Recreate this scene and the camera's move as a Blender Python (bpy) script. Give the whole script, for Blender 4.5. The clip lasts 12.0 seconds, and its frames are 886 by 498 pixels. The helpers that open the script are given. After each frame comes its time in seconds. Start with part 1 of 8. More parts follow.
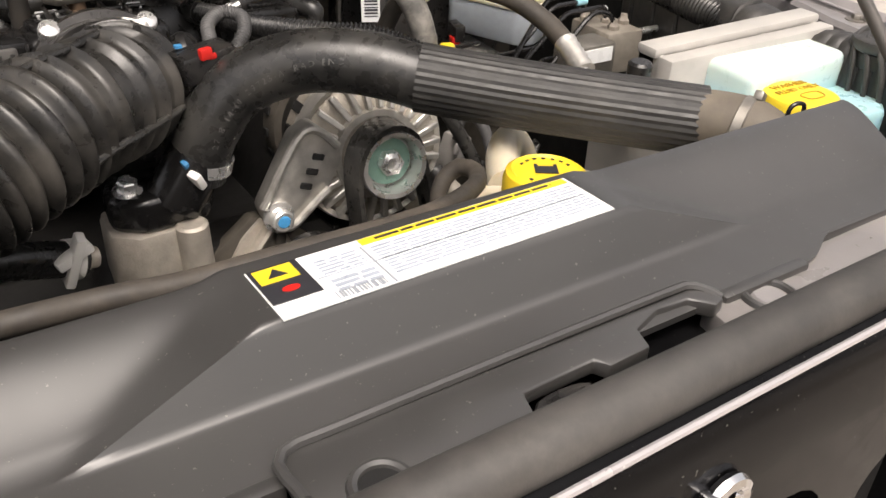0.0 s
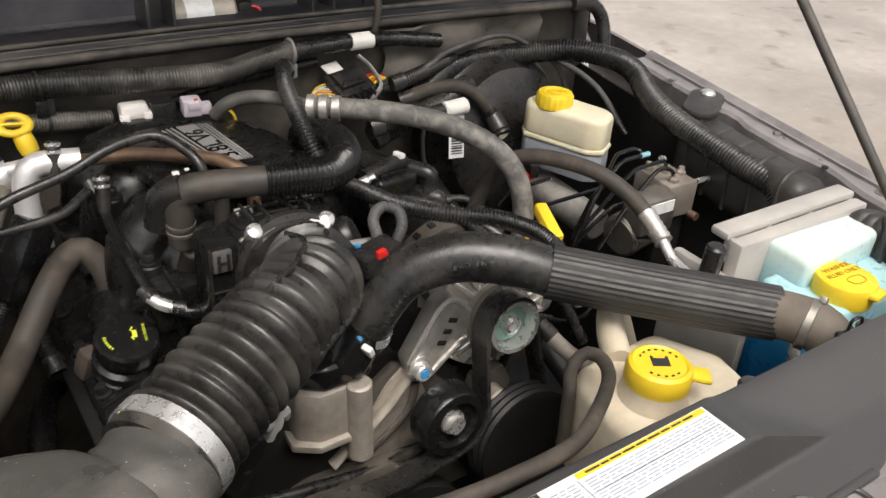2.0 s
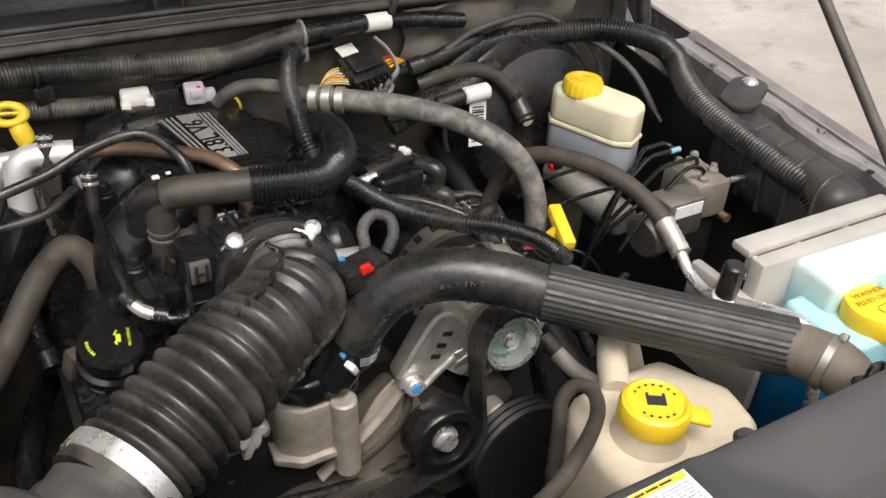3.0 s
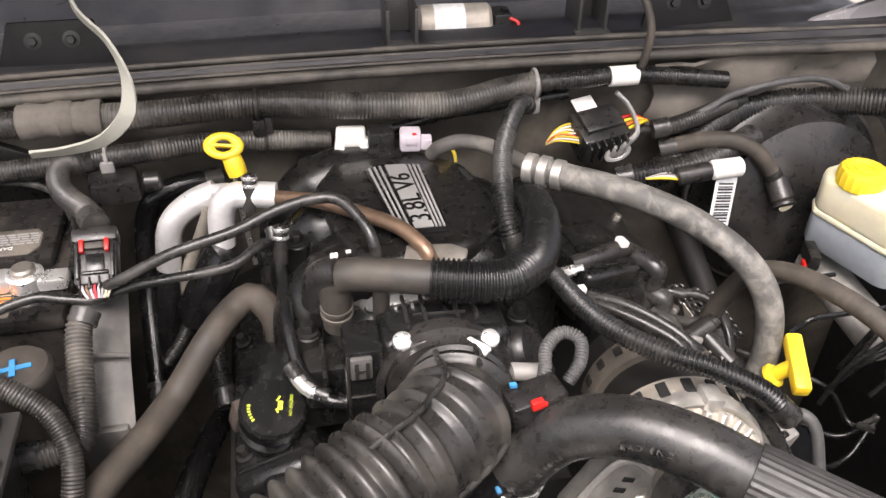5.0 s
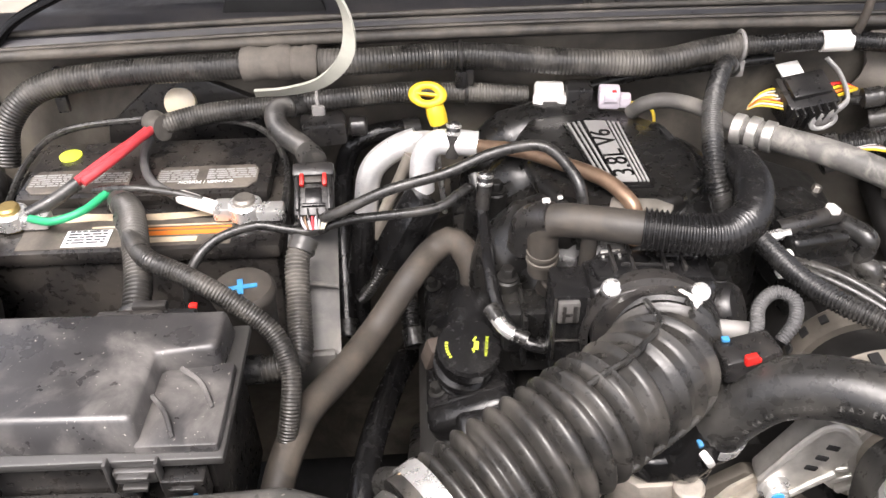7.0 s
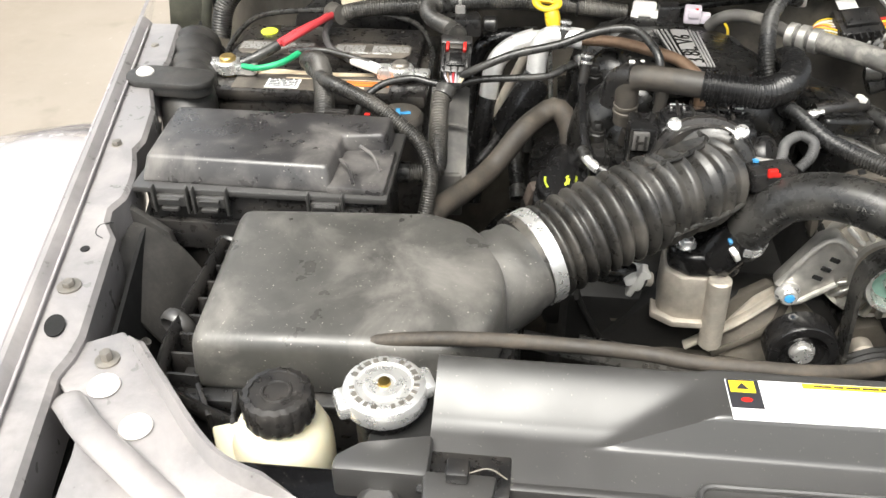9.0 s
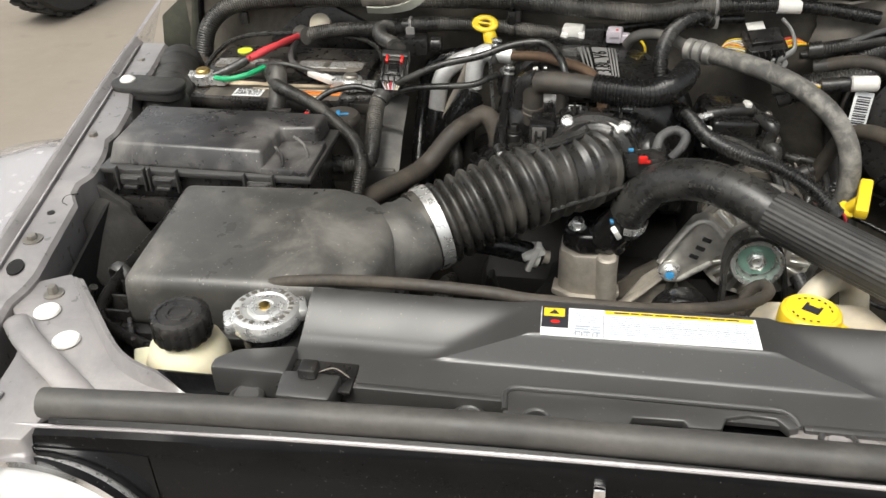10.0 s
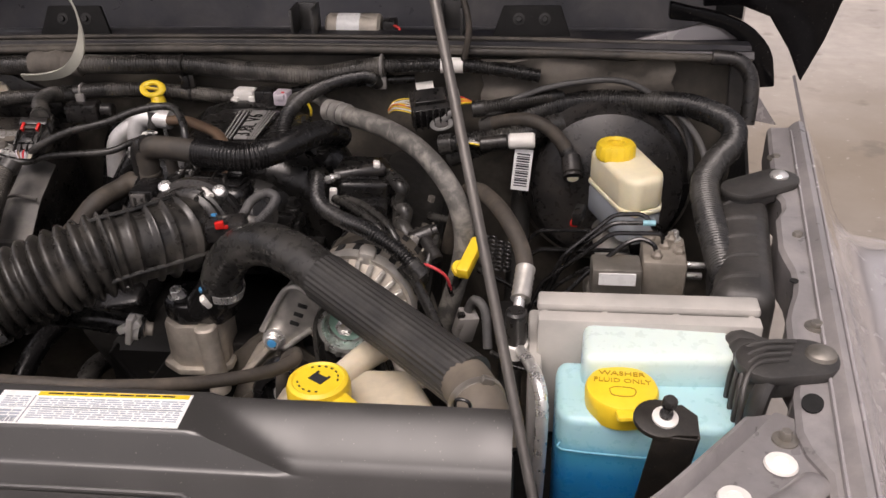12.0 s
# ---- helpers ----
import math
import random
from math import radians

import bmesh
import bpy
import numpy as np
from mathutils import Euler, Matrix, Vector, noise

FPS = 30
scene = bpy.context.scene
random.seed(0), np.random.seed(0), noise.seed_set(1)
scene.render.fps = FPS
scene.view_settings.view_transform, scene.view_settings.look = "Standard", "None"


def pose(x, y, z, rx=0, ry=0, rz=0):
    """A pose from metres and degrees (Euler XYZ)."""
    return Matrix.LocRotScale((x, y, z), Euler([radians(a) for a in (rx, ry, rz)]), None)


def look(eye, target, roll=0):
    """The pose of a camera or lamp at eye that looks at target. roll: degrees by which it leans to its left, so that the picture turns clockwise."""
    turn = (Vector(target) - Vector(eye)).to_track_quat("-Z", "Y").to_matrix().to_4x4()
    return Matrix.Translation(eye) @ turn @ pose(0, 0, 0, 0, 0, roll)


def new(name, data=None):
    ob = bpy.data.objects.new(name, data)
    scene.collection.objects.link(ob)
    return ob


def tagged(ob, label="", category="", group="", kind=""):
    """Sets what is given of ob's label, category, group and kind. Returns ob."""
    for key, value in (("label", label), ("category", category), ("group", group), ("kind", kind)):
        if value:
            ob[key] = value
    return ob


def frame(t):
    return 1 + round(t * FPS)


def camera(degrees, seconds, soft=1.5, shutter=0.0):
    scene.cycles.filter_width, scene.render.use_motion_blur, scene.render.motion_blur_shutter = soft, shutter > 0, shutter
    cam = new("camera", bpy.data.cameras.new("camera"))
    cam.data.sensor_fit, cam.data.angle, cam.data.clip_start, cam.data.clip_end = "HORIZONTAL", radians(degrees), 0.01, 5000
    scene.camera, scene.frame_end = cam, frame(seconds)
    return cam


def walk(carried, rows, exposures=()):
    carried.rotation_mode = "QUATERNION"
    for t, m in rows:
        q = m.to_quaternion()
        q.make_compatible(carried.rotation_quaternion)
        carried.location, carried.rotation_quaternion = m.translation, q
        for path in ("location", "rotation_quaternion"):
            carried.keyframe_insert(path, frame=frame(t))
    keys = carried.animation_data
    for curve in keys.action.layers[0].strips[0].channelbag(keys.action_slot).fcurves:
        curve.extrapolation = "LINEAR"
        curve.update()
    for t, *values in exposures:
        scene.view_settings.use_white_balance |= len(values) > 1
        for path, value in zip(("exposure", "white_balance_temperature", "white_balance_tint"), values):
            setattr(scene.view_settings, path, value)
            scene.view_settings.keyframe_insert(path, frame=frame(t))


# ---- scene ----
cam = camera(54.5, 12.0)
PATH = [
    (0, (-0.164, -0.092, 1.297), (0.808, 1.308, 0.251), 2.7),
    (0.5, (-0.186, -0.078, 1.352), (0.79, 1.331, 0.322), 2.7),
    (1, (-0.218, -0.069, 1.407), (0.786, 1.336, 0.397), 3.8),
    (1.5, (-0.267, -0.064, 1.436), (0.753, 1.339, 0.441), 4.5),
    (2, (-0.302, -0.067, 1.472), (0.714, 1.319, 0.449), 4.3),
    (2.5, (-0.272, -0.07, 1.489), (0.686, 1.316, 0.41), 4.4),
    (2.7, (-0.251, -0.062, 1.495), (0.671, 1.327, 0.389), 4.2),
    (4.3, (-0.119, 0.04, 1.501), (0.407, 1.56, 0.313), 0.6),
    (4.5, (-0.122, 0.05, 1.509), (0.349, 1.593, 0.326), 0.9),
    (5, (-0.129, 0.071, 1.533), (0.188, 1.638, 0.33), 1.0),
    (5.5, (-0.149, 0.084, 1.538), (0.065, 1.661, 0.327), 0.7),
    (6, (-0.168, 0.089, 1.533), (-0.024, 1.671, 0.318), 0.1),
    (6.5, (-0.175, 0.081, 1.526), (-0.094, 1.659, 0.3), -0.8),
    (7, (-0.194, 0.053, 1.52), (-0.172, 1.623, 0.281), -1.7),
    (7.5, (-0.211, 0.017, 1.513), (-0.257, 1.576, 0.26), -2.2),
    (7.7, (-0.218, -0.002, 1.508), (-0.281, 1.557, 0.257), -1.9),
    (9.3, (-0.195, -0.285, 1.527), (-0.415, 1.314, 0.346), -1.1),
    (9.5, (-0.168, -0.309, 1.53), (-0.413, 1.304, 0.372), -1.5),
    (10, (-0.05, -0.363, 1.526), (-0.351, 1.274, 0.417), -1.9),
    (10.5, (0.042, -0.402, 1.522), (-0.259, 1.255, 0.443), -2.3),
    (11, (0.107, -0.416, 1.522), (-0.166, 1.265, 0.474), -3.2),
    (11.5, (0.186, -0.39, 1.512), (-0.046, 1.318, 0.498), -3.1),
    (12, (0.317, -0.28, 1.501), (0.127, 1.448, 0.511), -1.6),
]
EXPOSURES = [(0.0, 0.88, 7000, 14), (0.5, 0.65, 6850, 15), (1.5, 0.6, 6800, 12), (2.7, 0.65, 6700, 12), (4.5, 1.27, 6650, 16), (5.5, 1.6, 6700, 17), (7.5, 1.8, 6550, 14), (9.5, 1.32, 6600, 6), (10.5, 0.43, 6600, 8), (11.5, 0.27, 6800, 14), (12.0, 0.32, 6900, 21)]
walk(cam, [(t, look(eye, target, roll)) for t, eye, target, roll in PATH], EXPOSURES)

SKY, SUN = 0.12, 1.4

# ---- light: overcast daylight, open hood overhead ----
world = bpy.data.worlds.new("sky")
scene.world = world
world.use_nodes = True
wn = world.node_tree.nodes
sky = wn.new("ShaderNodeTexSky")
sky.sky_type, sky.sun_disc = "NISHITA", False
sky.sun_elevation, sky.sun_rotation, sky.air_density, sky.dust_density = radians(64), radians(200), 1.0, 6.0
bg = wn["Background"]
bg.inputs[1].default_value = SKY
hsv = wn.new("ShaderNodeHueSaturation")
hsv.inputs["Saturation"].default_value = 0.25
world.node_tree.links.new(sky.outputs[0], hsv.inputs["Color"])
world.node_tree.links.new(hsv.outputs[0], bg.inputs[0])
sun = new("sun", bpy.data.lights.new("sun", "SUN"))
sun.data.energy, sun.data.angle, sun.data.color = SUN, radians(40), (1.0, 0.96, 0.9)
sun.matrix_world = look((-0.60, -1.25, 4.60), (0.0, 0.4, 1.0))

# ---- materials ----
MATS = {}


def mat(name, col, rough=0.5, metal=0.0, var=0.3, scale=30.0, dust=0.0, dust_col=(0.22, 0.19, 0.16), bump=0.15, bscale=260.0,
        coat=0.0, spec=0.5, sss=0.0, trans=0.0, streak=None, speck=0.0, smear=0.0, smear_scale=11.0, coat_rough=0.08):
    m = bpy.data.materials.new(name)
    m.use_nodes = True
    nt, N = m.node_tree, m.node_tree.nodes
    L = nt.links.new
    b = N["Principled BSDF"]
    tc = N.new("ShaderNodeTexCoord")
    co = tc.outputs["Object"]
    if streak:
        mp = N.new("ShaderNodeMapping")
        mp.inputs["Scale"].default_value = streak
        L(co, mp.inputs["Vector"])
        co = mp.outputs[0]

    def nz(s, detail, rough_=0.55):
        n = N.new("ShaderNodeTexNoise")
        n.inputs["Scale"].default_value, n.inputs["Detail"].default_value, n.inputs["Roughness"].default_value = s, detail, rough_
        L(co, n.inputs["Vector"])
        return n.outputs["Fac"]

    def rng(src, a, b_, c, d):
        n = N.new("ShaderNodeMapRange")
        for k, v in zip((1, 2, 3, 4), (a, b_, c, d)):
            n.inputs[k].default_value = v
        L(src, n.inputs[0])
        return n.outputs[0]

    big, fine = nz(scale * 0.35, 3), nz(scale * 4, 4)
    mixv = N.new("ShaderNodeMath")
    mixv.operation = "MULTIPLY"
    L(rng(big, 0.3, 0.7, 1 - var, 1 + var), mixv.inputs[0])
    L(rng(fine, 0.25, 0.75, 1 - var * 0.6, 1 + var * 0.6), mixv.inputs[1])
    hue = N.new("ShaderNodeVectorMath")
    hue.operation = "SCALE"
    hue.inputs[0].default_value = col
    L(mixv.outputs[0], hue.inputs[3])
    out = hue.outputs[0]
    rin = rng(fine, 0.3, 0.7, max(0.02, rough - 0.1), min(1, rough + 0.1))
    if dust:
        dm = N.new("ShaderNodeMix")
        dm.data_type = "RGBA"
        fac = N.new("ShaderNodeMath")
        fac.operation = "MULTIPLY"
        L(rng(nz(scale * 0.8, 6, 0.7), 0.38, 0.72, 0.15, 1.0), fac.inputs[0])
        L(rng(nz(scale * 9, 3), 0.3, 0.7, 0.5 * dust, dust), fac.inputs[1])
        L(fac.outputs[0], dm.inputs["Factor"])
        L(out, dm.inputs["A"])
        dm.inputs["B"].default_value = (*dust_col, 1)
        out = dm.outputs["Result"]
        ra = N.new("ShaderNodeMath")
        ra.operation = "MULTIPLY_ADD"
        ra.inputs[1].default_value = 0.35
        L(fac.outputs[0], ra.inputs[0])
        L(rin, ra.inputs[2])
        rin = ra.outputs[0]
    if smear:
        wn_ = N.new("ShaderNodeTexNoise")
        wn_.inputs["Scale"].default_value, wn_.inputs["Detail"].default_value, wn_.inputs["Roughness"].default_value, wn_.inputs["Distortion"].default_value = smear_scale, 9, 0.62, 0.5
        L(co, wn_.inputs["Vector"])
        sf = rng(wn_.outputs["Fac"], 0.47, 0.68, 0.0, smear)
        mm_ = N.new("ShaderNodeMix")
        mm_.data_type = "RGBA"
        L(sf, mm_.inputs["Factor"])
        L(out, mm_.inputs["A"])
        mm_.inputs["B"].default_value = (*[min(1.0, c * 1.5) for c in dust_col], 1)
        out = mm_.outputs["Result"]
        rb = N.new("ShaderNodeMath")
        rb.operation = "MULTIPLY_ADD"
        rb.inputs[1].default_value = 0.4
        L(sf, rb.inputs[0])
        L(rin, rb.inputs[2])
        rin = rb.outputs[0]
    if speck:
        sm = N.new("ShaderNodeMix")
        sm.data_type = "RGBA"
        f1, f2 = rng(nz(420, 2), 0.70, 0.76, 0.0, speck), rng(nz(150, 4, 0.7), 0.68, 0.80, 0.0, speck * 0.35)
        mx = N.new("ShaderNodeMath")
        mx.operation = "MAXIMUM"
        L(f1, mx.inputs[0])
        L(f2, mx.inputs[1])
        L(mx.outputs[0], sm.inputs["Factor"])
        L(out, sm.inputs["A"])
        sm.inputs["B"].default_value = (0.42, 0.39, 0.35, 1)
        out = sm.outputs["Result"]
    L(out, b.inputs["Base Color"])
    L(rin, b.inputs["Roughness"])
    b.inputs["Metallic"].default_value = metal
    b.inputs["Specular IOR Level"].default_value = spec
    b.inputs["Coat Weight"].default_value = coat
    b.inputs["Coat Roughness"].default_value = coat_rough
    if sss:
        b.inputs["Subsurface Weight"].default_value = sss
        b.inputs["Subsurface Radius"].default_value = (0.02, 0.016, 0.01)
        b.inputs["Subsurface Scale"].default_value = 0.4
    if trans:
        b.inputs["Transmission Weight"].default_value = trans
    if bump:
        bp = N.new("ShaderNodeBump")
        bp.inputs["Strength"].default_value, bp.inputs["Distance"].default_value = bump, 0.001
        L(nz(bscale, 4, 0.65), bp.inputs["Height"])
        L(bp.outputs[0], b.inputs["Normal"])
    MATS[name] = m
    return m


DUST = (0.20, 0.175, 0.15)
PLASTIC = mat("black_plastic", (0.011, 0.011, 0.0115), 0.30, dust=0.10, dust_col=DUST, speck=0.3, smear=0.08, smear_scale=26)
PLASTIC_G = mat("dusty_grey_plastic", (0.038, 0.0365, 0.035), 0.40, var=0.06, scale=5, dust=0.08, dust_col=(0.16, 0.15, 0.14), bump=0.02, bscale=900, speck=0.3, spec=0.8, coat=0.5, coat_rough=0.38)
PLASTIC_S = mat("shiny_black_plastic", (0.008, 0.008, 0.0085), 0.22, dust=0.04, dust_col=DUST)
LID = mat("airbox_plastic", (0.046, 0.045, 0.042), 0.32, var=0.12, dust=0.28, dust_col=(0.24, 0.225, 0.205), scale=9, bump=0.06, bscale=700, speck=1.0, smear=0.32, smear_scale=12)
MANIF = mat("manifold_plastic", (0.007, 0.007, 0.0072), 0.28, dust=0.09, dust_col=(0.10, 0.09, 0.075), scale=22, speck=0.25, bump=0.08, smear=0.06, smear_scale=14)
FUSE = mat("fusebox_plastic", (0.026, 0.025, 0.0262), 0.30, var=0.15, dust=0.21, dust_col=(0.23, 0.215, 0.20), scale=10, bump=0.06, bscale=700, speck=1.0, smear=0.38, smear_scale=14, spec=0.65)
SLEEVE_R = mat("ribbed_sleeve_rubber", (0.018, 0.018, 0.018), 0.45, dust=0.3, dust_col=(0.15, 0.14, 0.125))
# dusty black paint, its sky reflection put into a lighter base
HEADER_P = mat("dusty_sheen_header_paint", (0.21, 0.195, 0.19), 0.30, metal=0.1, var=0.12, dust=0.35, dust_col=(0.34, 0.31, 0.29), coat=0.8, scale=14, smear=0.3, smear_scale=12)
RUBBER = mat("black_rubber", (0.013, 0.013, 0.013), 0.27, dust=0.16, dust_col=(0.19, 0.178, 0.158), smear=0.16, smear_scale=18)
BELLOWS = mat("dusty_bellows_rubber", (0.014, 0.0138, 0.0134), 0.29, dust=0.20, dust_col=(0.19, 0.172, 0.148), smear=0.25, smear_scale=18)
RUBBER_G = mat("grey_rubber", (0.05, 0.05, 0.052), 0.55, dust=0.35, dust_col=(0.26, 0.25, 0.23))
RUBBER_B = mat("dirty_rubber", (0.031, 0.027, 0.023), 0.6, dust=0.55, dust_col=(0.135, 0.110, 0.084), smear=0.3, smear_scale=24)
ACHOSE = mat("weathered_hose", (0.055, 0.054, 0.051), 0.5, dust=0.6, dust_col=(0.26, 0.245, 0.22), scale=26, smear=0.5, smear_scale=60)
LOOM = mat("corrugated_loom", (0.010, 0.010, 0.0105), 0.24, dust=0.10, dust_col=(0.17, 0.16, 0.14), scale=18, smear=0.14, smear_scale=16)
LOOM_D = mat("dusty_loom", (0.016, 0.0155, 0.015), 0.30, dust=0.22, dust_col=(0.19, 0.175, 0.152), scale=18, smear=0.32, smear_scale=14)
SEAL = mat("hood_seal_rubber", (0.045, 0.043, 0.041), 0.5, dust=0.3, dust_col=(0.2, 0.18, 0.16), scale=20)
ALU = mat("cast_aluminium", (0.50, 0.46, 0.40), 0.55, metal=0.55, dust=0.35, dust_col=(0.30, 0.25, 0.19), bump=0.5, bscale=420)
ALU_B = mat("bright_aluminium", (0.66, 0.64, 0.60), 0.42, metal=0.75, dust=0.15, dust_col=(0.3, 0.27, 0.22), bump=0.35, bscale=300)
FOIL = mat("heat_shield_foil", (0.86, 0.85, 0.84), 0.36, metal=0.55, var=0.10, scale=60, dust=0.10, dust_col=(0.45, 0.42, 0.38), bump=0.12, bscale=420)
STEEL = mat("bright_steel", (0.80, 0.79, 0.77), 0.30, metal=0.75, var=0.1)
CAST_D = mat("dirty_cast_metal", (0.11, 0.098, 0.082), 0.6, metal=0.3, dust=0.5, dust_col=(0.06, 0.05, 0.04), scale=24, bump=0.4)
STEEL_D = mat("dull_steel", (0.30, 0.28, 0.25), 0.45, metal=0.8, dust=0.3)
CHROME = mat("chrome", (0.85, 0.85, 0.86), 0.06, metal=1.0, var=0.03, bump=0.0)
PAINT = mat("black_paint", (0.004, 0.004, 0.0045), 0.16, var=0.15, dust=0.015, dust_col=(0.25, 0.24, 0.23), coat=0.0, spec=0.13, bump=0.0, speck=0.22)
RAIL = mat("dusty_fender_paint", (0.20, 0.19, 0.192), 0.30, var=0.2, dust=0.40, dust_col=(0.31, 0.285, 0.275), coat=0.6, bump=0.12, scale=20, smear=0.5, smear_scale=10, speck=0.3)
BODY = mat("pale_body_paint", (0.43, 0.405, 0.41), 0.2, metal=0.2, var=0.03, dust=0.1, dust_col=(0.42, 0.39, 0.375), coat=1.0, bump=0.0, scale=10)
COWL = mat("cowl_paint", (0.014, 0.015, 0.020), 0.34, dust=0.2, dust_col=(0.09, 0.082, 0.075), scale=14, smear=0.25, smear_scale=7)
ROD = mat("prop_rod_steel", (0.10, 0.095, 0.09), 0.4, metal=0.5, dust=0.3)
FIREWALL = mat("firewall_paint", (0.024, 0.021, 0.018), 0.6, dust=0.5, dust_col=(0.19, 0.168, 0.135), scale=9, smear=0.5, smear_scale=7)
MOSS = mat("mossy_inner_panel", (0.035, 0.036, 0.026), 0.8, var=0.5, scale=60, dust=0.45, dust_col=(0.12, 0.115, 0.085), bump=0.6, bscale=160)
DARK = mat("dark_engine_metal", (0.008, 0.0078, 0.0075), 0.5, dust=0.2, dust_col=(0.05, 0.043, 0.035), scale=20)
# under parts, gaps and holes: deep shade put into the near-black base
UNDER_SHADE = mat("underbody_shade_black", (0.006, 0.006, 0.006), 0.8, dust=0.2, dust_col=(0.02, 0.018, 0.016), scale=12)
MATTE = mat("matt_black_plastic", (0.008, 0.008, 0.008), 0.62, dust=0.08, dust_col=(0.06, 0.055, 0.05), spec=0.2)
BOLSTER = mat("dusty_bolster_rubber", (0.026, 0.0255, 0.025), 0.42, dust=0.35, dust_col=(0.17, 0.155, 0.138), scale=30, speck=0.2)
DIRTY_PAINT = mat("mud_stained_paint", (0.010, 0.010, 0.010), 0.4, dust=0.3, dust_col=(0.14, 0.11, 0.08), scale=40, speck=0.2)
ELBOW = mat("breather_rubber", (0.028, 0.026, 0.024), 0.48, dust=0.5, dust_col=(0.11, 0.09, 0.068), scale=20, smear=0.25, smear_scale=20)
HOSE_END = mat("dusty_brown_rubber", (0.10, 0.085, 0.068), 0.6, dust=0.5, dust_col=(0.20, 0.17, 0.13), scale=26, smear=0.3, smear_scale=24)
STRIP = mat("aged_strip_label", (0.62, 0.52, 0.37), 0.4, var=0.2, scale=60, dust=0.3, dust_col=(0.30, 0.20, 0.12), bump=0.05)
COWL_EDGE = mat("dusty_cowl_edge", (0.024, 0.022, 0.020), 0.5, dust=0.6, dust_col=(0.13, 0.115, 0.095), scale=34, smear=0.5, smear_scale=14)
MUD = mat("mud_caked_tape", (0.10, 0.09, 0.078), 0.8, dust=0.6, dust_col=(0.20, 0.175, 0.145), scale=60, bump=0.6, bscale=90)
YELLOW = mat("yellow_plastic", (0.85, 0.60, 0.03), 0.38, var=0.08, dust=0.06, bump=0.05, sss=0.1)
RED = mat("red_plastic", (0.62, 0.02, 0.015), 0.4, var=0.1)
REDW = mat("red_cable", (0.62, 0.06, 0.07), 0.4, var=0.15)
GREENW = mat("green_cable", (0.02, 0.34, 0.14), 0.4, var=0.15)
WHITE = mat("white_plastic", (0.78, 0.76, 0.72), 0.4, var=0.08, dust=0.15, bump=0.05)
LILAC = mat("pale_lilac_plastic", (0.55, 0.50, 0.55), 0.4, var=0.08, dust=0.1)
CREAM = mat("translucent_reservoir", (0.80, 0.74, 0.54), 0.38, var=0.08, sss=0.35, dust=0.08, bump=0.05)
CREAMD = mat("aged_reservoir", (0.62, 0.55, 0.42), 0.42, var=0.12, sss=0.3, dust=0.25, bump=0.05)
FLUID_G = mat("brake_reservoir_lower", (0.30, 0.33, 0.36), 0.4, var=0.12, sss=0.15, dust=0.15)
COPPER = mat("brown_copper_tube", (0.23, 0.15, 0.10), 0.36, metal=0.6, var=0.35, dust=0.25, dust_col=(0.16, 0.125, 0.095))
BLUE = mat("blue_paint_mark", (0.035, 0.25, 0.52), 0.6, var=0.3, scale=90, dust=0.12)
ORANGE = mat("orange_label", (0.80, 0.22, 0.03), 0.4, var=0.1)
PAPER = mat("label_paper", (0.80, 0.81, 0.80), 0.3, var=0.03, bump=0.02)
INK = mat("printed_ink", (0.03, 0.03, 0.035), 0.4, var=0.1, bump=0)
DUST_LABEL = mat("dusty_battery_label", (0.050, 0.045, 0.040), 0.45, var=0.3, scale=40, dust=0.65, dust_col=(0.24, 0.205, 0.165), smear=0.3, smear_scale=26)
BAT_CASE = mat("dusty_battery_case", (0.011, 0.0105, 0.011), 0.28, dust=0.16, dust_col=(0.20, 0.175, 0.145), scale=26, smear=0.12, smear_scale=16, speck=0.3)
INK_F = mat("faint_print", (0.36, 0.40, 0.46), 0.35, var=0.1, bump=0)
INK_G = mat("grey_print", (0.30, 0.32, 0.35), 0.4, var=0.1, bump=0)
GREYP = mat("grey_print_on_plastic", (0.30, 0.295, 0.285), 0.5, var=0.2, bump=0)
FADED = mat("faded_hose_print", (0.11, 0.107, 0.10), 0.6, var=0.5, scale=60, bump=0)
GREYB = mat("grey_plastic", (0.26, 0.25, 0.24), 0.45, var=0.12, dust=0.3)
TAN = mat("tan_metal", (0.30, 0.27, 0.23), 0.5, metal=0.3, dust=0.3)
YGREEN = mat("yellow_green_print", (0.70, 0.80, 0.06), 0.4, var=0.1, bump=0)
STRAP = mat("grey_green_strap", (0.36, 0.36, 0.31), 0.7, var=0.15, dust=0.2)
TYRE = mat("tyre_rubber", (0.02, 0.02, 0.02), 0.75, dust=0.25, dust_col=(0.12, 0.11, 0.1))
GRIME = mat("grimy_grey_plastic", (0.075, 0.072, 0.068), 0.42, var=0.25, scale=20, dust=0.45, dust_col=(0.19, 0.175, 0.155), smear=0.4, smear_scale=30, bump=0.3, bscale=120)
REFLECT = mat("silvered_reflector", (0.92, 0.92, 0.91), 0.32, metal=0.55, var=0.08, scale=60)
SCUFF = mat("scuffed_grey_plastic", (0.085, 0.083, 0.080), 0.45, var=0.2, dust=0.25)
COVER_G = mat("pale_grey_cover_plastic", (0.40, 0.385, 0.36), 0.42, var=0.15, scale=16, dust=0.35, dust_col=(0.44, 0.41, 0.37), smear=0.25, smear_scale=14)
LENSG = mat("headlight_glass", (0.93, 0.93, 0.93), 0.08, var=0.02, bump=0, trans=0.45)


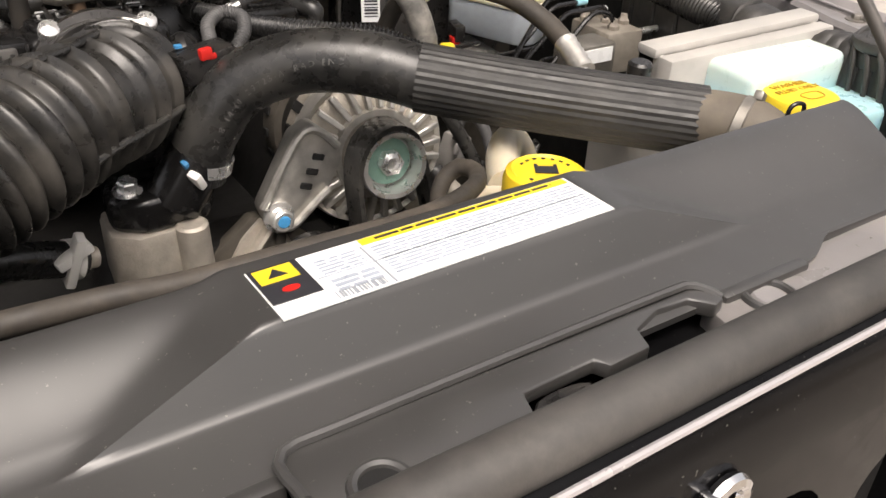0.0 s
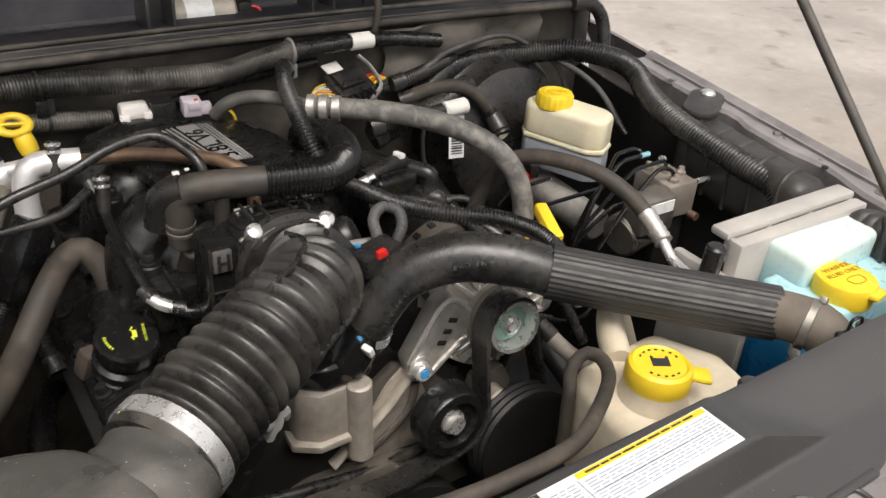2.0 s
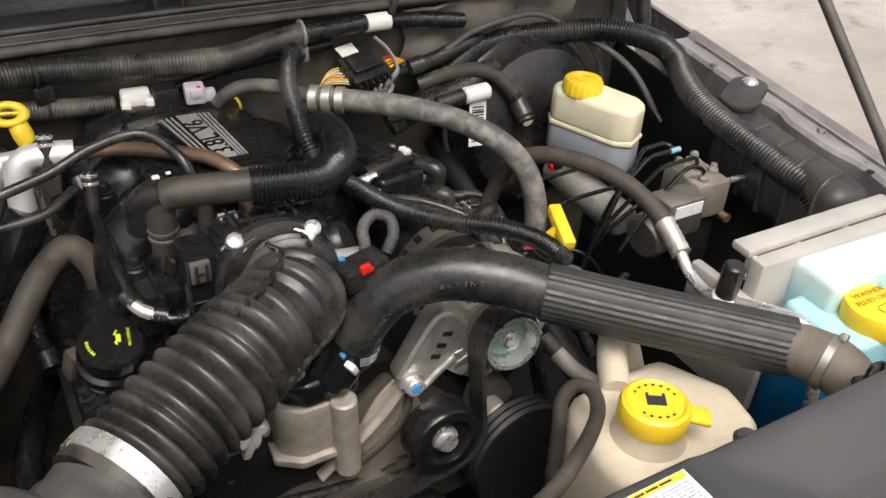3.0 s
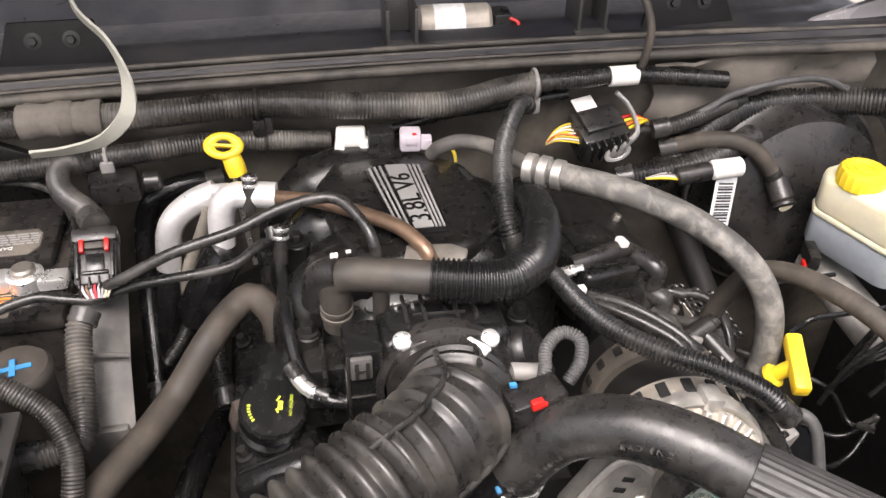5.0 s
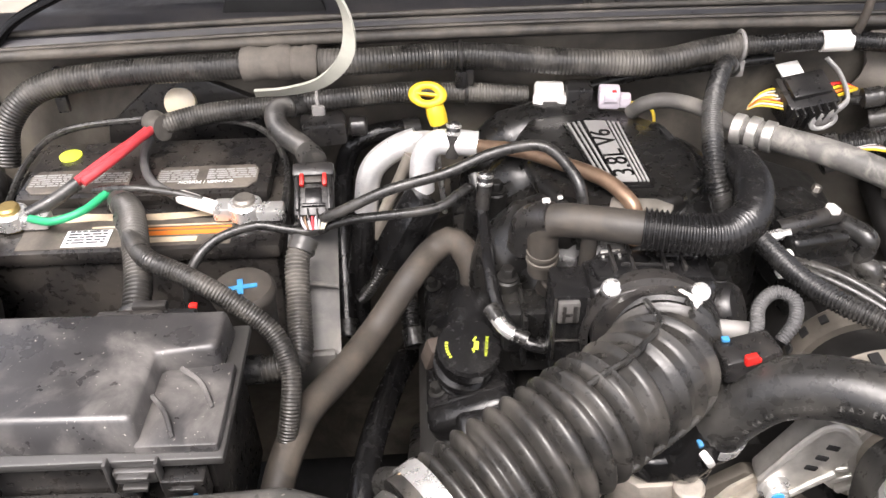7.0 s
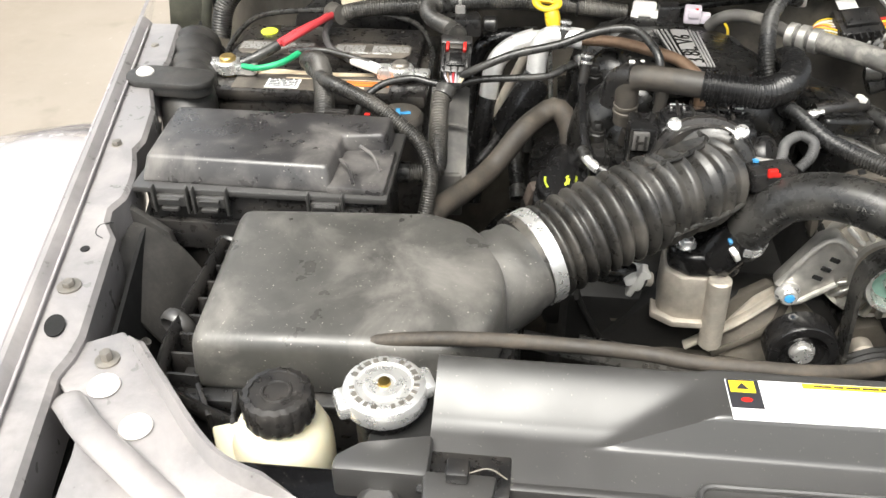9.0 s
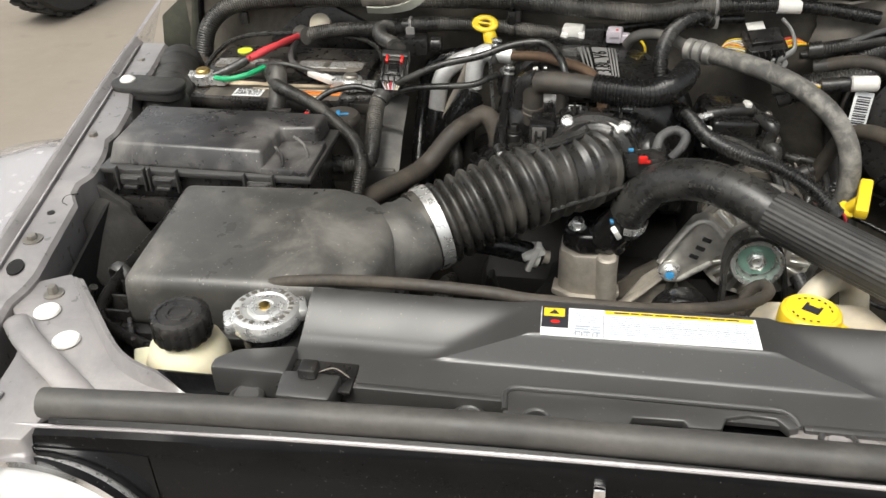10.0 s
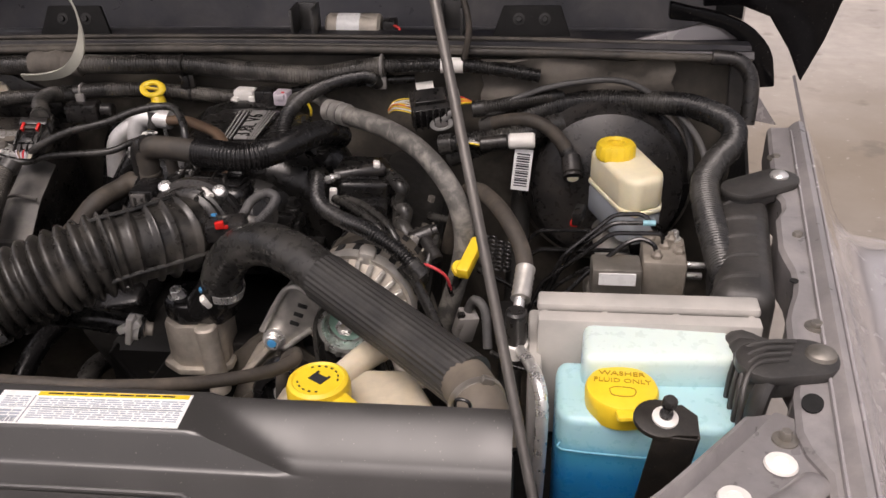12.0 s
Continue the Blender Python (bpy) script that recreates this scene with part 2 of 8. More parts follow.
def washer_mat():
    """Milky bottle, the blue fluid showing through its lower half."""
    m = mat("washer_bottle_plastic", (0.6, 0.8, 0.8), 0.32, var=0.05, sss=0.3, bump=0.05)
    nt, N = m.node_tree, m.node_tree.nodes
    b = N["Principled BSDF"]
    ge = N.new("ShaderNodeNewGeometry")
    sp = N.new("ShaderNodeSeparateXYZ")
    nt.links.new(ge.outputs["Position"], sp.inputs[0])
    rp = N.new("ShaderNodeValToRGB")
    mr = N.new("ShaderNodeMapRange")
    mr.inputs[1].default_value, mr.inputs[2].default_value = 0.93, 1.09
    nt.links.new(sp.outputs[2], mr.inputs[0])
    nt.links.new(mr.outputs[0], rp.inputs[0])
    e = rp.color_ramp.elements
    e[0].position, e[0].color = 0.0, (0.004, 0.09, 0.26, 1)
    e[1].position, e[1].color = 1.0, (0.66, 0.76, 0.71, 1)
    for p, c in ((0.42, (0.006, 0.17, 0.40, 1)), (0.56, (0.05, 0.32, 0.52, 1)), (0.64, (0.27, 0.55, 0.63, 1)), (0.78, (0.38, 0.62, 0.66, 1)), (0.88, (0.56, 0.71, 0.69, 1))):
        n = e.new(p)
        n.color = c
    nt.links.new(rp.outputs[0], b.inputs["Base Color"])
    return m


WASHER = washer_mat()


def floor_mat():
    """Worn concrete, pale with broad brown patches and dark spots, darker brown towards negative x."""
    m = mat("worn_concrete", (0.36, 0.33, 0.30), 0.75, var=0.22, scale=3.0, dust=0.35, dust_col=(0.24, 0.21, 0.18), bump=0.3, bscale=120)
    nt, N = m.node_tree, m.node_tree.nodes
    b = N["Principled BSDF"]
    src = b.inputs["Base Color"].links[0].from_socket
    tc = N.new("ShaderNodeTexCoord")
    for scale, lo, hi, amount, col in ((0.22, 0.46, 0.60, 0.85, (0.20, 0.165, 0.125)), (5.0, 0.60, 0.72, 0.5, (0.10, 0.088, 0.075)), (26.0, 0.66, 0.72, 0.6, (0.42, 0.39, 0.35))):
        n = N.new("ShaderNodeTexNoise")
        n.inputs["Scale"].default_value, n.inputs["Detail"].default_value = scale, 6
        mp = N.new("ShaderNodeMapping")
        mp.inputs["Location"].default_value = (3.1, 0.4, 0)
        nt.links.new(tc.outputs["Object"], mp.inputs["Vector"])
        nt.links.new(mp.outputs[0], n.inputs["Vector"])
        r = N.new("ShaderNodeMapRange")
        for k, v in zip((1, 2, 3, 4), (lo, hi, 0.0, amount)):
            r.inputs[k].default_value = v
        nt.links.new(n.outputs["Fac"], r.inputs[0])
        mx = N.new("ShaderNodeMix")
        mx.data_type = "RGBA"
        nt.links.new(r.outputs[0], mx.inputs["Factor"])
        nt.links.new(src, mx.inputs["A"])
        mx.inputs["B"].default_value = (*col, 1)
        src = mx.outputs["Result"]
    # dark brown mixed in towards negative x
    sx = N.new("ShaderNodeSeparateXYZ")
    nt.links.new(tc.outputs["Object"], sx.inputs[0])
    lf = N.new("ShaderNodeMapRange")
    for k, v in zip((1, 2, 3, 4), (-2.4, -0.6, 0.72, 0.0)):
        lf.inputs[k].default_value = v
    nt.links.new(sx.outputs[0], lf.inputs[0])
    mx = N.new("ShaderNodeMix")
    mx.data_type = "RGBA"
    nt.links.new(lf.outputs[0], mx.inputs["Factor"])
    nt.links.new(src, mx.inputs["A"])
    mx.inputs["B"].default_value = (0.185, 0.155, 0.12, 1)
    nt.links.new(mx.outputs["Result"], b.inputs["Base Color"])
    return m


FLOOR = floor_mat()


# ---- mesh helpers ----
def spline(pts, step):
    P = [Vector(p) for p in pts]
    if len(P) == 2:
        n = max(1, int((P[1] - P[0]).length / step))
        return [P[0].lerp(P[1], i / n) for i in range(n + 1)]
    Q = [P[0] * 2 - P[1]] + P + [P[-1] * 2 - P[-2]]
    raw = []
    for i in range(1, len(Q) - 2):
        a, b, c, d = Q[i - 1:i + 3]
        for k in range(24):
            t = k / 24
            raw.append(0.5 * (2 * b + (c - a) * t + (2 * a - 5 * b + 4 * c - d) * t * t + (3 * b - a - 3 * c + d) * t ** 3))
    raw.append(P[-1])
    s = [0.0]
    for u, v in zip(raw, raw[1:]):
        s.append(s[-1] + (v - u).length)
    n = max(2, round(s[-1] / step))
    out, j = [], 0
    for i in range(n + 1):
        w = s[-1] * i / n
        while j < len(s) - 2 and s[j + 1] < w:
            j += 1
        f = (w - s[j]) / max(1e-9, s[j + 1] - s[j])
        out.append(raw[j].lerp(raw[j + 1], min(1, f)))
    return out


def tube(pts, r, seg=14, step=0.008, rf=None, cap=True, bm=None, flat=1.0):
    """A swept tube; rf(s, length) gives the radius along it; flat squeezes it along its second axis."""
    bm = bm or bmesh.new()
    C = spline(pts, step)
    n = len(C)
    T = [(C[min(i + 1, n - 1)] - C[max(i - 1, 0)]).normalized() for i in range(n)]
    up = Vector((0, 0, 1)) if abs(T[0].z) < 0.9 else Vector((0, 1, 0))
    u = T[0].cross(up).normalized()
    total, s, rings = sum((b - a).length for a, b in zip(C, C[1:])), 0.0, []
    for i in range(n):
        if i:
            s += (C[i] - C[i - 1]).length
            u = (u - T[i] * u.dot(T[i])).normalized()
        v = T[i].cross(u)
        rr = rf(s, total) if rf else r
        rings.append([bm.verts.new(C[i] + (u * math.cos(a) + v * math.sin(a) * flat) * rr) for a in (2 * math.pi * k / seg for k in range(seg))])
    for p, q in zip(rings, rings[1:]):
        for k in range(seg):
            bm.faces.new((p[k], p[(k + 1) % seg], q[(k + 1) % seg], q[k]))
    if cap:
        bm.faces.new(rings[0][::-1])
        bm.faces.new(rings[-1])
    return bm


def corr(pts, r, pitch=0.005, depth=0.0012, seg=14, bm=None, flat=1.0):
    """Corrugated conduit."""
    pitch, depth = pitch * 0.72, depth * 0.75
    return tube(pts, r, seg, pitch / 6, lambda s, t: r + depth * max(-1.0, min(1.0, 1.7 * math.sin(s / pitch * 2 * math.pi))), bm=bm, flat=flat)


def xf(bm, m):
    bmesh.ops.transform(bm, matrix=m, verts=bm.verts)
    return bm


def box(x0, x1, y0, y1, z0, z1, bev=0.003, seg=2):
    bm = bmesh.new()
    bmesh.ops.create_cube(bm, size=1.0)
    bmesh.ops.scale(bm, vec=(x1 - x0, y1 - y0, z1 - z0), verts=bm.verts)
    bmesh.ops.translate(bm, vec=((x0 + x1) / 2, (y0 + y1) / 2, (z0 + z1) / 2), verts=bm.verts)
    if bev:
        bmesh.ops.bevel(bm, geom=list(bm.edges), offset=min(bev, 0.45 * min(x1 - x0, y1 - y0, z1 - z0)), segments=seg, affect="EDGES", profile=0.5)
    return bm


def obox(c, size, rot=(0, 0, 0), bev=0.003, seg=2):
    a, b, d = (s / 2 for s in size)
    return xf(box(-a, a, -b, b, -d, d, bev, seg), pose(*c, *rot))


def prism(poly, z0, z1, bev=0.003, m=None, seg=2):
    bm = bmesh.new()
    f = bm.faces.new([bm.verts.new((x, y, z0)) for x, y in poly])
    g = bmesh.ops.extrude_face_region(bm, geom=[f])
    bmesh.ops.translate(bm, vec=(0, 0, z1 - z0), verts=[v for v in g["geom"] if isinstance(v, bmesh.types.BMVert)])
    bmesh.ops.recalc_face_normals(bm, faces=bm.faces)
    if bev:
        bmesh.ops.bevel(bm, geom=list(bm.edges), offset=bev, segments=seg, affect="EDGES", profile=0.5, clamp_overlap=True)
    return xf(bm, m) if m else bm


def lathe(prof, m, seg=28, lobes=0, lobe=0.0, cap=True):
    """Turned profile of (radius, height); lobes make a fluted rim."""
    bm = bmesh.new()
    rings = []
    for r, z in prof:
        ring = []
        for k in range(seg):
            a = 2 * math.pi * k / seg
            q = r * (1 + (lobe * (1 if math.cos(lobes * a) > 0 else -1) if lobes else 0))
            ring.append(bm.verts.new((q * math.cos(a), q * math.sin(a), z)))
        rings.append(ring)
    for p, q in zip(rings, rings[1:]):
        for k in range(seg):
            bm.faces.new((p[k], p[(k + 1) % seg], q[(k + 1) % seg], q[k]))
    if cap:
        bm.faces.new(rings[0][::-1])
        bm.faces.new(rings[-1])
    return xf(bm, m)


def aim(p, d):
    """A pose at p whose z axis runs along d."""
    return Matrix.Translation(p) @ Vector(d).to_track_quat("Z", "Y").to_matrix().to_4x4()


def cyl(p, q, r, seg=20, bev=0.0, r2=None):
    L = (Vector(q) - Vector(p)).length
    r2 = r if r2 is None else r2
    prof = [(max(1e-4, r - bev), 0), (r, bev), (r2, L - bev), (max(1e-4, r2 - bev), L)] if bev else [(r, 0), (r2, L)]
    return lathe(prof, aim(p, Vector(q) - Vector(p)), seg)


def ring(c, d, R, r, seg=32, sides=8, flat=1.0):
    """A torus round axis d."""
    bm = bmesh.new()
    rows = []
    for i in range(seg):
        a = 2 * math.pi * i / seg
        rows.append([bm.verts.new(((R + r * math.cos(b)) * math.cos(a), (R + r * math.cos(b)) * math.sin(a), r * flat * math.sin(b))) for b in (2 * math.pi * k / sides for k in range(sides))])
    for i in range(seg):
        p, q = rows[i], rows[(i + 1) % seg]
        for k in range(sides):
            bm.faces.new((p[k], q[k], q[(k + 1) % sides], p[(k + 1) % sides]))
    return xf(bm, aim(c, d))


def sheet(fn, xs, ys, thick=0.004):
    """A closed sheet over a grid, z = fn(x, y)."""
    bm = bmesh.new()
    top = [[bm.verts.new((x, y, fn(x, y))) for y in ys] for x in xs]
    bot = [[bm.verts.new((x, y, fn(x, y) - thick)) for y in ys] for x in xs]
    nx, ny = len(xs), len(ys)
    for i in range(nx - 1):
        for j in range(ny - 1):
            bm.faces.new((top[i][j], top[i + 1][j], top[i + 1][j + 1], top[i][j + 1]))
            bm.faces.new((bot[i][j], bot[i][j + 1], bot[i + 1][j + 1], bot[i + 1][j]))
    for i in range(nx - 1):
        for j in (0, ny - 1):
            bm.faces.new((top[i][j], bot[i][j], bot[i + 1][j], top[i + 1][j]))
    for j in range(ny - 1):
        for i in (0, nx - 1):
            bm.faces.new((top[i][j], top[i][j + 1], bot[i][j + 1], bot[i][j]))
    bmesh.ops.recalc_face_normals(bm, faces=bm.faces)
    return bm


def quads(rows, thick=None):
    """A skin through rows of points, one row after another."""
    bm = bmesh.new()
    V = [[bm.verts.new(p) for p in row] for row in rows]
    for a, b in zip(V, V[1:]):
        for k in range(len(a) - 1):
            bm.faces.new((a[k], a[k + 1], b[k + 1], b[k]))
    bmesh.ops.recalc_face_normals(bm, faces=bm.faces)
    if thick:
        bmesh.ops.solidify(bm, geom=bm.faces, thickness=thick)
    return bm


def join(*bms):
    out = bms[0]
    for b in bms[1:]:
        me = bpy.data.meshes.new("tmp")
        b.to_mesh(me)
        out.from_mesh(me)
        bpy.data.meshes.remove(me)
        b.free()
    return out


def mesh_of(name, bm, material, at=(0, 0, 0), sharp=38):
    bmesh.ops.translate(bm, vec=[-c for c in at], verts=bm.verts)
    me = bpy.data.meshes.new(name)
    bm.to_mesh(me)
    bm.free()
    me.polygons.foreach_set("use_smooth", [True] * len(me.polygons))
    me.set_sharp_from_angle(angle=radians(sharp))
    me.materials.append(material)
    return me


ORIGIN = {}


def thing(name, label, category, at, group=""):
    ob = new(name)
    ob.empty_display_size = 0.02
    ob.location = at
    ORIGIN[ob] = Vector(at)
    return tagged(ob, label, category, group)


def part(name, bm, material, parent, label="", sharp=38):
    """One mesh part, given in world places, under its thing or part."""
    base = ORIGIN[parent]
    ob = new(name, mesh_of(name, bm, material, base, sharp))
    ob.parent = parent
    ORIGIN[ob] = base
    if label:
        ob["label"] = label
    return ob


def solo(name, bm, material, label, category, group="", kind="", sharp=38):
    """A thing of one mesh, its origin at its lowest middle."""
    lo = [min(v.co[k] for v in bm.verts) for k in range(3)]
    hi = [max(v.co[k] for v in bm.verts) for k in range(3)]
    at = Vector(((lo[0] + hi[0]) / 2, (lo[1] + hi[1]) / 2, lo[2]))
    ob = new(name, mesh_of(name, bm, material, at, sharp))
    ob.location = at
    ORIGIN[ob] = at
    return tagged(ob, label, category, group, kind)


def lettering(text, size, m, material, parent, name="lettering", depth=0.0004, label="", stretch=1.0):
    cu = bpy.data.curves.new("txt", "FONT")
    cu.body, cu.size, cu.extrude, cu.align_x, cu.align_y = text, size, depth, "CENTER", "CENTER"
    cu.resolution_u = 3
    tmp = bpy.data.objects.new("txt", cu)
    me = bpy.data.meshes.new_from_object(tmp)
    bm = bmesh.new()
    bm.from_mesh(me)
    bpy.data.objects.remove(tmp)
    bpy.data.meshes.remove(me)
    bmesh.ops.scale(bm, vec=(stretch, 1, 1), verts=bm.verts)
    xf(bm, m)
    return part(name, bm, material, parent, label)


def hexbolt(p, d, r=0.007, h=0.006, washer=0.011):
    bm = lathe([(washer, 0), (washer, 0.0015), (r * 1.05, 0.002)], aim(p, d), 20)
    return join(bm, lathe([(r, 0.0018), (r, h - 0.001), (r * 0.85, h)], aim(p, d), 6))

# ---- ground and surroundings ----
bm = bmesh.new()
bmesh.ops.create_grid(bm, x_segments=40, y_segments=40, size=60)
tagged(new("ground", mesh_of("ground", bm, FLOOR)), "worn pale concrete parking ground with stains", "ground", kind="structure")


def wheel(at, turn):
    """A mud-terrain wheel of another vehicle standing near by."""
    w = thing("wheel", "black off-road tyre on a dark rim, standing on the ground", "wheel", (at[0], at[1], 0))
    R, W = 0.40, 0.13
    m = Matrix.Translation((at[0], at[1], R)) @ pose(0, 0, 0, 90, 0, turn)
    prof = [(0.24, -W * 0.8), (0.30, -W), (0.37, -W * 0.95), (R - 0.01, -W * 0.72), (R - 0.012, 0), (R - 0.01, W * 0.72), (0.37, W * 0.95), (0.30, W), (0.24, W * 0.8)]
    t = lathe(prof, m, 48, cap=False)
    for k in range(36):
        a = 2 * math.pi * k / 36
        for s in (-1, 1):
            part("tread_block", xf(obox((R - 0.004, 0, s * W * 0.45), (0.02, 0.042, 0.085), (0, 0, 0), 0.003, 1), m @ pose(0, 0, 0, 0, 0, math.degrees(a) + 5 * s)), TYRE, w)
    part("tyre", t, TYRE, w)
    part("rim", lathe([(0.05, -0.02), (0.22, -0.06), (0.245, -W * 0.8), (0.235, -W * 0.8), (0.2, 0.03), (0.05, 0.03)], m, 40), STEEL_D, w)


wheel((-2.98, 4.05), 78)

# ---- the car: body round the engine bay ----
car = thing("car", "black off-road car with its hood propped open", "car", (0, 0.4, 0.0))


def rail_x(y, s=1):
    """Middle of the fender rail, to either side."""
    return 0.523 + (y - 0.205) * 0.185 if s > 0 else 0.551 + (y - 0.205) * 0.228


def fender_rows(s, prof, n=20):
    rows = []
    for y in [-0.02 + i * 0.02 for i in range(int(n * 2.5))]:
        nip = (0.018 if s > 0 else 0.006) + (0.017 if s > 0 else 0.011) * min(1.0, max(0.0, (0.19 - y) / 0.03))
        for c, w, d in (((0.352, 0.030, 0.012), (0.455, 0.018, 0.007), (0.60, 0.05, 0.010)) if s < 0 else ((0.275, 0.02, 0.006), (0.40, 0.05, 0.010), (0.55, 0.03, 0.008))):
            nip += d * max(0.0, 1 - ((y - c) / w) ** 2)
        k = max(0.0, (y - 0.72) / 0.2) ** 2
        rows.append([(s * (rail_x(y, s) + (nip if dx < 0 else 0) + dx * (1 - (0.55 * k if dx > 0.1 else 0))), y, z + 0.009 * (y - 0.2) - (0.05 * k if dx > 0.1 else 0)) for dx, z in prof])
    return [r[::-1] for r in rows] if s < 0 else rows


for s in (-1, 1):
    f = part("fender", quads(fender_rows(s, [(0.030, 1.086), (0.034, 1.088), (0.045, 1.06), (0.07, 1.0), (0.10, 0.945), (0.15, 0.915), (0.24, 0.905), (0.32, 0.895), (0.36, 0.87), (0.365, 0.80)]), 0.003), BODY, car, "pale glossy fender and wide flare")
    part("flare_edge", tube([(s * (rail_x(y, s) + dx), y, z) for y, dx, z in ((-0.02, 0.352, 0.886), (0.3, 0.352, 0.889), (0.62, 0.350, 0.890), (0.72, 0.340, 0.884), (0.80, 0.30, 0.866), (0.87, 0.22, 0.85))], 0.007, 10, 0.03), PAINT, f, "glossy black edge strip")
    part("flare_edge", tube([(s * (rail_x(y, s) + dx), y, z) for y, dx, z in ((-0.02, 0.368, 0.83), (0.3, 0.368, 0.83), (0.62, 0.365, 0.83), (0.74, 0.34, 0.82), (0.85, 0.26, 0.80), (0.9, 0.18, 0.78))], 0.016, 8, 0.03), PLASTIC, f, "black flare edge")
    r = part("rail", quads(fender_rows(s, [(-0.03, 1.04), (-0.03, 1.083), (-0.026, 1.087), (0.013, 1.087), (0.018, 1.093), (0.024, 1.0965), (0.030, 1.094), (0.033, 1.08)], 16), 0.002), RAIL, car, "dusty painted hood rail")
    # pressed lip lines, their white highlights put into the pale bead colour
    for dx, z, r_ in ((0.0145, 1.0905, 0.0013), (0.0335, 1.0900, 0.0016)):
        part("bead", tube([(s * (rail_x(y, s) + dx), y, z + 0.009 * (y - 0.2)) for y in (0.0, 0.15, 0.3, 0.45, 0.6, 0.74)], r_, 8, 0.02), BODY, r, "pressed edge bead, pale to carry its highlight")
    for y in (0.30, 0.515) if s < 0 else (0.40,):
        part("clip_nut", lathe([(0.004, 0), (0.004, 0.0008)], pose(s * (rail_x(y, s) - 0.002), y, 1.088), 16), UNDER_SHADE, r)
    for y, dx in (((0.252, 0.0), (0.468, 0.003), (0.696, 0.0)) if s < 0 else ((0.328, 0.011), (0.483, 0.006), (0.672, -0.006))):
        part("bolt", hexbolt((s * (rail_x(y, s) + dx), y, 1.0875), (0, 0, 1), 0.0050, 0.006, 0.0095), STEEL_D, r)
    for y, l in (((0.206, 0.018), (0.552, 0.013)) if s < 0 else ((0.229, 0.016),)):
        part("slot", xf(lathe([(0.0085, 0), (0.0085, 0.0012)], Matrix.Identity(4), 20), pose(s * rail_x(y, s), y, 1.0880, 0, 0, -s * 25) @ Matrix.Diagonal((0.9, l / 0.012, 1, 1))), UNDER_SHADE, r, "dark hole in the rail")
    for y in ((0.328, 0.430) if s < 0 else ()):
        part("notch", tube([(s * (rail_x(y, s) - 0.017), y - 0.012, 1.0878), (s * (rail_x(y, s) - 0.008), y - 0.006, 1.0878), (s * (rail_x(y, s) - 0.006), y + 0.006, 1.0878), (s * (rail_x(y, s) - 0.016), y + 0.012, 1.0878)], 0.0007, 6, 0.004), UNDER_SHADE, r)
    part("apron", quads([[(s * (rail_x(y, s) - 0.03), y, 1.055), (s * (rail_x(y, s) - 0.045), y, 0.95), (s * (rail_x(y, s) - 0.05), y, 0.55)] for y in (0.0, 0.3, 0.6, 0.92)], 0.004), UNDER_SHADE, car, "black inner fender apron")

# header beam over the grille
part("header", box(-0.42, 0.42, 0.060, 0.110, 1.030, 1.0745, 0.006), PAINT, car, "black header beam")
part("header_top", prism([(0.100, 0.066), (0.36, 0.068), (0.40, 0.108), (0.190, 0.1035), (0.186, 0.0975), (0.106, 0.0965)], 1.0742, 1.0858, 0.0008), HEADER_P, car, "glossy painted header top")
for x, y in ((0.136, 0.0855), (0.30, 0.088)):
    part("header_ring", ring((x, y, 1.0862), (0, 0, 1), 0.0115, 0.0022, 28, 8), PLASTIC_G, car)
    part("header_stud", lathe([(0.008, 1.0856), (0.007, 1.0870), (0.001, 1.0874)], pose(x, y, 0), 24), RAIL, car)
for s in (-1, 1):
    o = 0.0 if s < 0 else 0.012
    part("header_end", prism([(s * 0.508, 0.150 + o), (s * 0.494, 0.104 + o), (s * 0.487, 0.058), (s * 0.488, 0.014), (s * 0.435, 0.020), (s * 0.43, 0.052), (s * 0.43, 0.064), (s * 0.45, 0.11)][::-s], 1.035, 1.0755, 0.004), RAIL, car, "dusty painted end of the header")
    part("end_plate", prism([(s * 0.482, 0.066), (s * 0.474, 0.062), (s * 0.476, 0.006), (s * 0.492, 0.006), (s * 0.490, 0.034)][::-s], 1.0757, 1.0785, 0.001), RAIL, car)
    part("end_plate_bolt", lathe([(0.006, 1.079), (0.006, 1.082), (0.0005, 1.083)], pose(s * 0.482, 0.036, 0) @ Matrix.Diagonal((0.8, 0.8, 1, 1)), 18), STEEL_D, car)
# bright edge reflection of the header, put in as a thin pale tube
part("lip_highlight", tube([(-0.47, 0.034, 1.073), (-0.325, 0.039, 1.079), (-0.14, 0.041, 1.0865), (0.03, 0.041, 1.092), (0.17, 0.041, 1.0945), (0.32, 0.040, 1.0985), (0.47, 0.036, 1.098)], 0.0018, 8, 0.02), BODY, car, "thin pale strip drawn as the highlight on the header edge")
part("seal_flange", quads([[(x, y, z) for y, z in ((0.046, 1.066), (0.044 - 0.06 * x * x, 1.086 + 0.012 * x), (0.052 - 0.06 * x * x, 1.091 + 0.012 * x), (0.066 - 0.06 * x * x, 1.089 + 0.012 * x), (0.070, 1.066))] for x in [-0.42 + 0.07 * i for i in range(13)]], 0.002), PAINT, car)
part("hood_seal", tube([(-0.43, 0.047, 1.087), (-0.29, 0.053, 1.0905), (-0.1, 0.057, 1.0955), (0.0, 0.0575, 1.0965), (0.1, 0.057, 1.0985), (0.17, 0.056, 1.101), (0.3, 0.055, 1.104), (0.43, 0.053, 1.105)], 0.0115, 16, 0.01), SEAL, car, "dusty rubber bulb seal")


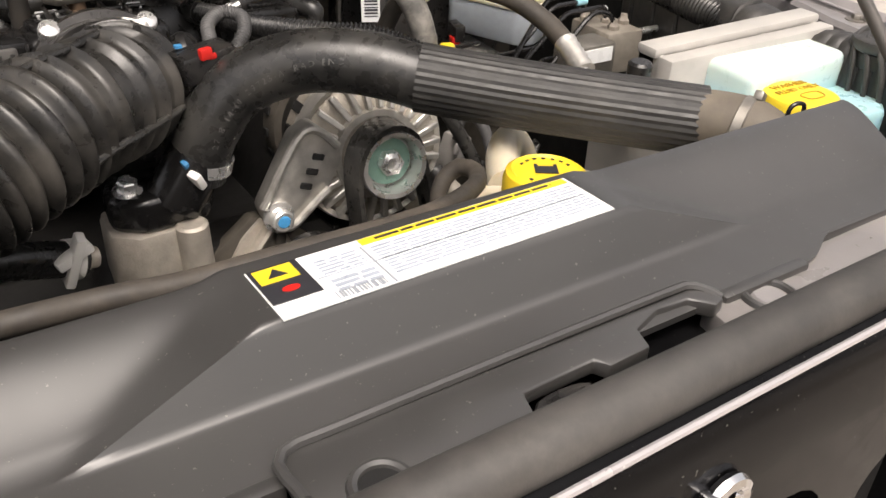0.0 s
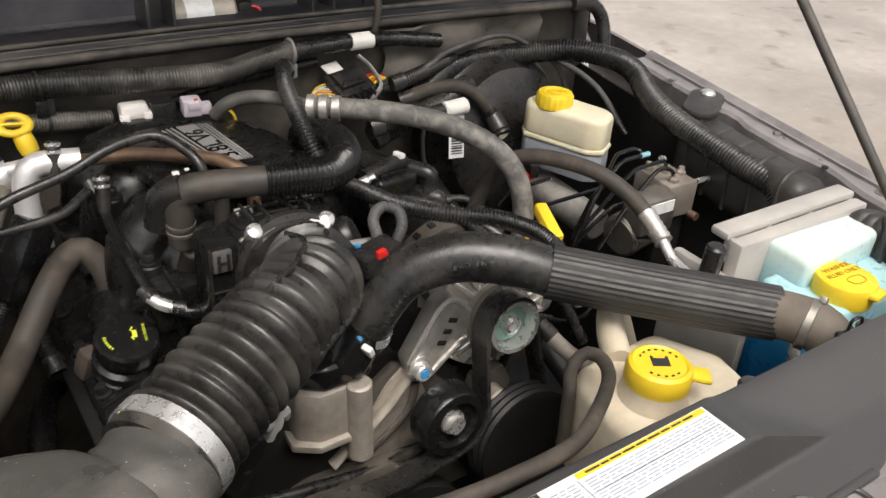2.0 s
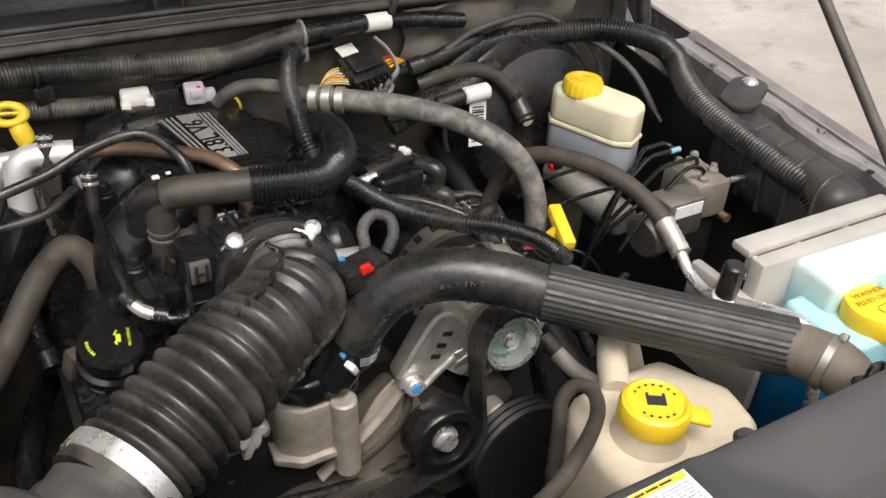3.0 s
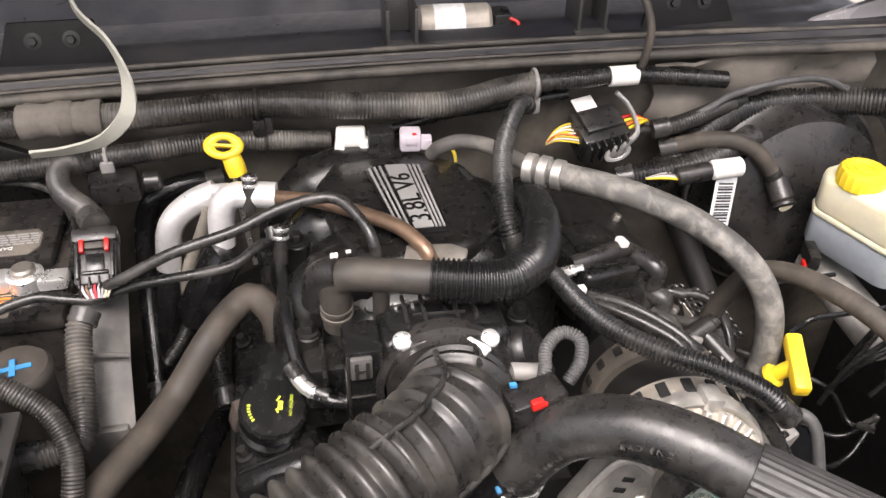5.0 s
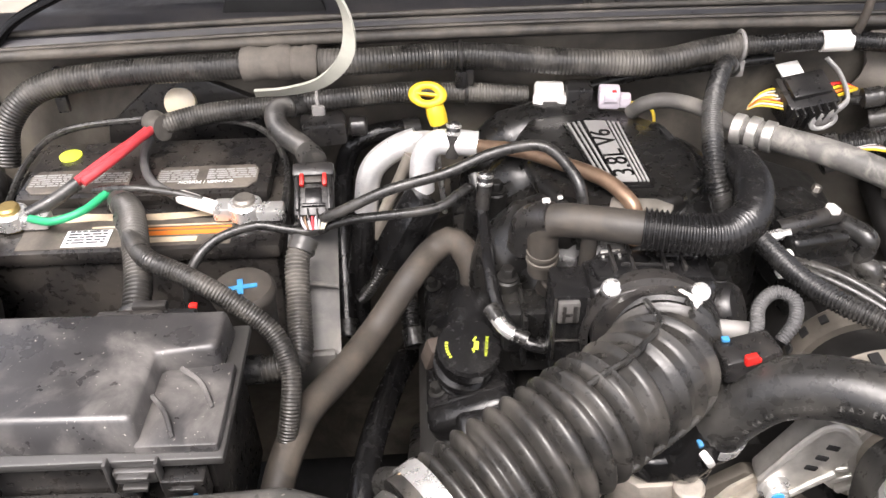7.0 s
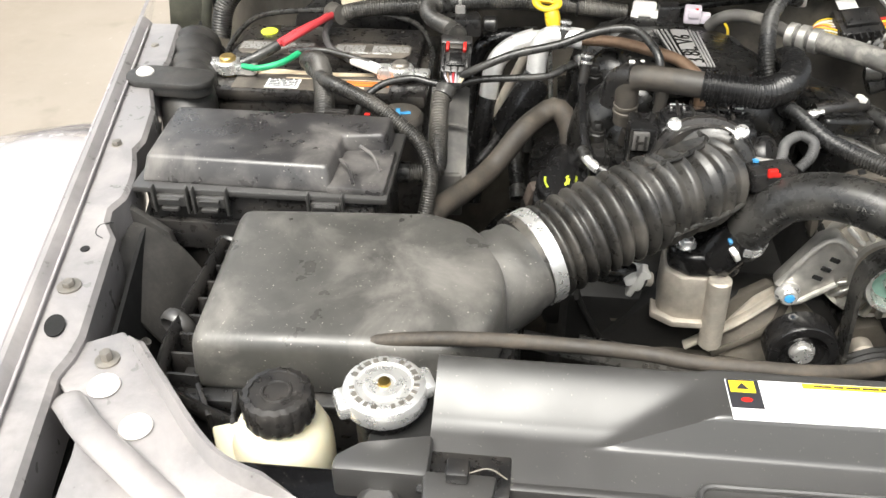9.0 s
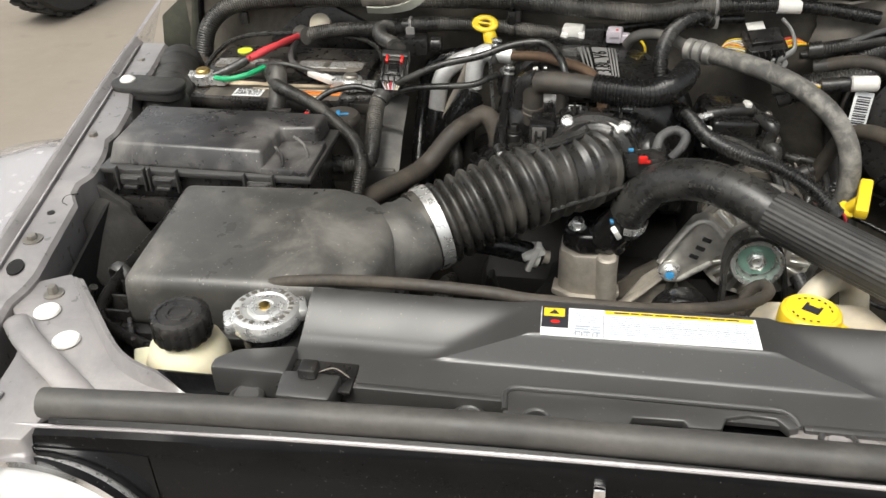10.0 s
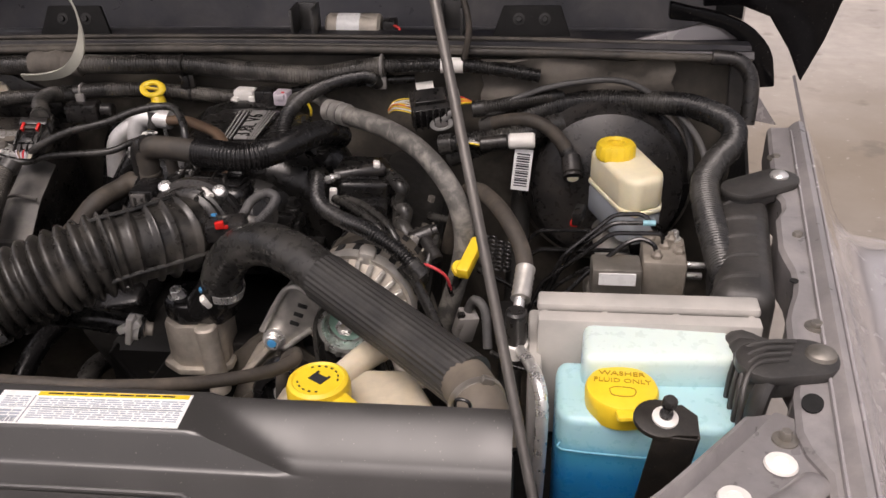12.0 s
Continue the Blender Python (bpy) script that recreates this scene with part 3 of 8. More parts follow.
def grille():
    """Upright black grille with seven rounded slots."""
    xs = [0.012 + 0.096 * k for k in range(-3, 4)]
    bm = bmesh.new()
    W, Z0, Z1, hw = 0.345, 0.55, 1.050, 0.033
    tops = {k: 1.0245 - 0.0025 * (k * k) for k in range(-3, 4)}
    # columns between slots, and arches over them
    cuts = [-W] + [c for x in xs for c in (x - hw, x + hw)] + [W]

    def yy(x):
        return 0.036 - 0.05 * x * x

    def quad(x0, x1, za0, za1, zb0, zb1, n=1):
        for i in range(n):
            a, b = x0 + (x1 - x0) * i / n, x0 + (x1 - x0) * (i + 1) / n
            f = lambda p, q, t: p + (q - p) * t
            l0, l1, u0, u1 = f(za0, zb0, i / n), f(za0, zb0, (i + 1) / n), f(za1, zb1, i / n), f(za1, zb1, (i + 1) / n)
            bm.faces.new([bm.verts.new((x, yy(x), z)) for x, z in ((a, l0), (b, l1), (b, u1), (a, u0))])

    for i in range(0, len(cuts) - 1, 2):
        quad(cuts[i], cuts[i + 1], Z0, Z1, Z0, Z1, 4)
    for k, x in zip(range(-3, 4), xs):
        n = 10
        for i in range(n):
            a0, a1 = math.pi * (1 - i / n), math.pi * (1 - (i + 1) / n)
            p, q = (x + hw * math.cos(a0), tops[k] - hw + hw * math.sin(a0)), (x + hw * math.cos(a1), tops[k] - hw + hw * math.sin(a1))
            quad(p[0], q[0], p[1], Z1, q[1], Z1)
    bmesh.ops.remove_doubles(bm, verts=bm.verts, dist=0.0004)
    bmesh.ops.recalc_face_normals(bm, faces=bm.faces)
    g = bmesh.ops.extrude_face_region(bm, geom=list(bm.faces))
    bmesh.ops.translate(bm, vec=(0, 0.02, 0), verts=[v for v in g["geom"] if isinstance(v, bmesh.types.BMVert)])
    bmesh.ops.recalc_face_normals(bm, faces=bm.faces)
    return bm


gr = part("grille", grille(), PAINT, car, "glossy black grille with rounded slots")
part("grille_back", box(-0.5, 0.5, 0.085, 0.09, 0.5, 1.03, 0.001), UNDER_SHADE, car, "dark mesh behind the grille")
def brow(x):
    """Profile of the grille shell over its slots, up to the pale highlight strip."""
    top, rise = 0.0415 - 0.02 * x * x, 1.0912 + (0.024 * x if x > 0 else 0.034 * x) - 0.004 * x * x
    y0 = 0.036 - 0.05 * x * x
    return [(x, 0.062, 1.062), (x, top + 0.004, rise - 0.004), (x, top - 0.0005, rise - 0.0015), (x, min(top - 0.002, y0 + 0.003), rise - 0.005), (x, y0 + 0.0005, rise - 0.014), (x, y0, 1.050)]


part("brow", quads([brow(-0.49 + 0.049 * i) for i in range(21)], 0.003), PAINT, car, "glossy black shell over the grille slots")
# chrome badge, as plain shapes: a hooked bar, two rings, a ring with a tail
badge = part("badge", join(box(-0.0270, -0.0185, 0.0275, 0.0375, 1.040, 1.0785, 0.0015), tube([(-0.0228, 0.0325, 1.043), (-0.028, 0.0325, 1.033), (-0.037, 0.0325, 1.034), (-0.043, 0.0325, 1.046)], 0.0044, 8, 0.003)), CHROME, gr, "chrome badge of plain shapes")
for x, z in ((-0.001, 1.048), (0.0265, 1.0505), (0.0565, 1.052)):
    part("badge", ring((x, 0.0325, z), (0, 1, 0), 0.0098, 0.0036, 28, 8), CHROME, gr)
part("badge", box(0.0435, 0.0495, 0.028, 0.037, 1.026, 1.061, 0.0015), CHROME, gr)
# headlights
def surround(s, cx, cz, r):
    """Panel between the grille and the wing, with a round opening."""
    inner, outer = [], []
    for i in range(64):
        a = 2 * math.pi * i / 64
        dx, dz = math.cos(a), math.sin(a)
        k = min(((0.552 if dx * s > 0 else 0.345) * s - cx) / dx if abs(dx) > 1e-6 else 9, ((1.062 if dz > 0 else 0.55) - cz) / dz if abs(dz) > 1e-6 else 9)
        inner.append((cx + r * dx, cz + r * dz))
        outer.append((cx + k * dx, cz + k * dz))
    y = lambda x: 0.039 - 0.05 * x * x
    return quads([[(p[0], y(p[0]), p[1]), (q[0], y(q[0]), q[1])] for p, q in zip(inner + inner[:1], outer + outer[:1])], 0.004)


for s in (-1, 1):
    c = (s * 0.436, 0.022, 0.968)
    part("headlight_surround", surround(s, c[0], c[2], 0.0875), PAINT, car, "glossy black panel round the headlight")
    hl = part("headlight", lathe([(0.0885, 0.0), (0.0900, -0.008), (0.086, -0.010), (0.0845, 0.0)], aim(c, (0, 1, 0)), 48, cap=False), CHROME, car, "round headlight with a bright rim")
    part("reflector", lathe([(0.086, 0.0), (0.080, 0.016), (0.066, 0.030), (0.040, 0.042), (0.012, 0.046)], aim(c, (0, 1, 0)), 40), REFLECT, hl, "bright silvered reflector")
    g = part("lens", lathe([(0.0865, -0.004), (0.068, -0.014), (0.035, -0.021), (0.004, -0.023)], aim(c, (0, 1, 0)), 40), LENSG, hl, "clear domed lens")
    g.visible_shadow = False

def wall(pts, z0, z1, t=0.003, lean=0.0):
    """A thin upright strip along a line of (x, y), leaning by lean at its top."""
    P = [Vector((x, y, 0)) for x, y in pts]
    P = spline(P, 0.006)
    rows = []
    for i, p in enumerate(P):
        tg = (P[min(i + 1, len(P) - 1)] - P[max(i - 1, 0)]).normalized()
        n = Vector((-tg.y, tg.x, 0))
        fall = min(1.0, i / 5, (len(P) - 1 - i) / 5)
        rows.append([p + Vector((0, 0, z0)), p + n * lean * 0.4 + Vector((0, 0, z0 + (z1 - z0) * 0.6 * fall)), p + n * lean + Vector((0, 0, z0 + (z1 - z0) * fall))])
    return quads(rows, t)


# corner brackets between header and rails, with white plugs
for s in (-1, 1):
    o = 0.0 if s < 0 else 0.015
    poly = [(s * 0.553, 0.185), (s * 0.503, 0.216), (s * 0.450, 0.163), (s * 0.400, 0.107), (s * 0.325, 0.076), (s * 0.40, 0.060), (s * 0.46, 0.092), (s * 0.515, 0.145)]
    poly = [(x, y + o) for x, y in poly]
    b = part("corner_bracket", prism(poly[::s], 1.070, 1.0795, 0.003), RAIL, car, "dusty painted corner bracket")
    inner = [(s * 0.501, 0.209), (s * 0.495, 0.203), (s * 0.455, 0.158), (s * 0.405, 0.104), (s * 0.372, 0.084), (s * 0.33, 0.073)]
    inner = [(x, y + o) for x, y in inner]
    part("bracket_flange", wall(inner, 1.078, 1.094, 0.0035, -0.004 * s), RAIL, b)
    part("bracket_edge", tube([(s * 0.522, 0.150 + o, 1.066), (s * 0.511, 0.140 + o, 1.081), (s * 0.485, 0.115 + o, 1.085), (s * 0.45, 0.090 + o, 1.085), (s * 0.418, 0.069 + o, 1.081), (s * 0.405, 0.062 + o, 1.075)], 0.011, 12, 0.006, flat=0.55), RAIL, b)
    for x, y in ((0.493, 0.157), (0.456, 0.123)):
        part("white_plug", lathe([(0.0105, 0), (0.0115, 0.001), (0.0105, 0.003), (0.005, 0.0042), (0.0045, 0.0036), (0.0005, 0.0036)], pose(s * x, y + o, 1.080), 28), WHITE, b, "round white plastic plug")
    part("bolt", hexbolt((s * 0.502, 0.183 + o, 1.0795), (0, 0, 1), 0.0045, 0.009, 0.009), STEEL_D, b)
    # solid dark box filling the gap, so that it reads as deep shade
    part("gap_shade", box(min(s * 0.46, s * 0.60), max(s * 0.46, s * 0.60), 0.02, 0.17, 0.88, 1.03, 0.01), UNDER_SHADE, b, "near-black box put in for the shade in the gap beside the bracket")

# firewall, cowl and the wiper well behind it
part("firewall", quads([[(x, 0.872 - 0.02 * abs(x), z) for z in (0.5, 0.9, 1.08, 1.15)] for x in [-0.66 + 0.105 * i for i in range(13)]], 0.004), FIREWALL, car, "dirty dark firewall")
cowl_prof = [(0.862, 1.150), (0.852, 1.156), (0.858, 1.163), (0.872, 1.161), (0.878, 1.166), (0.898, 1.166), (0.905, 1.160), (0.925, 1.158), (0.935, 1.163), (0.965, 1.160), (0.972, 1.13), (1.12, 1.12), (1.14, 1.20), (1.30, 1.22)]
part("cowl", quads([[(x, y - 0.05 * x * x, z) for y, z in cowl_prof] for x in [-0.66 + 0.079 * i for i in range(17)]], 0.004), COWL, car, "black cowl with a dusty seal ledge")
part("cowl_seal", tube([(-0.66, 0.832, 1.160), (-0.3, 0.846, 1.162), (0.0, 0.85, 1.162), (0.3, 0.846, 1.160), (0.585, 0.834, 1.156)], 0.0055, 10, 0.02), COWL_EDGE, car, "dusty rubber cowl seal")
part("cowl_seal", tube([(-0.66, 0.866, 1.168), (-0.3, 0.88, 1.170), (0.0, 0.884, 1.170), (0.3, 0.88, 1.168), (0.585, 0.868, 1.163)], 0.0032, 10, 0.02), COWL_EDGE, car)
for dy, dz, r in ((0.010, 0.004, 0.0018), (0.018, 0.001, 0.0022), (0.027, 0.005, 0.0018), (0.042, 0.004, 0.0025), (0.052, 0.001, 0.0018)):
    part("cowl_trim_line", tube([(-0.65, 0.834 + dy, 1.158 + dz), (-0.3, 0.848 + dy, 1.161 + dz), (0.0, 0.852 + dy, 1.161 + dz), (0.3, 0.848 + dy, 1.159 + dz), (0.585, 0.836 + dy, 1.155 + dz)], r, 6, 0.02), COWL_EDGE, car)
part("floor_pan", box(-0.7, 0.7, 0.0, 0.95, 0.42, 0.46, 0.0), UNDER_SHADE, car, "dark underside of the bay")
part("cabin", join(box(-0.60, 0.60, 0.95, 1.5, 0.45, 1.10, 0.03), box(-0.75, 0.75, 1.5, 2.6, 0.45, 1.10, 0.03), box(-0.70, 0.70, 1.30, 2.5, 1.1, 1.75, 0.05)), PAINT, car, "black car body behind the cowl")


def hood():
    """Open hood leaning back over the cowl, with a folded rim."""
    rows = []
    a = radians(54)
    for i in range(12):
        u = i / 11
        w = 0.70 - 0.14 * u
        row = []
        for k in range(15):
            v = -1 + 2 * k / 14
            drop = 0.0 if abs(v) < 0.93 else 0.05
            bulge = 0.03 * (1 - v * v)
            x, y, z = v * w, 1.02 - 1.08 * u * math.cos(a), 1.24 + 1.08 * u * math.sin(a)
            row.append((x, y + (bulge - drop) * math.sin(a), z + (bulge - drop) * math.cos(a)))
        rows.append(row)
    return quads(rows, 0.012)


part("hood", hood(), PAINT, car, "open black hood, its dark underside facing the bay")

# rear hood corner and black cowl end trim of the far side
for s in (-1, 1):
    part("hood_corner", prism([(s * 0.56, 1.30), (s * 0.56, 1.187), (s * 0.611, 1.189), (s * 0.655, 1.172), (s * 0.690, 1.122), (s * 0.712, 1.078), (s * 0.735, 1.14), (s * 0.749, 1.195), (s * 0.78, 1.30)][::s], -0.006, 0.006, 0.002, pose(0, 0.985, 0, 90, 0, 0)), PAINT, car, "black rear corner of the hood")
    if s > 0:
        part("cowl_end_trim", prism([(0.500, 1.214), (0.537, 1.206), (0.570, 1.199), (0.596, 1.189), (0.614, 1.178), (0.627, 1.166), (0.637, 1.153), (0.643, 1.14), (0.648, 1.118), (0.651, 1.100), (0.627, 1.098), (0.624, 1.116), (0.617, 1.134), (0.606, 1.152), (0.590, 1.168), (0.570, 1.180), (0.54, 1.188), (0.50, 1.192)][::-1], -0.014, 0.004, 0.003, pose(0, 0.893, 0, 90, 0, 0)), PAINT, car, "glossy black curved cowl end trim")
        part("cowl_side", prism([(0.40, 1.135), (0.46, 1.158), (0.56, 1.184), (0.592, 1.166), (0.610, 1.146), (0.622, 1.118), (0.60, 1.10), (0.42, 1.12)][::-1], -0.006, 0.004, 0.003, pose(0, 0.915, 0, 90, 0, 0)), BODY, car, "pale cowl side")
        part("cowl_side", prism([(0.6135, 1.112), (0.6150, 1.062), (0.655, 1.054)], -0.004, 0.004, 0.0015, pose(0, 0.868, 0, 90, 0, 0)), BODY, car)
        part("cowl_post", prism([(0.578, 1.150), (0.606, 1.138), (0.611, 1.060), (0.585, 1.050)], -0.012, 0.012, 0.004, pose(0, 0.862, 0, 90, 0, 0)), BOLSTER, car, "black rubber post at the cowl end")
        continue
    part("side_panel", prism([(-0.708, 1.098), (-0.660, 1.136), (-0.627, 1.145), (-0.640, 1.10), (-0.655, 1.0), (-0.705, 1.0), (-0.716, 1.041)], -0.005, 0.005, 0.003, pose(0, 0.866, 0, 90, 0, 0)), MOSS, car, "mossy dark inner side panel")
    part("side_flange", tube([(-0.640, 0.855, 1.142), (-0.648, 0.855, 1.10), (-0.660, 0.855, 1.05), (-0.664, 0.855, 1.0)], 0.007, 10, 0.01, flat=0.5), MOSS, car)
    part("cowl_end_trim", tube([(s * 0.50, 0.862, 1.222), (s * 0.545, 0.862, 1.208), (s * 0.60, 0.86, 1.18), (s * 0.630, 0.858, 1.14), (s * 0.638, 0.855, 1.10), (s * 0.638, 0.85, 1.05)], 0.009, 10, 0.008, flat=0.55), PAINT, car, "black curved cowl end trim")
    part("cowl_side", prism([(s * 0.604, 1.075), (s * 0.634, 1.075), (s * 0.612, 1.135), (s * 0.604, 1.13)][::s], -0.02, 0.012, 0.003, pose(0, 0.885, 0, 90, 0, 0)), BODY, car, "pale cowl side")

# ---- radiator shroud, caps and label ----
shroud = thing("radiator_shroud", "dusty black plastic radiator cover with a warning label", "radiator cover", (0.02, 0.13, 1.05))
rows = []
def soft_max(a, b, k=0.0012):
    return 0.5 * (a + b + math.sqrt((a - b) ** 2 + k * k))


for i in range(76):
    y0 = 0.094 + 0.00135 * i
    e = 0.088 + max(0.0, min(0.0130, 0.139 - y0)) * 5.6
    cols = [-0.258 + (0.268 - e) * k / 24 for k in range(24)] + [0.010 + e * k / 12 for k in range(-12, 13)] + [0.010 + e + (0.302 - e) * k / 24 for k in range(1, 25)]
    row = []
    for x in cols:
        k = min(1.0, max(0.0, (x - 0.175) / 0.035))
        y = y0 + 0.012 * (1 - i / 75) ** 2 * k * k * (3 - 2 * k)
        u = min(1.0, max(0.0, (0.178 - y) / 0.050))
        side = 1.1125 - 0.0185 * u * u * (3 - 2 * u) - 0.006 * max(0.0, 0.138 - y) / 0.042
        bump = min(1.1160, 1.1160 - (0.139 - y) * 1.88, 1.1160 - 0.335 * (abs(x - 0.010) - 0.088))
        row.append((x, y, soft_max(side, bump) - max(0.0, y - 0.180) * 2.2))
    rows.append(row)
part("cover", quads(rows, 0.004), PLASTIC_G, shroud, sharp=48)
part("front_lip", box(-0.31, -0.092, 0.091, 0.098, 1.060, 1.0893, 0.002), PLASTIC_G, shroud)
part("front_lip", box(0.114, 0.172, 0.091, 0.098, 1.060, 1.0893, 0.002), PLASTIC_G, shroud)
part("front_lip", box(0.190, 0.315, 0.104, 0.110, 1.060, 1.0895, 0.002), PLASTIC_G, shroud)
part("step", prism([(-0.315, 0.088), (-0.255, 0.088), (-0.255, 0.122), (-0.30, 0.112), (-0.315, 0.10)], 1.05, 1.100, 0.004), PLASTIC_G, shroud)
part("body", box(-0.30, 0.313, 0.112, 0.172, 0.62, 1.084, 0.004), UNDER_SHADE, shroud, "black radiator behind the cover")
# notched centre panel over the header
part("centre_panel", prism([(-0.092, 0.103), (-0.092, 0.073), (-0.062, 0.0725), (-0.006, 0.073), (-0.002, 0.086), (0.033, 0.087), (0.036, 0.081), (0.058, 0.082), (0.062, 0.0935), (0.078, 0.0985), (0.096, 0.0975), (0.103, 0.088), (0.110, 0.090), (0.112, 0.103)][::-1], 1.084, 1.0915, 0.0012), PLASTIC_G, shroud)
part("panel_rim", tube([(-0.091, 0.080, 1.092), (-0.090, 0.1015, 1.092), (-0.06, 0.104, 1.092), (0.085, 0.105, 1.092), (0.105, 0.102, 1.092), (0.111, 0.092, 1.090)], 0.0022, 8, 0.006), PLASTIC_G, shroud)
part("loop", tube([(0.001, 0.074, 1.079), (0.003, 0.082, 1.083), (0.012, 0.084, 1.084), (0.027, 0.083, 1.083), (0.031, 0.077, 1.080)], 0.0022, 8, 0.004), PLASTIC, shroud)
part("eye_boss", ring((-0.068, 0.0735, 1.0915), (0, 0, 1), 0.0095, 0.0022, 28, 8), PLASTIC_G, shroud)
part("eye_hole", lathe([(0.0075, 1.0916), (0.0075, 1.0920)], pose(-0.068, 0.0735, 0), 20), UNDER_SHADE, shroud, "dark hole in the panel")
for x, y in ((0.158, 0.186), (0.30, 0.186)):
    part("shroud_bolt", lathe([(0.0085, 0), (0.009, 0.003), (0.007, 0.006), (0.002, 0.007)], pose(x, y, 1.094), 20), PLASTIC_G, shroud)


def printed(parent, x0, x1, y, z, rows, m, rng, h=0.0011, gap=0.0025, mater=INK_F):
    """Rows of unreadable small print as short bars."""
    bm = bmesh.new()
    for i in range(rows):
        x = x0
        while x < x1:
            w = min(rng.uniform(0.003, 0.012), x1 - x)
            bm = join(bm, box(x, x + w, y - i * gap, y - i * gap + h, z, z + 0.0003, 0))
            x += w + 0.0015
    xf(bm, m)
    return part("print", bm, mater, parent)


rng = random.Random(4)
m = pose(0.0085, 0.1560, 1.1160, 0.0, 0, 1.2) @ Matrix.Diagonal((0.985, 0.90, 1, 1))
label = part("label", xf(box(-0.081, 0.081, -0.019, 0.019, 0.0, 0.0006, 0), m), PAPER, shroud, "white and yellow printed warning label")
part("label_band", xf(box(-0.032, 0.079, 0.0135, 0.0182, 0.0006, 0.001, 0), m), YELLOW, label)
part("label_block", xf(box(-0.0805, -0.060, -0.0085, 0.0185, 0.0006, 0.001, 0), m), INK, label)
part("warning_patch", xf(box(-0.079, -0.063, 0.006, 0.017, 0.001, 0.0013, 0), m), YELLOW, label)
part("warning_mark", xf(prism([(-0.075, 0.009), (-0.067, 0.009), (-0.071, 0.015)], 0.0013, 0.0016, 0), m), INK, label)
part("warning_mark", xf(lathe([(0.0026, 0.001), (0.0026, 0.0014)], pose(-0.070, -0.001, 0) @ Matrix.Diagonal((1.4, 0.8, 1, 1)), 20), m), RED, label)
printed(label, -0.055, -0.036, 0.011, 0.0006, 5, m, rng)
printed(label, -0.055, -0.036, -0.006, 0.0006, 3, m, rng, 0.002, 0.0035)
printed(label, -0.030, 0.078, 0.0095, 0.0006, 10, m, rng)
printed(label, -0.025, 0.070, 0.0150, 0.001, 1, m, rng, 0.0014, 0.002, INK)

part("print_line", xf(box(-0.0338, -0.0330, -0.0185, 0.0130, 0.0006, 0.0009, 0), m), INK_G, label)
part("print_line", xf(box(-0.0585, 0.0790, -0.0005, 0.0000, 0.0006, 0.0009, 0), m), INK_F, label)
for k, x in enumerate((-0.0575, -0.0560, -0.0550, -0.0532, -0.0520, -0.0505, -0.0494, -0.0478, -0.0465, -0.0450, -0.0440, -0.0422, -0.0410, -0.0395, -0.0385, -0.0370)):
    part("barcode_bar", xf(box(x, x + 0.0004 + 0.0003 * (k % 3), -0.0175, -0.0125, 0.0006, 0.0009, 0), m), INK_G, label)

# radiator filler cap
cap = thing("filler_cap", "bright metal radiator cap with stamped ring of writing", "radiator cap", (-0.29, 0.145, 1.08))
CAP = pose(-0.291, 0.151, 1.092) @ Matrix.Diagonal((0.82, 0.82, 0.9, 1))
part("neck", lathe([(0.026, -0.05), (0.026, -0.002), (0.031, 0.0), (0.031, 0.006)], CAP, 32), PLASTIC_S, cap)
bm = lathe([(0.033, 0.004), (0.0345, 0.006), (0.0345, 0.015), (0.033, 0.019), (0.029, 0.021), (0.0235, 0.021), (0.022, 0.0195), (0.017, 0.0195), (0.0155, 0.022), (0.009, 0.0225), (0.008, 0.021), (0.0002, 0.021)], CAP, 64)
for a in (25, 205):
    bm = join(bm, xf(obox((0.034, 0, 0.011), (0.014, 0.026, 0.013), (0, 0, 0), 0.004), CAP @ pose(0, 0, 0, 0, 0, a)))
part("cap", bm, STEEL, cap)
part("rivet", lathe([(0.0055, 0.021), (0.005, 0.0235), (0.0005, 0.024)], CAP, 20), mat("brass", (0.55, 0.38, 0.12), 0.3, metal=1.0), cap)
for k in range(22):
    if k % 6 != 5:
        part("stamp", xf(obox((0.0262, 0, 0.0213), (0.0045, 0.0032 + 0.0012 * (k % 3), 0.0006), bev=0), CAP @ pose(0, 0, 0, 0, 0, k * 360 / 22)), STEEL_D, cap)

# power steering reservoir
ps = thing("power_steering_reservoir", "cream plastic reservoir with a ribbed black cap", "reservoir", (-0.36, 0.135, 0.97))
part("bottle", lathe([(0.030, 0.95), (0.034, 0.97), (0.0355, 1.03), (0.035, 1.048), (0.030, 1.062), (0.021, 1.070), (0.021, 1.078)], pose(-0.365, 0.148, 0.006), 40), CREAM, ps)
part("mounting_tab", prism([(-0.42, 0.155), (-0.38, 0.17), (-0.37, 0.10), (-0.395, 0.105)], 1.045, 1.05, 0.002), CREAM, ps)
part("cap", lathe([(0.0228, 1.074), (0.0240, 1.077), (0.0240, 1.093), (0.0225, 1.096), (0.0185, 1.0972), (0.0178, 1.096), (0.0002, 1.096)], pose(-0.363, 0.145, 0.006), 72, 18, 0.022), PLASTIC, ps, "ribbed black plastic cap", 30)
part("cap_mark", ring((-0.363, 0.145, 1.1022), (0, 0, 1), 0.0095, 0.0014, 28, 6), PLASTIC, ps)

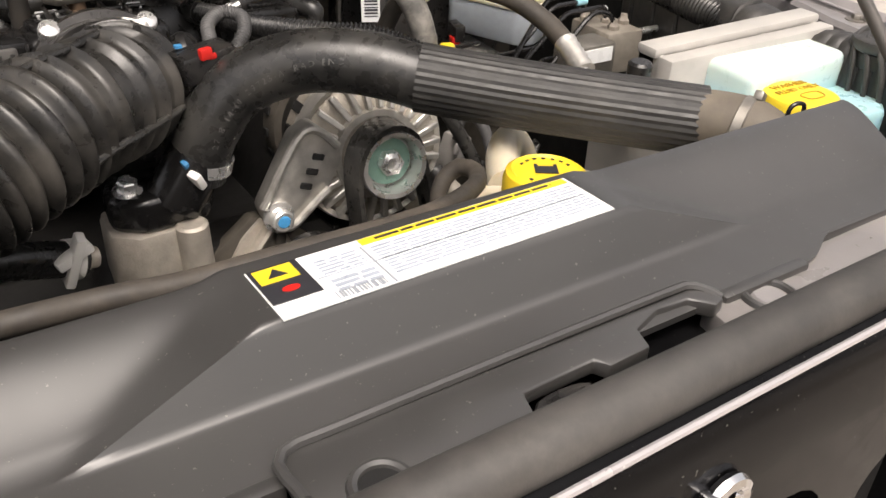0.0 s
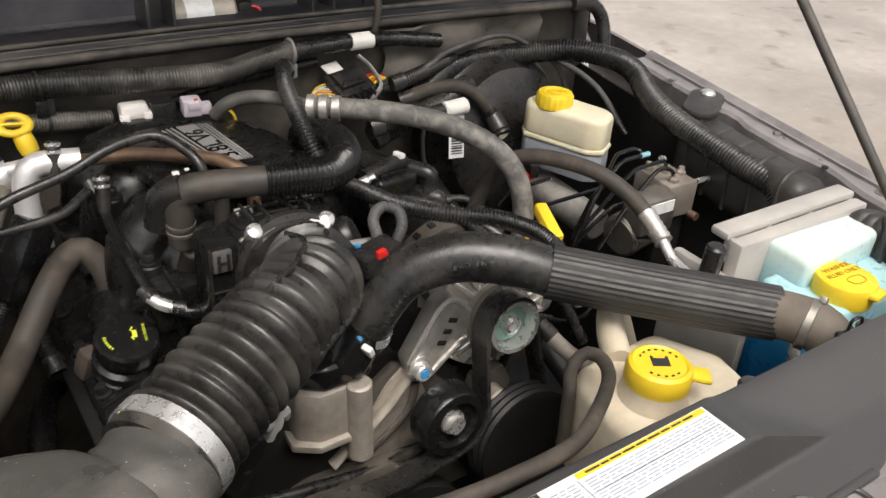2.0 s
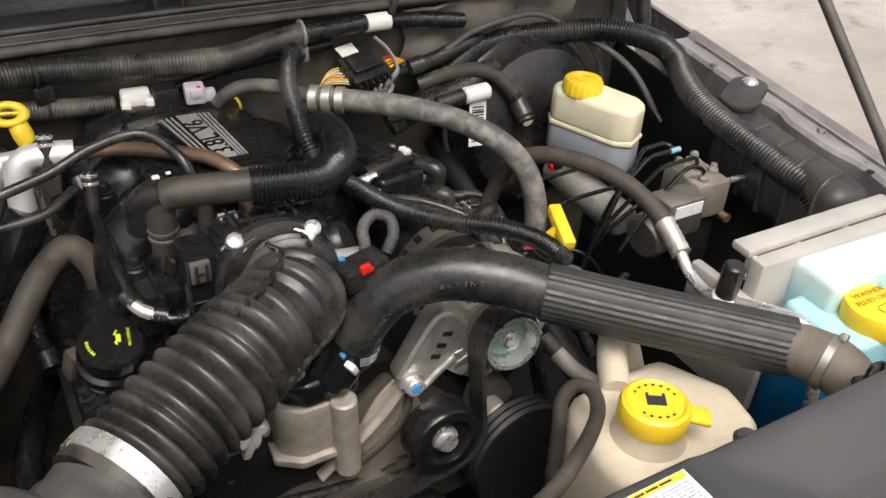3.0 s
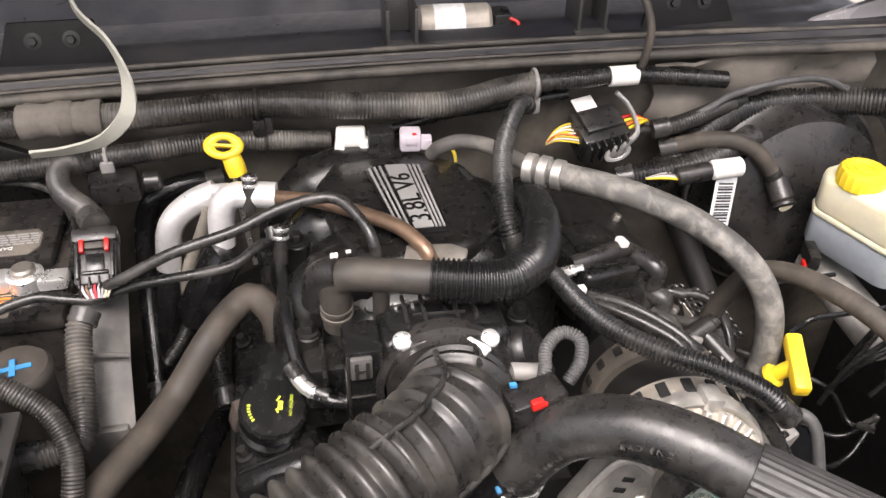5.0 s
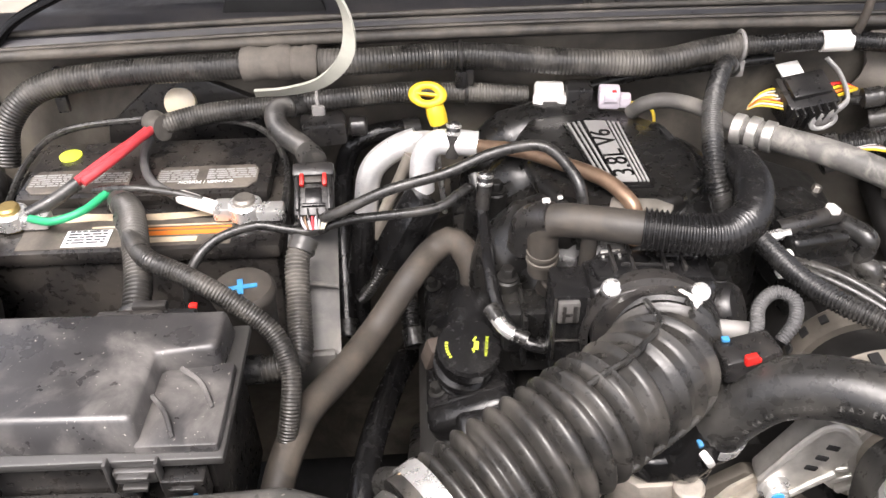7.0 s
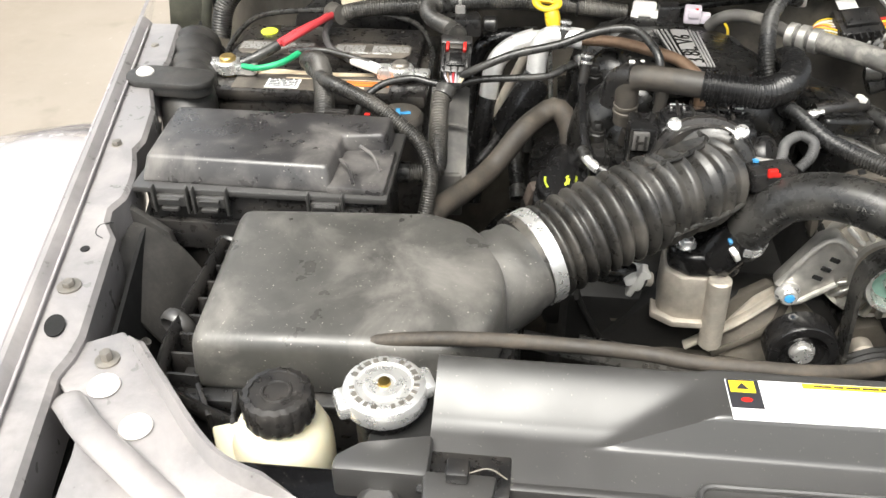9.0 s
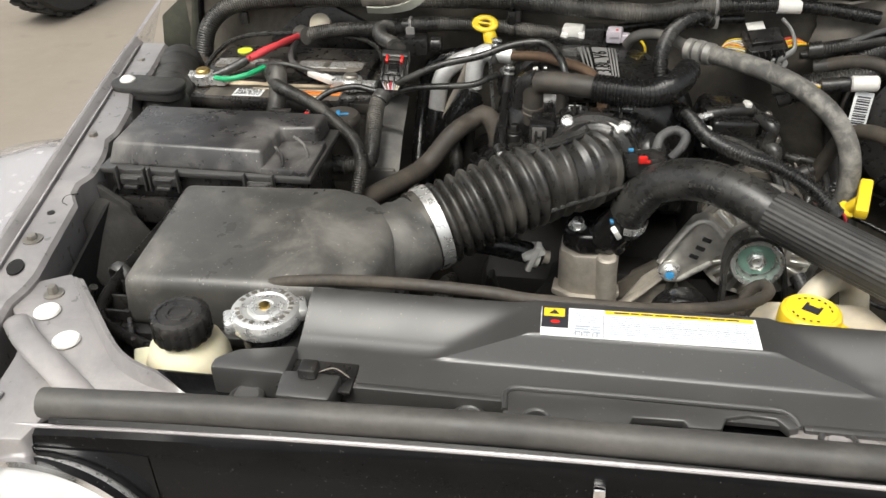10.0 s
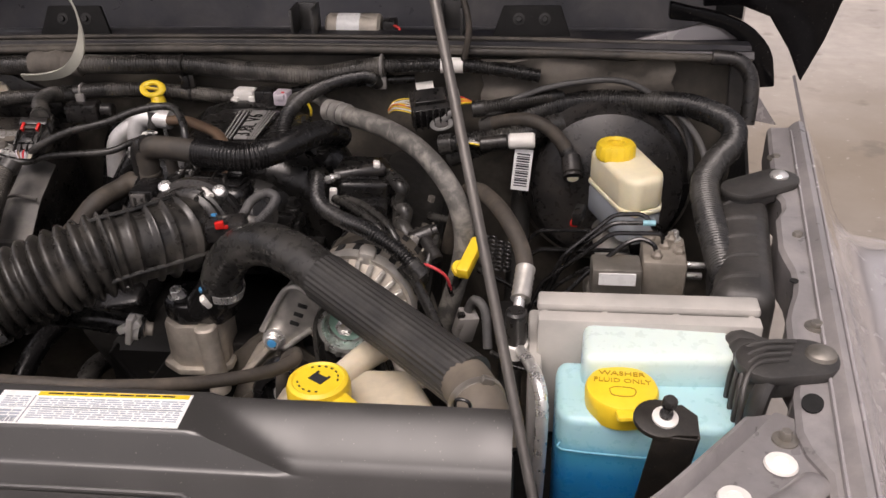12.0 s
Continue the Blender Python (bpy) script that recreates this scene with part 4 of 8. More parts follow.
# hood latch striker on the header
st = thing("hood_catch", "black plastic hood catch block on the header", "catch", (-0.237, 0.088, 1.078))
part("base", box(-0.262, -0.205, 0.083, 0.115, 1.088, 1.0915, 0.002), PLASTIC, st)
part("block", prism([(-0.256, 0.066), (-0.216, 0.066), (-0.213, 0.094), (-0.259, 0.094)], 1.077, 1.099, 0.003), PLASTIC_G, st)
part("pin", box(-0.244, -0.230, 0.084, 0.098, 1.099, 1.108, 0.002), PLASTIC, st)
part("recess", box(-0.250, -0.222, 0.0648, 0.068, 1.082, 1.091, 0.001), UNDER_SHADE, st)
part("spring", tube([(-0.23, 0.093, 1.100), (-0.218, 0.094, 1.104), (-0.207, 0.092, 1.098)], 0.0005, 6, 0.003), TAN, st)
for x in (-0.285, -0.117, 0.24):
    solo("header_bolt", lathe([(0.0135, 1.078), (0.0135, 1.081), (0.010, 1.0835), (0.009, 1.0825), (0.0003, 1.0825)], pose(x, 0.080, 0), 24), PLASTIC_G, "round dusty push fastener in the header", "fastener", "header fasteners")

# ---- air box and intake tube ----
ab = thing("air_box", "dusty black plastic air filter box", "air filter box", (-0.35, 0.28, 0.86))
lid_poly = [(-0.452, 0.198), (-0.458, 0.368), (-0.285, 0.378), (-0.250, 0.366), (-0.220, 0.336), (-0.212, 0.28), (-0.222, 0.235), (-0.25, 0.205)]


def lid():
    bm = prism(lid_poly, 1.035, 1.093, 0.0)
    for v in bm.verts:
        if v.co.z > 1.06:
            v.co.x += (-0.345 - v.co.x) * 0.04
            v.co.y += (0.285 - v.co.y) * 0.05
            v.co.z += (v.co.y - 0.28) * 0.05
    bmesh.ops.bevel(bm, geom=list(bm.edges), offset=0.012, segments=4, affect="EDGES", profile=0.5, clamp_overlap=True)
    return bm


part("lid", lid(), LID, ab, "dust-smeared lid", 50)
part("lower_box", prism([(x * 1.0 + (0.004 if x > -0.3 else -0.012), y + (-0.008 if y < 0.25 else 0.004)) for x, y in lid_poly], 0.88, 1.036, 0.004), PLASTIC, ab)
part("lid_rim", prism([(x + (0.006 if x > -0.3 else -0.012), y + (-0.010 if y < 0.25 else 0.006)) for x, y in lid_poly], 1.028, 1.038, 0.002), PLASTIC, ab)
for i in range(8):
    y = 0.20 + i * 0.022
    part("rib", box(-0.478, -0.445, y, y + 0.003, 1.0, 1.052, 0.001), PLASTIC, ab)
part("rib_rail", tube([(-0.478, 0.365, 1.05), (-0.480, 0.28, 1.05), (-0.478, 0.215, 1.05), (-0.462, 0.185, 1.048), (-0.42, 0.170, 1.040), (-0.38, 0.168, 1.03)], 0.0045, 8, 0.006, flat=2.2), PLASTIC, ab)
part("skirt", quads([[(x, y, z0), (x, y, z1)] for x, y, z0, z1 in ((-0.470, 0.262, 0.97, 1.040), (-0.482, 0.245, 0.97, 1.044), (-0.484, 0.222, 0.97, 1.046), (-0.477, 0.200, 0.97, 1.046), (-0.462, 0.184, 0.97, 1.044), (-0.440, 0.174, 0.97, 1.040), (-0.412, 0.168, 0.97, 1.034), (-0.38, 0.166, 0.97, 1.028))], 0.003), PLASTIC_G, ab, "smooth curved skirt")
part("ear", ring((-0.484, 0.262, 1.044), (0.5, 1, 0.2), 0.014, 0.0028, 24, 8, 2.2), PLASTIC_G, ab)
for i in range(4):
    part("rib", xf(box(-0.002, 0.002, -0.02, 0.016, 1.0, 1.05, 0.001), pose(-0.462 + i * 0.026, 0.188 - 0.006 * i, 0, 0, 0, 50 - i * 18)), PLASTIC, ab)
part("outlet", tube([(-0.26, 0.30, 1.043), (-0.235, 0.325, 1.050), (-0.205, 0.352, 1.058)], 0.042, 28, 0.005, lambda s, t: 0.044 if s < t * 0.85 else 0.0415), LID, ab)
part("lid_scuff", tube([(-0.300, 0.27, 1.0903), (-0.292, 0.277, 1.0906), (-0.287, 0.268, 1.0903), (-0.290, 0.255, 1.0898)], 0.0011, 5, 0.002, flat=0.3), GREYB, ab, "pale curved scuff")

tubeb = thing("intake_tube", "ribbed black rubber intake tube", "intake tube", (-0.12, 0.42, 1.03))
AX = [(-0.207, 0.355, 1.057), (-0.178, 0.374, 1.063), (-0.148, 0.391, 1.072), (-0.116, 0.408, 1.08), (-0.086, 0.428, 1.084), (-0.059, 0.447, 1.084), (-0.036, 0.473, 1.081), (-0.026, 0.513, 1.074)]


def bellow(s, t):
    r = 0.040
    if s < 0.022:
        return 0.0425
    if s < t * 0.54:
        return r - 0.0058 + 0.0094 * abs(math.sin((s - 0.022) / 0.0122 * math.pi)) ** 0.8
    if s < t * 0.93:
        k = ((s - t * 0.54) / 0.0155) % 1
        return r - 0.0030 - 0.002 * (s / t - 0.54) + 0.0062 * max(0.0, 1 - abs(k - 0.5) / 0.15) ** 0.6
    return 0.0385


part("bellows", tube(AX, 0.04, 40, 0.00165, bellow), BELLOWS, tubeb, sharp=80)
def along(pts, k0, k1, towards, r):
    """A line on a hose of radius r, on the side that faces towards."""
    C = spline(pts, 0.004)
    out = []
    for i in range(int(len(C) * k0), min(len(C) - 1, int(len(C) * k1)), 2):
        t = (C[i + 1] - C[max(0, i - 1)]).normalized()
        n = Vector(towards)
        out.append(C[i] + (n - t * n.dot(t)).normalized() * r)
    return out


part("seam", tube(along(AX, 0.86, 0.97, (0.1, -0.5, 0.8), 0.0395), 0.0022, 8, 0.006), RUBBER, tubeb)
part("seam_rib", tube(along(AX, 0.50, 0.93, (-0.45, -0.35, 0.85), 0.0405), 0.0024, 8, 0.004), RUBBER, tubeb)
part("seam_rib", tube(along(AX, 0.50, 0.93, (0.75, -0.75, -0.25), 0.0405), 0.0024, 8, 0.004), RUBBER, tubeb)
def band(p, d, r, w, t=0.0016, mater=STEEL, parent=None, label="bright steel hose clamp"):
    return part("hose_clamp", lathe([(r, -w / 2), (r + t, -w / 2), (r + t, w / 2), (r, w / 2)], aim(p, d), 40, cap=False), mater, parent, label)


d0 = Vector(AX[1]) - Vector(AX[0])
band(Vector(AX[0]) + d0 * 0.42, d0, 0.0428, 0.013, parent=tubeb)
part("clamp_screw", obox((-0.214, 0.379, 1.085), (0.014, 0.012, 0.010), (20, 10, 40), 0.002), mat("corroded_brass", (0.45, 0.33, 0.2), 0.6, metal=0.4, dust=0.4), tubeb)
d1 = Vector(AX[-1]) - Vector(AX[-2])
part("cuff", lathe([(0.0385, -0.012), (0.0415, -0.010), (0.0415, 0.006), (0.0385, 0.008)], aim(Vector(AX[-1]) - d1 * 0.25, d1), 40, cap=False), RUBBER, tubeb)

# ---- throttle body ----
tb = thing("throttle_unit", "black throttle body with two bright bolts", "throttle body", (-0.036, 0.53, 1.03))
part("housing", box(-0.083, 0.016, 0.520, 0.566, 1.02, 1.106, 0.010, 3), PLASTIC_S, tb)
part("top_plate", prism([(-0.074, 0.532), (0.008, 0.528), (0.012, 0.552), (0.002, 0.562), (-0.066, 0.564), (-0.078, 0.552)], 1.104, 1.110, 0.002), PLASTIC_S, tb)
for p, q in (((-0.070, 0.556, 1.111), (-0.044, 0.560, 1.111)), ((-0.026, 0.554, 1.111), (0.006, 0.552, 1.111)), ((-0.055, 0.545, 1.111), (-0.016, 0.542, 1.111))):
    part("seam_rib", tube([p, tuple((a + b) / 2 for a, b in zip(p, q)), q], 0.0013, 8, 0.005), PLASTIC, tb)
part("bore", lathe([(0.044, 0.0), (0.044, 0.03), (0.038, 0.034)], aim((-0.037, 0.500, 1.074), (0.05, 1, -0.1)), 40), PLASTIC, tb)
for x, y in ((-0.067, 0.519), (-0.005, 0.511)):
    part("bolt", lathe([(0.0070, -0.006), (0.0072, 0), (0.0074, 0.002), (0.0068, 0.005), (0.0045, 0.0065), (0.0003, 0.007)], aim((x, y, 1.1095), (0, -0.6, 0.8)), 20), STEEL, tb, "round bright bolt head")
part("actuator", box(-0.109, -0.081, 0.515, 0.552, 1.03, 1.107, 0.004), PLASTIC_S, tb)
part("actuator_rim", join(box(-0.108, -0.106, 0.5135, 0.516, 1.045, 1.105, 0.0006), box(-0.084, -0.082, 0.5135, 0.516, 1.045, 1.105, 0.0006), box(-0.106, -0.084, 0.5135, 0.516, 1.063, 1.0645, 0.0005)), PLASTIC, tb)
part("face_ring", lathe([(0.046, -0.004), (0.052, -0.002), (0.052, 0.006), (0.047, 0.010)], aim((-0.036, 0.512, 1.070), (0.05, 1, -0.1)), 44, cap=False), PLASTIC, tb, "dusty moulded face ring")
part("front_rib", tube([(-0.082, 0.517, 1.074), (-0.072, 0.515, 1.098), (-0.052, 0.513, 1.112), (-0.022, 0.512, 1.112), (-0.002, 0.512, 1.098), (0.008, 0.513, 1.074)], 0.0028, 10, 0.004), PLASTIC, tb)
for x in (-0.062, -0.048, -0.024, -0.010):
    part("web", box(x, x + 0.003, 0.535, 0.566, 1.104, 1.114, 0.001), PLASTIC, tb)
part("motor_cap", lathe([(0.020, 0), (0.020, 0.010), (0.017, 0.014), (0.006, 0.015)], aim((0.024, 0.535, 1.07), (0.8, -0.4, 0.5)), 28), PLASTIC, tb)
part("connector", box(-0.1055, -0.0895, 0.511, 0.516, 1.084, 1.104, 0.0015), SCUFF, tb, "scuffed grey square connector face")
part("connector_mark", join(box(-0.1025, -0.0995, 0.5102, 0.5115, 1.085, 1.101, 0.0004), box(-0.0945, -0.0915, 0.5102, 0.5115, 1.085, 1.101, 0.0004), box(-0.0995, -0.0945, 0.5102, 0.5115, 1.0915, 1.0945, 0.0004)), PLASTIC, tb)
for x, y in ((-0.060, 0.560), (-0.003, 0.557)):
    part("clip", join(box(x - 0.0075, x + 0.0075, y - 0.0012, y + 0.0012, 1.109, 1.1125, 0.0006), box(x - 0.0075, x - 0.0052, y - 0.006, y, 1.108, 1.1115, 0.0006), box(x + 0.0052, x + 0.0075, y - 0.006, y, 1.108, 1.1115, 0.0006)), STEEL, tb)
part("clamp_screw", cyl((-0.031, 0.514, 1.112), (-0.023, 0.509, 1.113), 0.0038, 6, 0.0006), mat("stained_brass", (0.40, 0.31, 0.20), 0.5, metal=0.5, dust=0.3), tb, "stained brass clamp screw")
part("screw_sleeve", cyl((-0.022, 0.508, 1.113), (-0.009, 0.495, 1.112), 0.0042, 14, 0.001), WHITE, tb, "cream screw sleeve")
part("side_port", cyl((0.01, 0.505, 1.08), (0.035, 0.50, 1.08), 0.007, 14), GREYB, tb)

# ---- intake manifold ----
man = thing("intake_manifold", "black plastic intake manifold with a ribbed engine badge", "intake manifold", (-0.04, 0.69, 0.98))


def plenum(x, y):
    u, v = (x + 0.042) / 0.105, (y - 0.70) / 0.125
    q = max(0.0, 1 - (abs(u) ** 3.2 + abs(v) ** 3.0)) ** 0.45
    return 1.0 + 0.085 * q


part("plenum", sheet(plenum, [-0.155 + 0.0115 * i for i in range(21)], [0.575 + 0.0125 * i for i in range(21)], 0.03), MANIF, man, sharp=70)
for y in (0.652, 0.735, 0.812):
    part("runner", tube([(-0.03, y + 0.004, 1.062), (-0.075, y, 1.067), (-0.108, y - 0.003, 1.060), (-0.128, y - 0.006, 1.038), (-0.134, y - 0.008, 0.99), (-0.134, y - 0.008, 0.95)], 0.034, 28, 0.005, lambda s_, t: 0.0345 - 0.004 * s_ / t + (0.002 if (s_ / 0.026) % 1 < 0.12 else 0.0)), MANIF, man, sharp=50)
    part("runner_flange", obox((-0.137, y - 0.01, 1.008), (0.074, 0.074, 0.008), (0, -12, 0), 0.003), MANIF, man)
for y in (0.655, 0.745):
    part("runner", tube([(-0.03, y + 0.004, 1.062), (0.010, y, 1.066), (0.042, y - 0.003, 1.056), (0.062, y - 0.006, 1.03), (0.068, y - 0.008, 0.98), (0.070, y - 0.008, 0.94)], 0.034, 28, 0.005, lambda s_, t: 0.0345 - 0.004 * s_ / t), MANIF, man, sharp=50)
cover_at = pose(-0.036, 0.711, 1.1035, -4, 1, 9.5)
PM = pose(-0.036, 0.711, 1.1035, -4, 1, 0) @ Matrix.Diagonal((1.07, 1.08, 1, 1))


def wedge(u0, u1, v0, v1, z0, z1, bev=0.0004, bow=0.006):
    """A strip of the tapering badge plate, with its bowed far edge."""
    def at(u, v):
        return (-0.0125 + 0.0385 * u - 0.0135 * v + 0.0100 * u * v, -0.054 + 0.110 * v + bow * v * (1 - (2 * u - 1) ** 2) - 0.003)
    us = [u0 + (u1 - u0) * k / 6 for k in range(7)]
    return xf(prism([at(u, v0) for u in us] + [at(u, v1) for u in reversed(us)], z0, z1, bev), PM)


part("badge_plate", wedge(-0.04, 1.04, -0.02, 1.02, 0.0, 0.0030, 0.0010), PLASTIC_S, man, "black badge plate")
part("badge_band", wedge(0.34, 0.74, 0.03, 0.97, 0.0030, 0.0042), GREYP, man, "pewter-grey middle band")
for u in (0.04, 0.14, 0.24, 0.79, 0.87, 0.95):
    part("badge_rib", wedge(u - 0.022, u + 0.022, 0.03, 0.97, 0.0030, 0.0044), GREYP, man)
lettering("3.8L V6", 0.0255, PM @ pose(0.0048, -0.005, 0.0042, 0, 0, 94.5), PLASTIC_S, man, "badge_lettering", 0.0008, stretch=1.06)
for x, y, z in ((-0.133, 0.601, 1.055), (0.045, 0.60, 1.05), (-0.135, 0.70, 1.075), (0.055, 0.72, 1.07), (-0.05, 0.815, 1.06)):
    part("bolt", join(cyl((x, y, z - 0.03), (x, y, z), 0.010, 18, 0.002), hexbolt((x, y, z), (0, 0, 1), 0.006, 0.010, 0.009)), DARK, man)
part("cover_panel", xf(prism([(-0.050, -0.092), (0.030, -0.090), (0.070, -0.062), (0.082, -0.01), (0.078, 0.05), (0.045, 0.092), (-0.045, 0.092), (-0.070, 0.055), (-0.072, -0.02), (-0.064, -0.07)], -0.022, -0.0005, 0.009, seg=4), cover_at), MANIF, man, sharp=50)
part("cover_slot", obox((0.028, 0.745, 1.1015), (0.006, 0.022, 0.002), (0, 0, 12), 0.0005), UNDER_SHADE, man)
part("cover_slot", obox((0.022, 0.655, 1.1035), (0.005, 0.026, 0.002), (0, 0, 40), 0.0005), UNDER_SHADE, man)
part("front_flange", box(-0.14, 0.06, 0.565, 0.60, 1.0, 1.045, 0.006), MANIF, man)
for x in (-0.125, -0.02, 0.05):
    part("flange_rib", box(x, x + 0.004, 0.552, 0.60, 1.0, 1.05, 0.001), MANIF, man)
part("vacuum_stub", cyl((-0.10, 0.60, 1.04), (-0.10, 0.575, 1.075), 0.010, 16, 0.002), RUBBER_B, man)


# ---- radiator hose ----
rh = thing("radiator_hose", "thick black radiator hose with a ribbed sleeve", "radiator hose", (0.14, 0.36, 1.02))
HOSE = [(0.0, 0.455, 1.018), (0.012, 0.448, 1.055), (0.035, 0.442, 1.082), (0.07, 0.425, 1.097), (0.108, 0.398, 1.098), (0.147, 0.368, 1.087)]
part("hose", tube(HOSE, 0.0215, 24, 0.006), RUBBER, rh)
SLEEVE = [(0.135, 0.377, 1.091), (0.185, 0.334, 1.085), (0.235, 0.289, 1.081), (0.276, 0.249, 1.079)]


def ribbed(pts, r, n, d, step):
    bm = tube(pts, r, n * 2, step)
    bm.verts.ensure_lookup_table()
    C = spline(pts, step)
    for i, c in enumerate(C):
        for k in range(n * 2):
            if k % 2:
                v = bm.verts[i * n * 2 + k]
                v.co = c + (v.co - c) * (1 - d)
    return bm


part("sleeve", ribbed(SLEEVE, 0.0235, 30, 0.026, 0.02), SLEEVE_R, rh, "lengthwise ribbed sleeve", 20)
part("stub", tube([(0.268, 0.257, 1.079), (0.279, 0.236, 1.082), (0.288, 0.214, 1.080), (0.298, 0.19, 1.06)], 0.0205, 20, 0.006), HOSE_END, rh, "dusty brown hose end")
part("end_clamp", join(lathe([(0.0208, -0.004), (0.0222, -0.003), (0.0222, 0.003), (0.0208, 0.004)], aim((0.284, 0.224, 1.081), (0.38, -0.92, -0.06)), 32, cap=False), obox((0.292, 0.222, 1.103), (0.010, 0.006, 0.006), (0, 30, 20), 0.001)), STEEL_D, rh)
band((0.004, 0.454, 1.028), (0.25, -0.12, 1), 0.0218, 0.009, 0.0012, STEEL, rh, "spring clamp with a blue mark")
part("clamp_ear", obox((-0.012, 0.437, 1.034), (0.004, 0.006, 0.006), (20, -20, 10), 0.001), BLUE, rh)
part("clamp_ear", obox((-0.007, 0.431, 1.024), (0.006, 0.010, 0.014), (10, -30, 20), 0.0015), WHITE, rh)

# ---- engine front: pump housing, alternator, pulleys, belt ----
eng = thing("engine_block", "dark dirty engine block filling the bay", "engine", (0.0, 0.6, 0.5))
part("block", box(-0.16, 0.19, 0.47, 0.86, 0.5, 0.93, 0.02), DARK, eng)
part("cylinder_head", obox((0.145, 0.66, 0.955), (0.11, 0.34, 0.11), (0, 22, 0), 0.012), DARK, eng)
part("cylinder_head", obox((-0.155, 0.69, 0.895), (0.09, 0.34, 0.10), (0, -25, 0), 0.012), DARK, eng)
vl = thing("valve_cover", "glossy black valve cover below the oil filler", "valve cover", (-0.16, 0.62, 0.92))
part("cover", obox((-0.165, 0.645, 0.945), (0.076, 0.23, 0.045), (0, -22, 0), 0.012, 3), PLASTIC_S, vl)
for k in range(4):
    part("rib", obox((-0.168, 0.55 + 0.055 * k, 0.964), (0.070, 0.006, 0.012), (0, -22, 0), 0.002), PLASTIC_S, vl)
for k in range(3):
    part("bolt", hexbolt((-0.195, 0.565 + 0.07 * k, 0.958), (-0.3, 0, 1), 0.005, 0.010, 0.008), DARK, vl)
part("step", obox((-0.150, 0.525, 0.955), (0.060, 0.030, 0.030), (25, -10, 0), 0.008, 3), PLASTIC_S, vl)
part("timing_cover", prism([(-0.12, 0.60), (-0.13, 0.86), (-0.06, 0.95), (0.10, 0.95), (0.17, 0.86), (0.15, 0.6)], -0.012, 0.03, 0.006, pose(0, 0.492, 0, 90, 0, 0)), DARK, eng, "dirty dark front cover")
part("cast_bracket", prism([(0.040, 0.968), (0.066, 0.962), (0.102, 0.925), (0.105, 0.895), (0.045, 0.885), (-0.015, 0.900), (-0.030, 0.915)], -0.006, 0.006, 0.003, pose(0, 0.466, 0, 90, 0, 0)), CAST_D, eng, "dirty cast bracket behind the idler")
for k in range(7):
    part("cover_bolt", hexbolt((-0.105 + 0.036 * k, 0.478, 0.90 + 0.02 * math.sin(k * 2.1)), (0, -1, 0.1), 0.005, 0.008, 0.008), CAST_D, eng)
part("cable_run", tube([(-0.14, 0.455, 0.88), (-0.06, 0.448, 0.872), (0.03, 0.447, 0.862), (0.12, 0.45, 0.87)], 0.006, 10, 0.01), RUBBER, eng)
for i, x in enumerate((-0.10, -0.04, 0.03, 0.09, 0.14)):
    part("cover_rib", obox((x, 0.474, 0.84), (0.006, 0.02, 0.20), (0, (i - 2) * 14, 0), 0.002), DARK, eng)
part("bracket_web", prism([(0.046, 0.966), (0.066, 0.950), (0.078, 0.916), (0.086, 0.860), (0.005, 0.868), (-0.010, 0.876), (0.012, 0.922), (0.030, 0.952)], -0.004, 0.004, 0.002, pose(0, 0.461, 0, 90, 0, 0)), ALU, eng, "dirty cast bracket web")
part("lower_casting", join(prism([(-0.13, 0.80), (-0.11, 0.855), (-0.05, 0.872), (0.03, 0.868), (0.09, 0.85), (0.13, 0.80)], -0.02, 0.02, 0.006, pose(0, 0.46, 0, 90, 0, 0)), cyl((-0.085, 0.44, 0.835), (-0.085, 0.42, 0.84), 0.014, 18, 0.003), cyl((0.055, 0.44, 0.83), (0.055, 0.415, 0.832), 0.012, 18, 0.003)), CAST_D, eng, "oily brown lower casting")
for x in (-0.10, -0.055, -0.015, 0.03, 0.075):
    part("casting_rib", obox((x, 0.437, 0.838), (0.005, 0.012, 0.05), (0, (x + 0.01) * 220, 0), 0.0015), CAST_D, eng)
part("bracket_arm", tube([(0.055, 0.452, 0.965), (0.02, 0.452, 0.925), (-0.03, 0.452, 0.885)], 0.0065, 10, 0.01, flat=0.6), ALU, eng)
part("bracket_arm", tube([(0.062, 0.455, 0.955), (0.05, 0.452, 0.915), (0.0, 0.452, 0.875)], 0.0045, 10, 0.01, flat=0.6), CAST_D, eng)

ph = thing("water_pump_housing", "sand-cast aluminium coolant housing with a black outlet", "coolant housing", (-0.03, 0.45, 0.91))
part("housing", prism([(-0.067, 0.448), (-0.050, 0.435), (-0.010, 0.435), (0.0, 0.447), (-0.001, 0.49), (-0.064, 0.49)], 0.932, 0.988, 0.006), ALU, ph)
part("flange", prism([(-0.073, 0.444), (-0.052, 0.430), (-0.008, 0.430), (0.004, 0.445), (0.002, 0.488), (-0.069, 0.488)], 0.928, 0.936, 0.002), ALU, ph)
part("boss", cyl((-0.010, 0.434, 0.905), (-0.014, 0.433, 0.992), 0.0115, 20, 0.002), ALU, ph)
part("outlet", prism([(-0.064, 0.450), (-0.044, 0.436), (0.002, 0.438), (0.014, 0.462), (-0.006, 0.492), (-0.060, 0.490)], 0.987, 1.014, 0.007, seg=3), PLASTIC_S, ph, "shiny black thermostat cover")
part("outlet_neck", tube([(-0.02, 0.452, 1.0), (-0.006, 0.452, 1.02), (0.004, 0.452, 1.035)], 0.021, 20, 0.006), PLASTIC_S, ph)
part("bolt", hexbolt((-0.048, 0.456, 1.014), (0, -0.2, 1), 0.007, 0.010, 0.010), STEEL, ph)
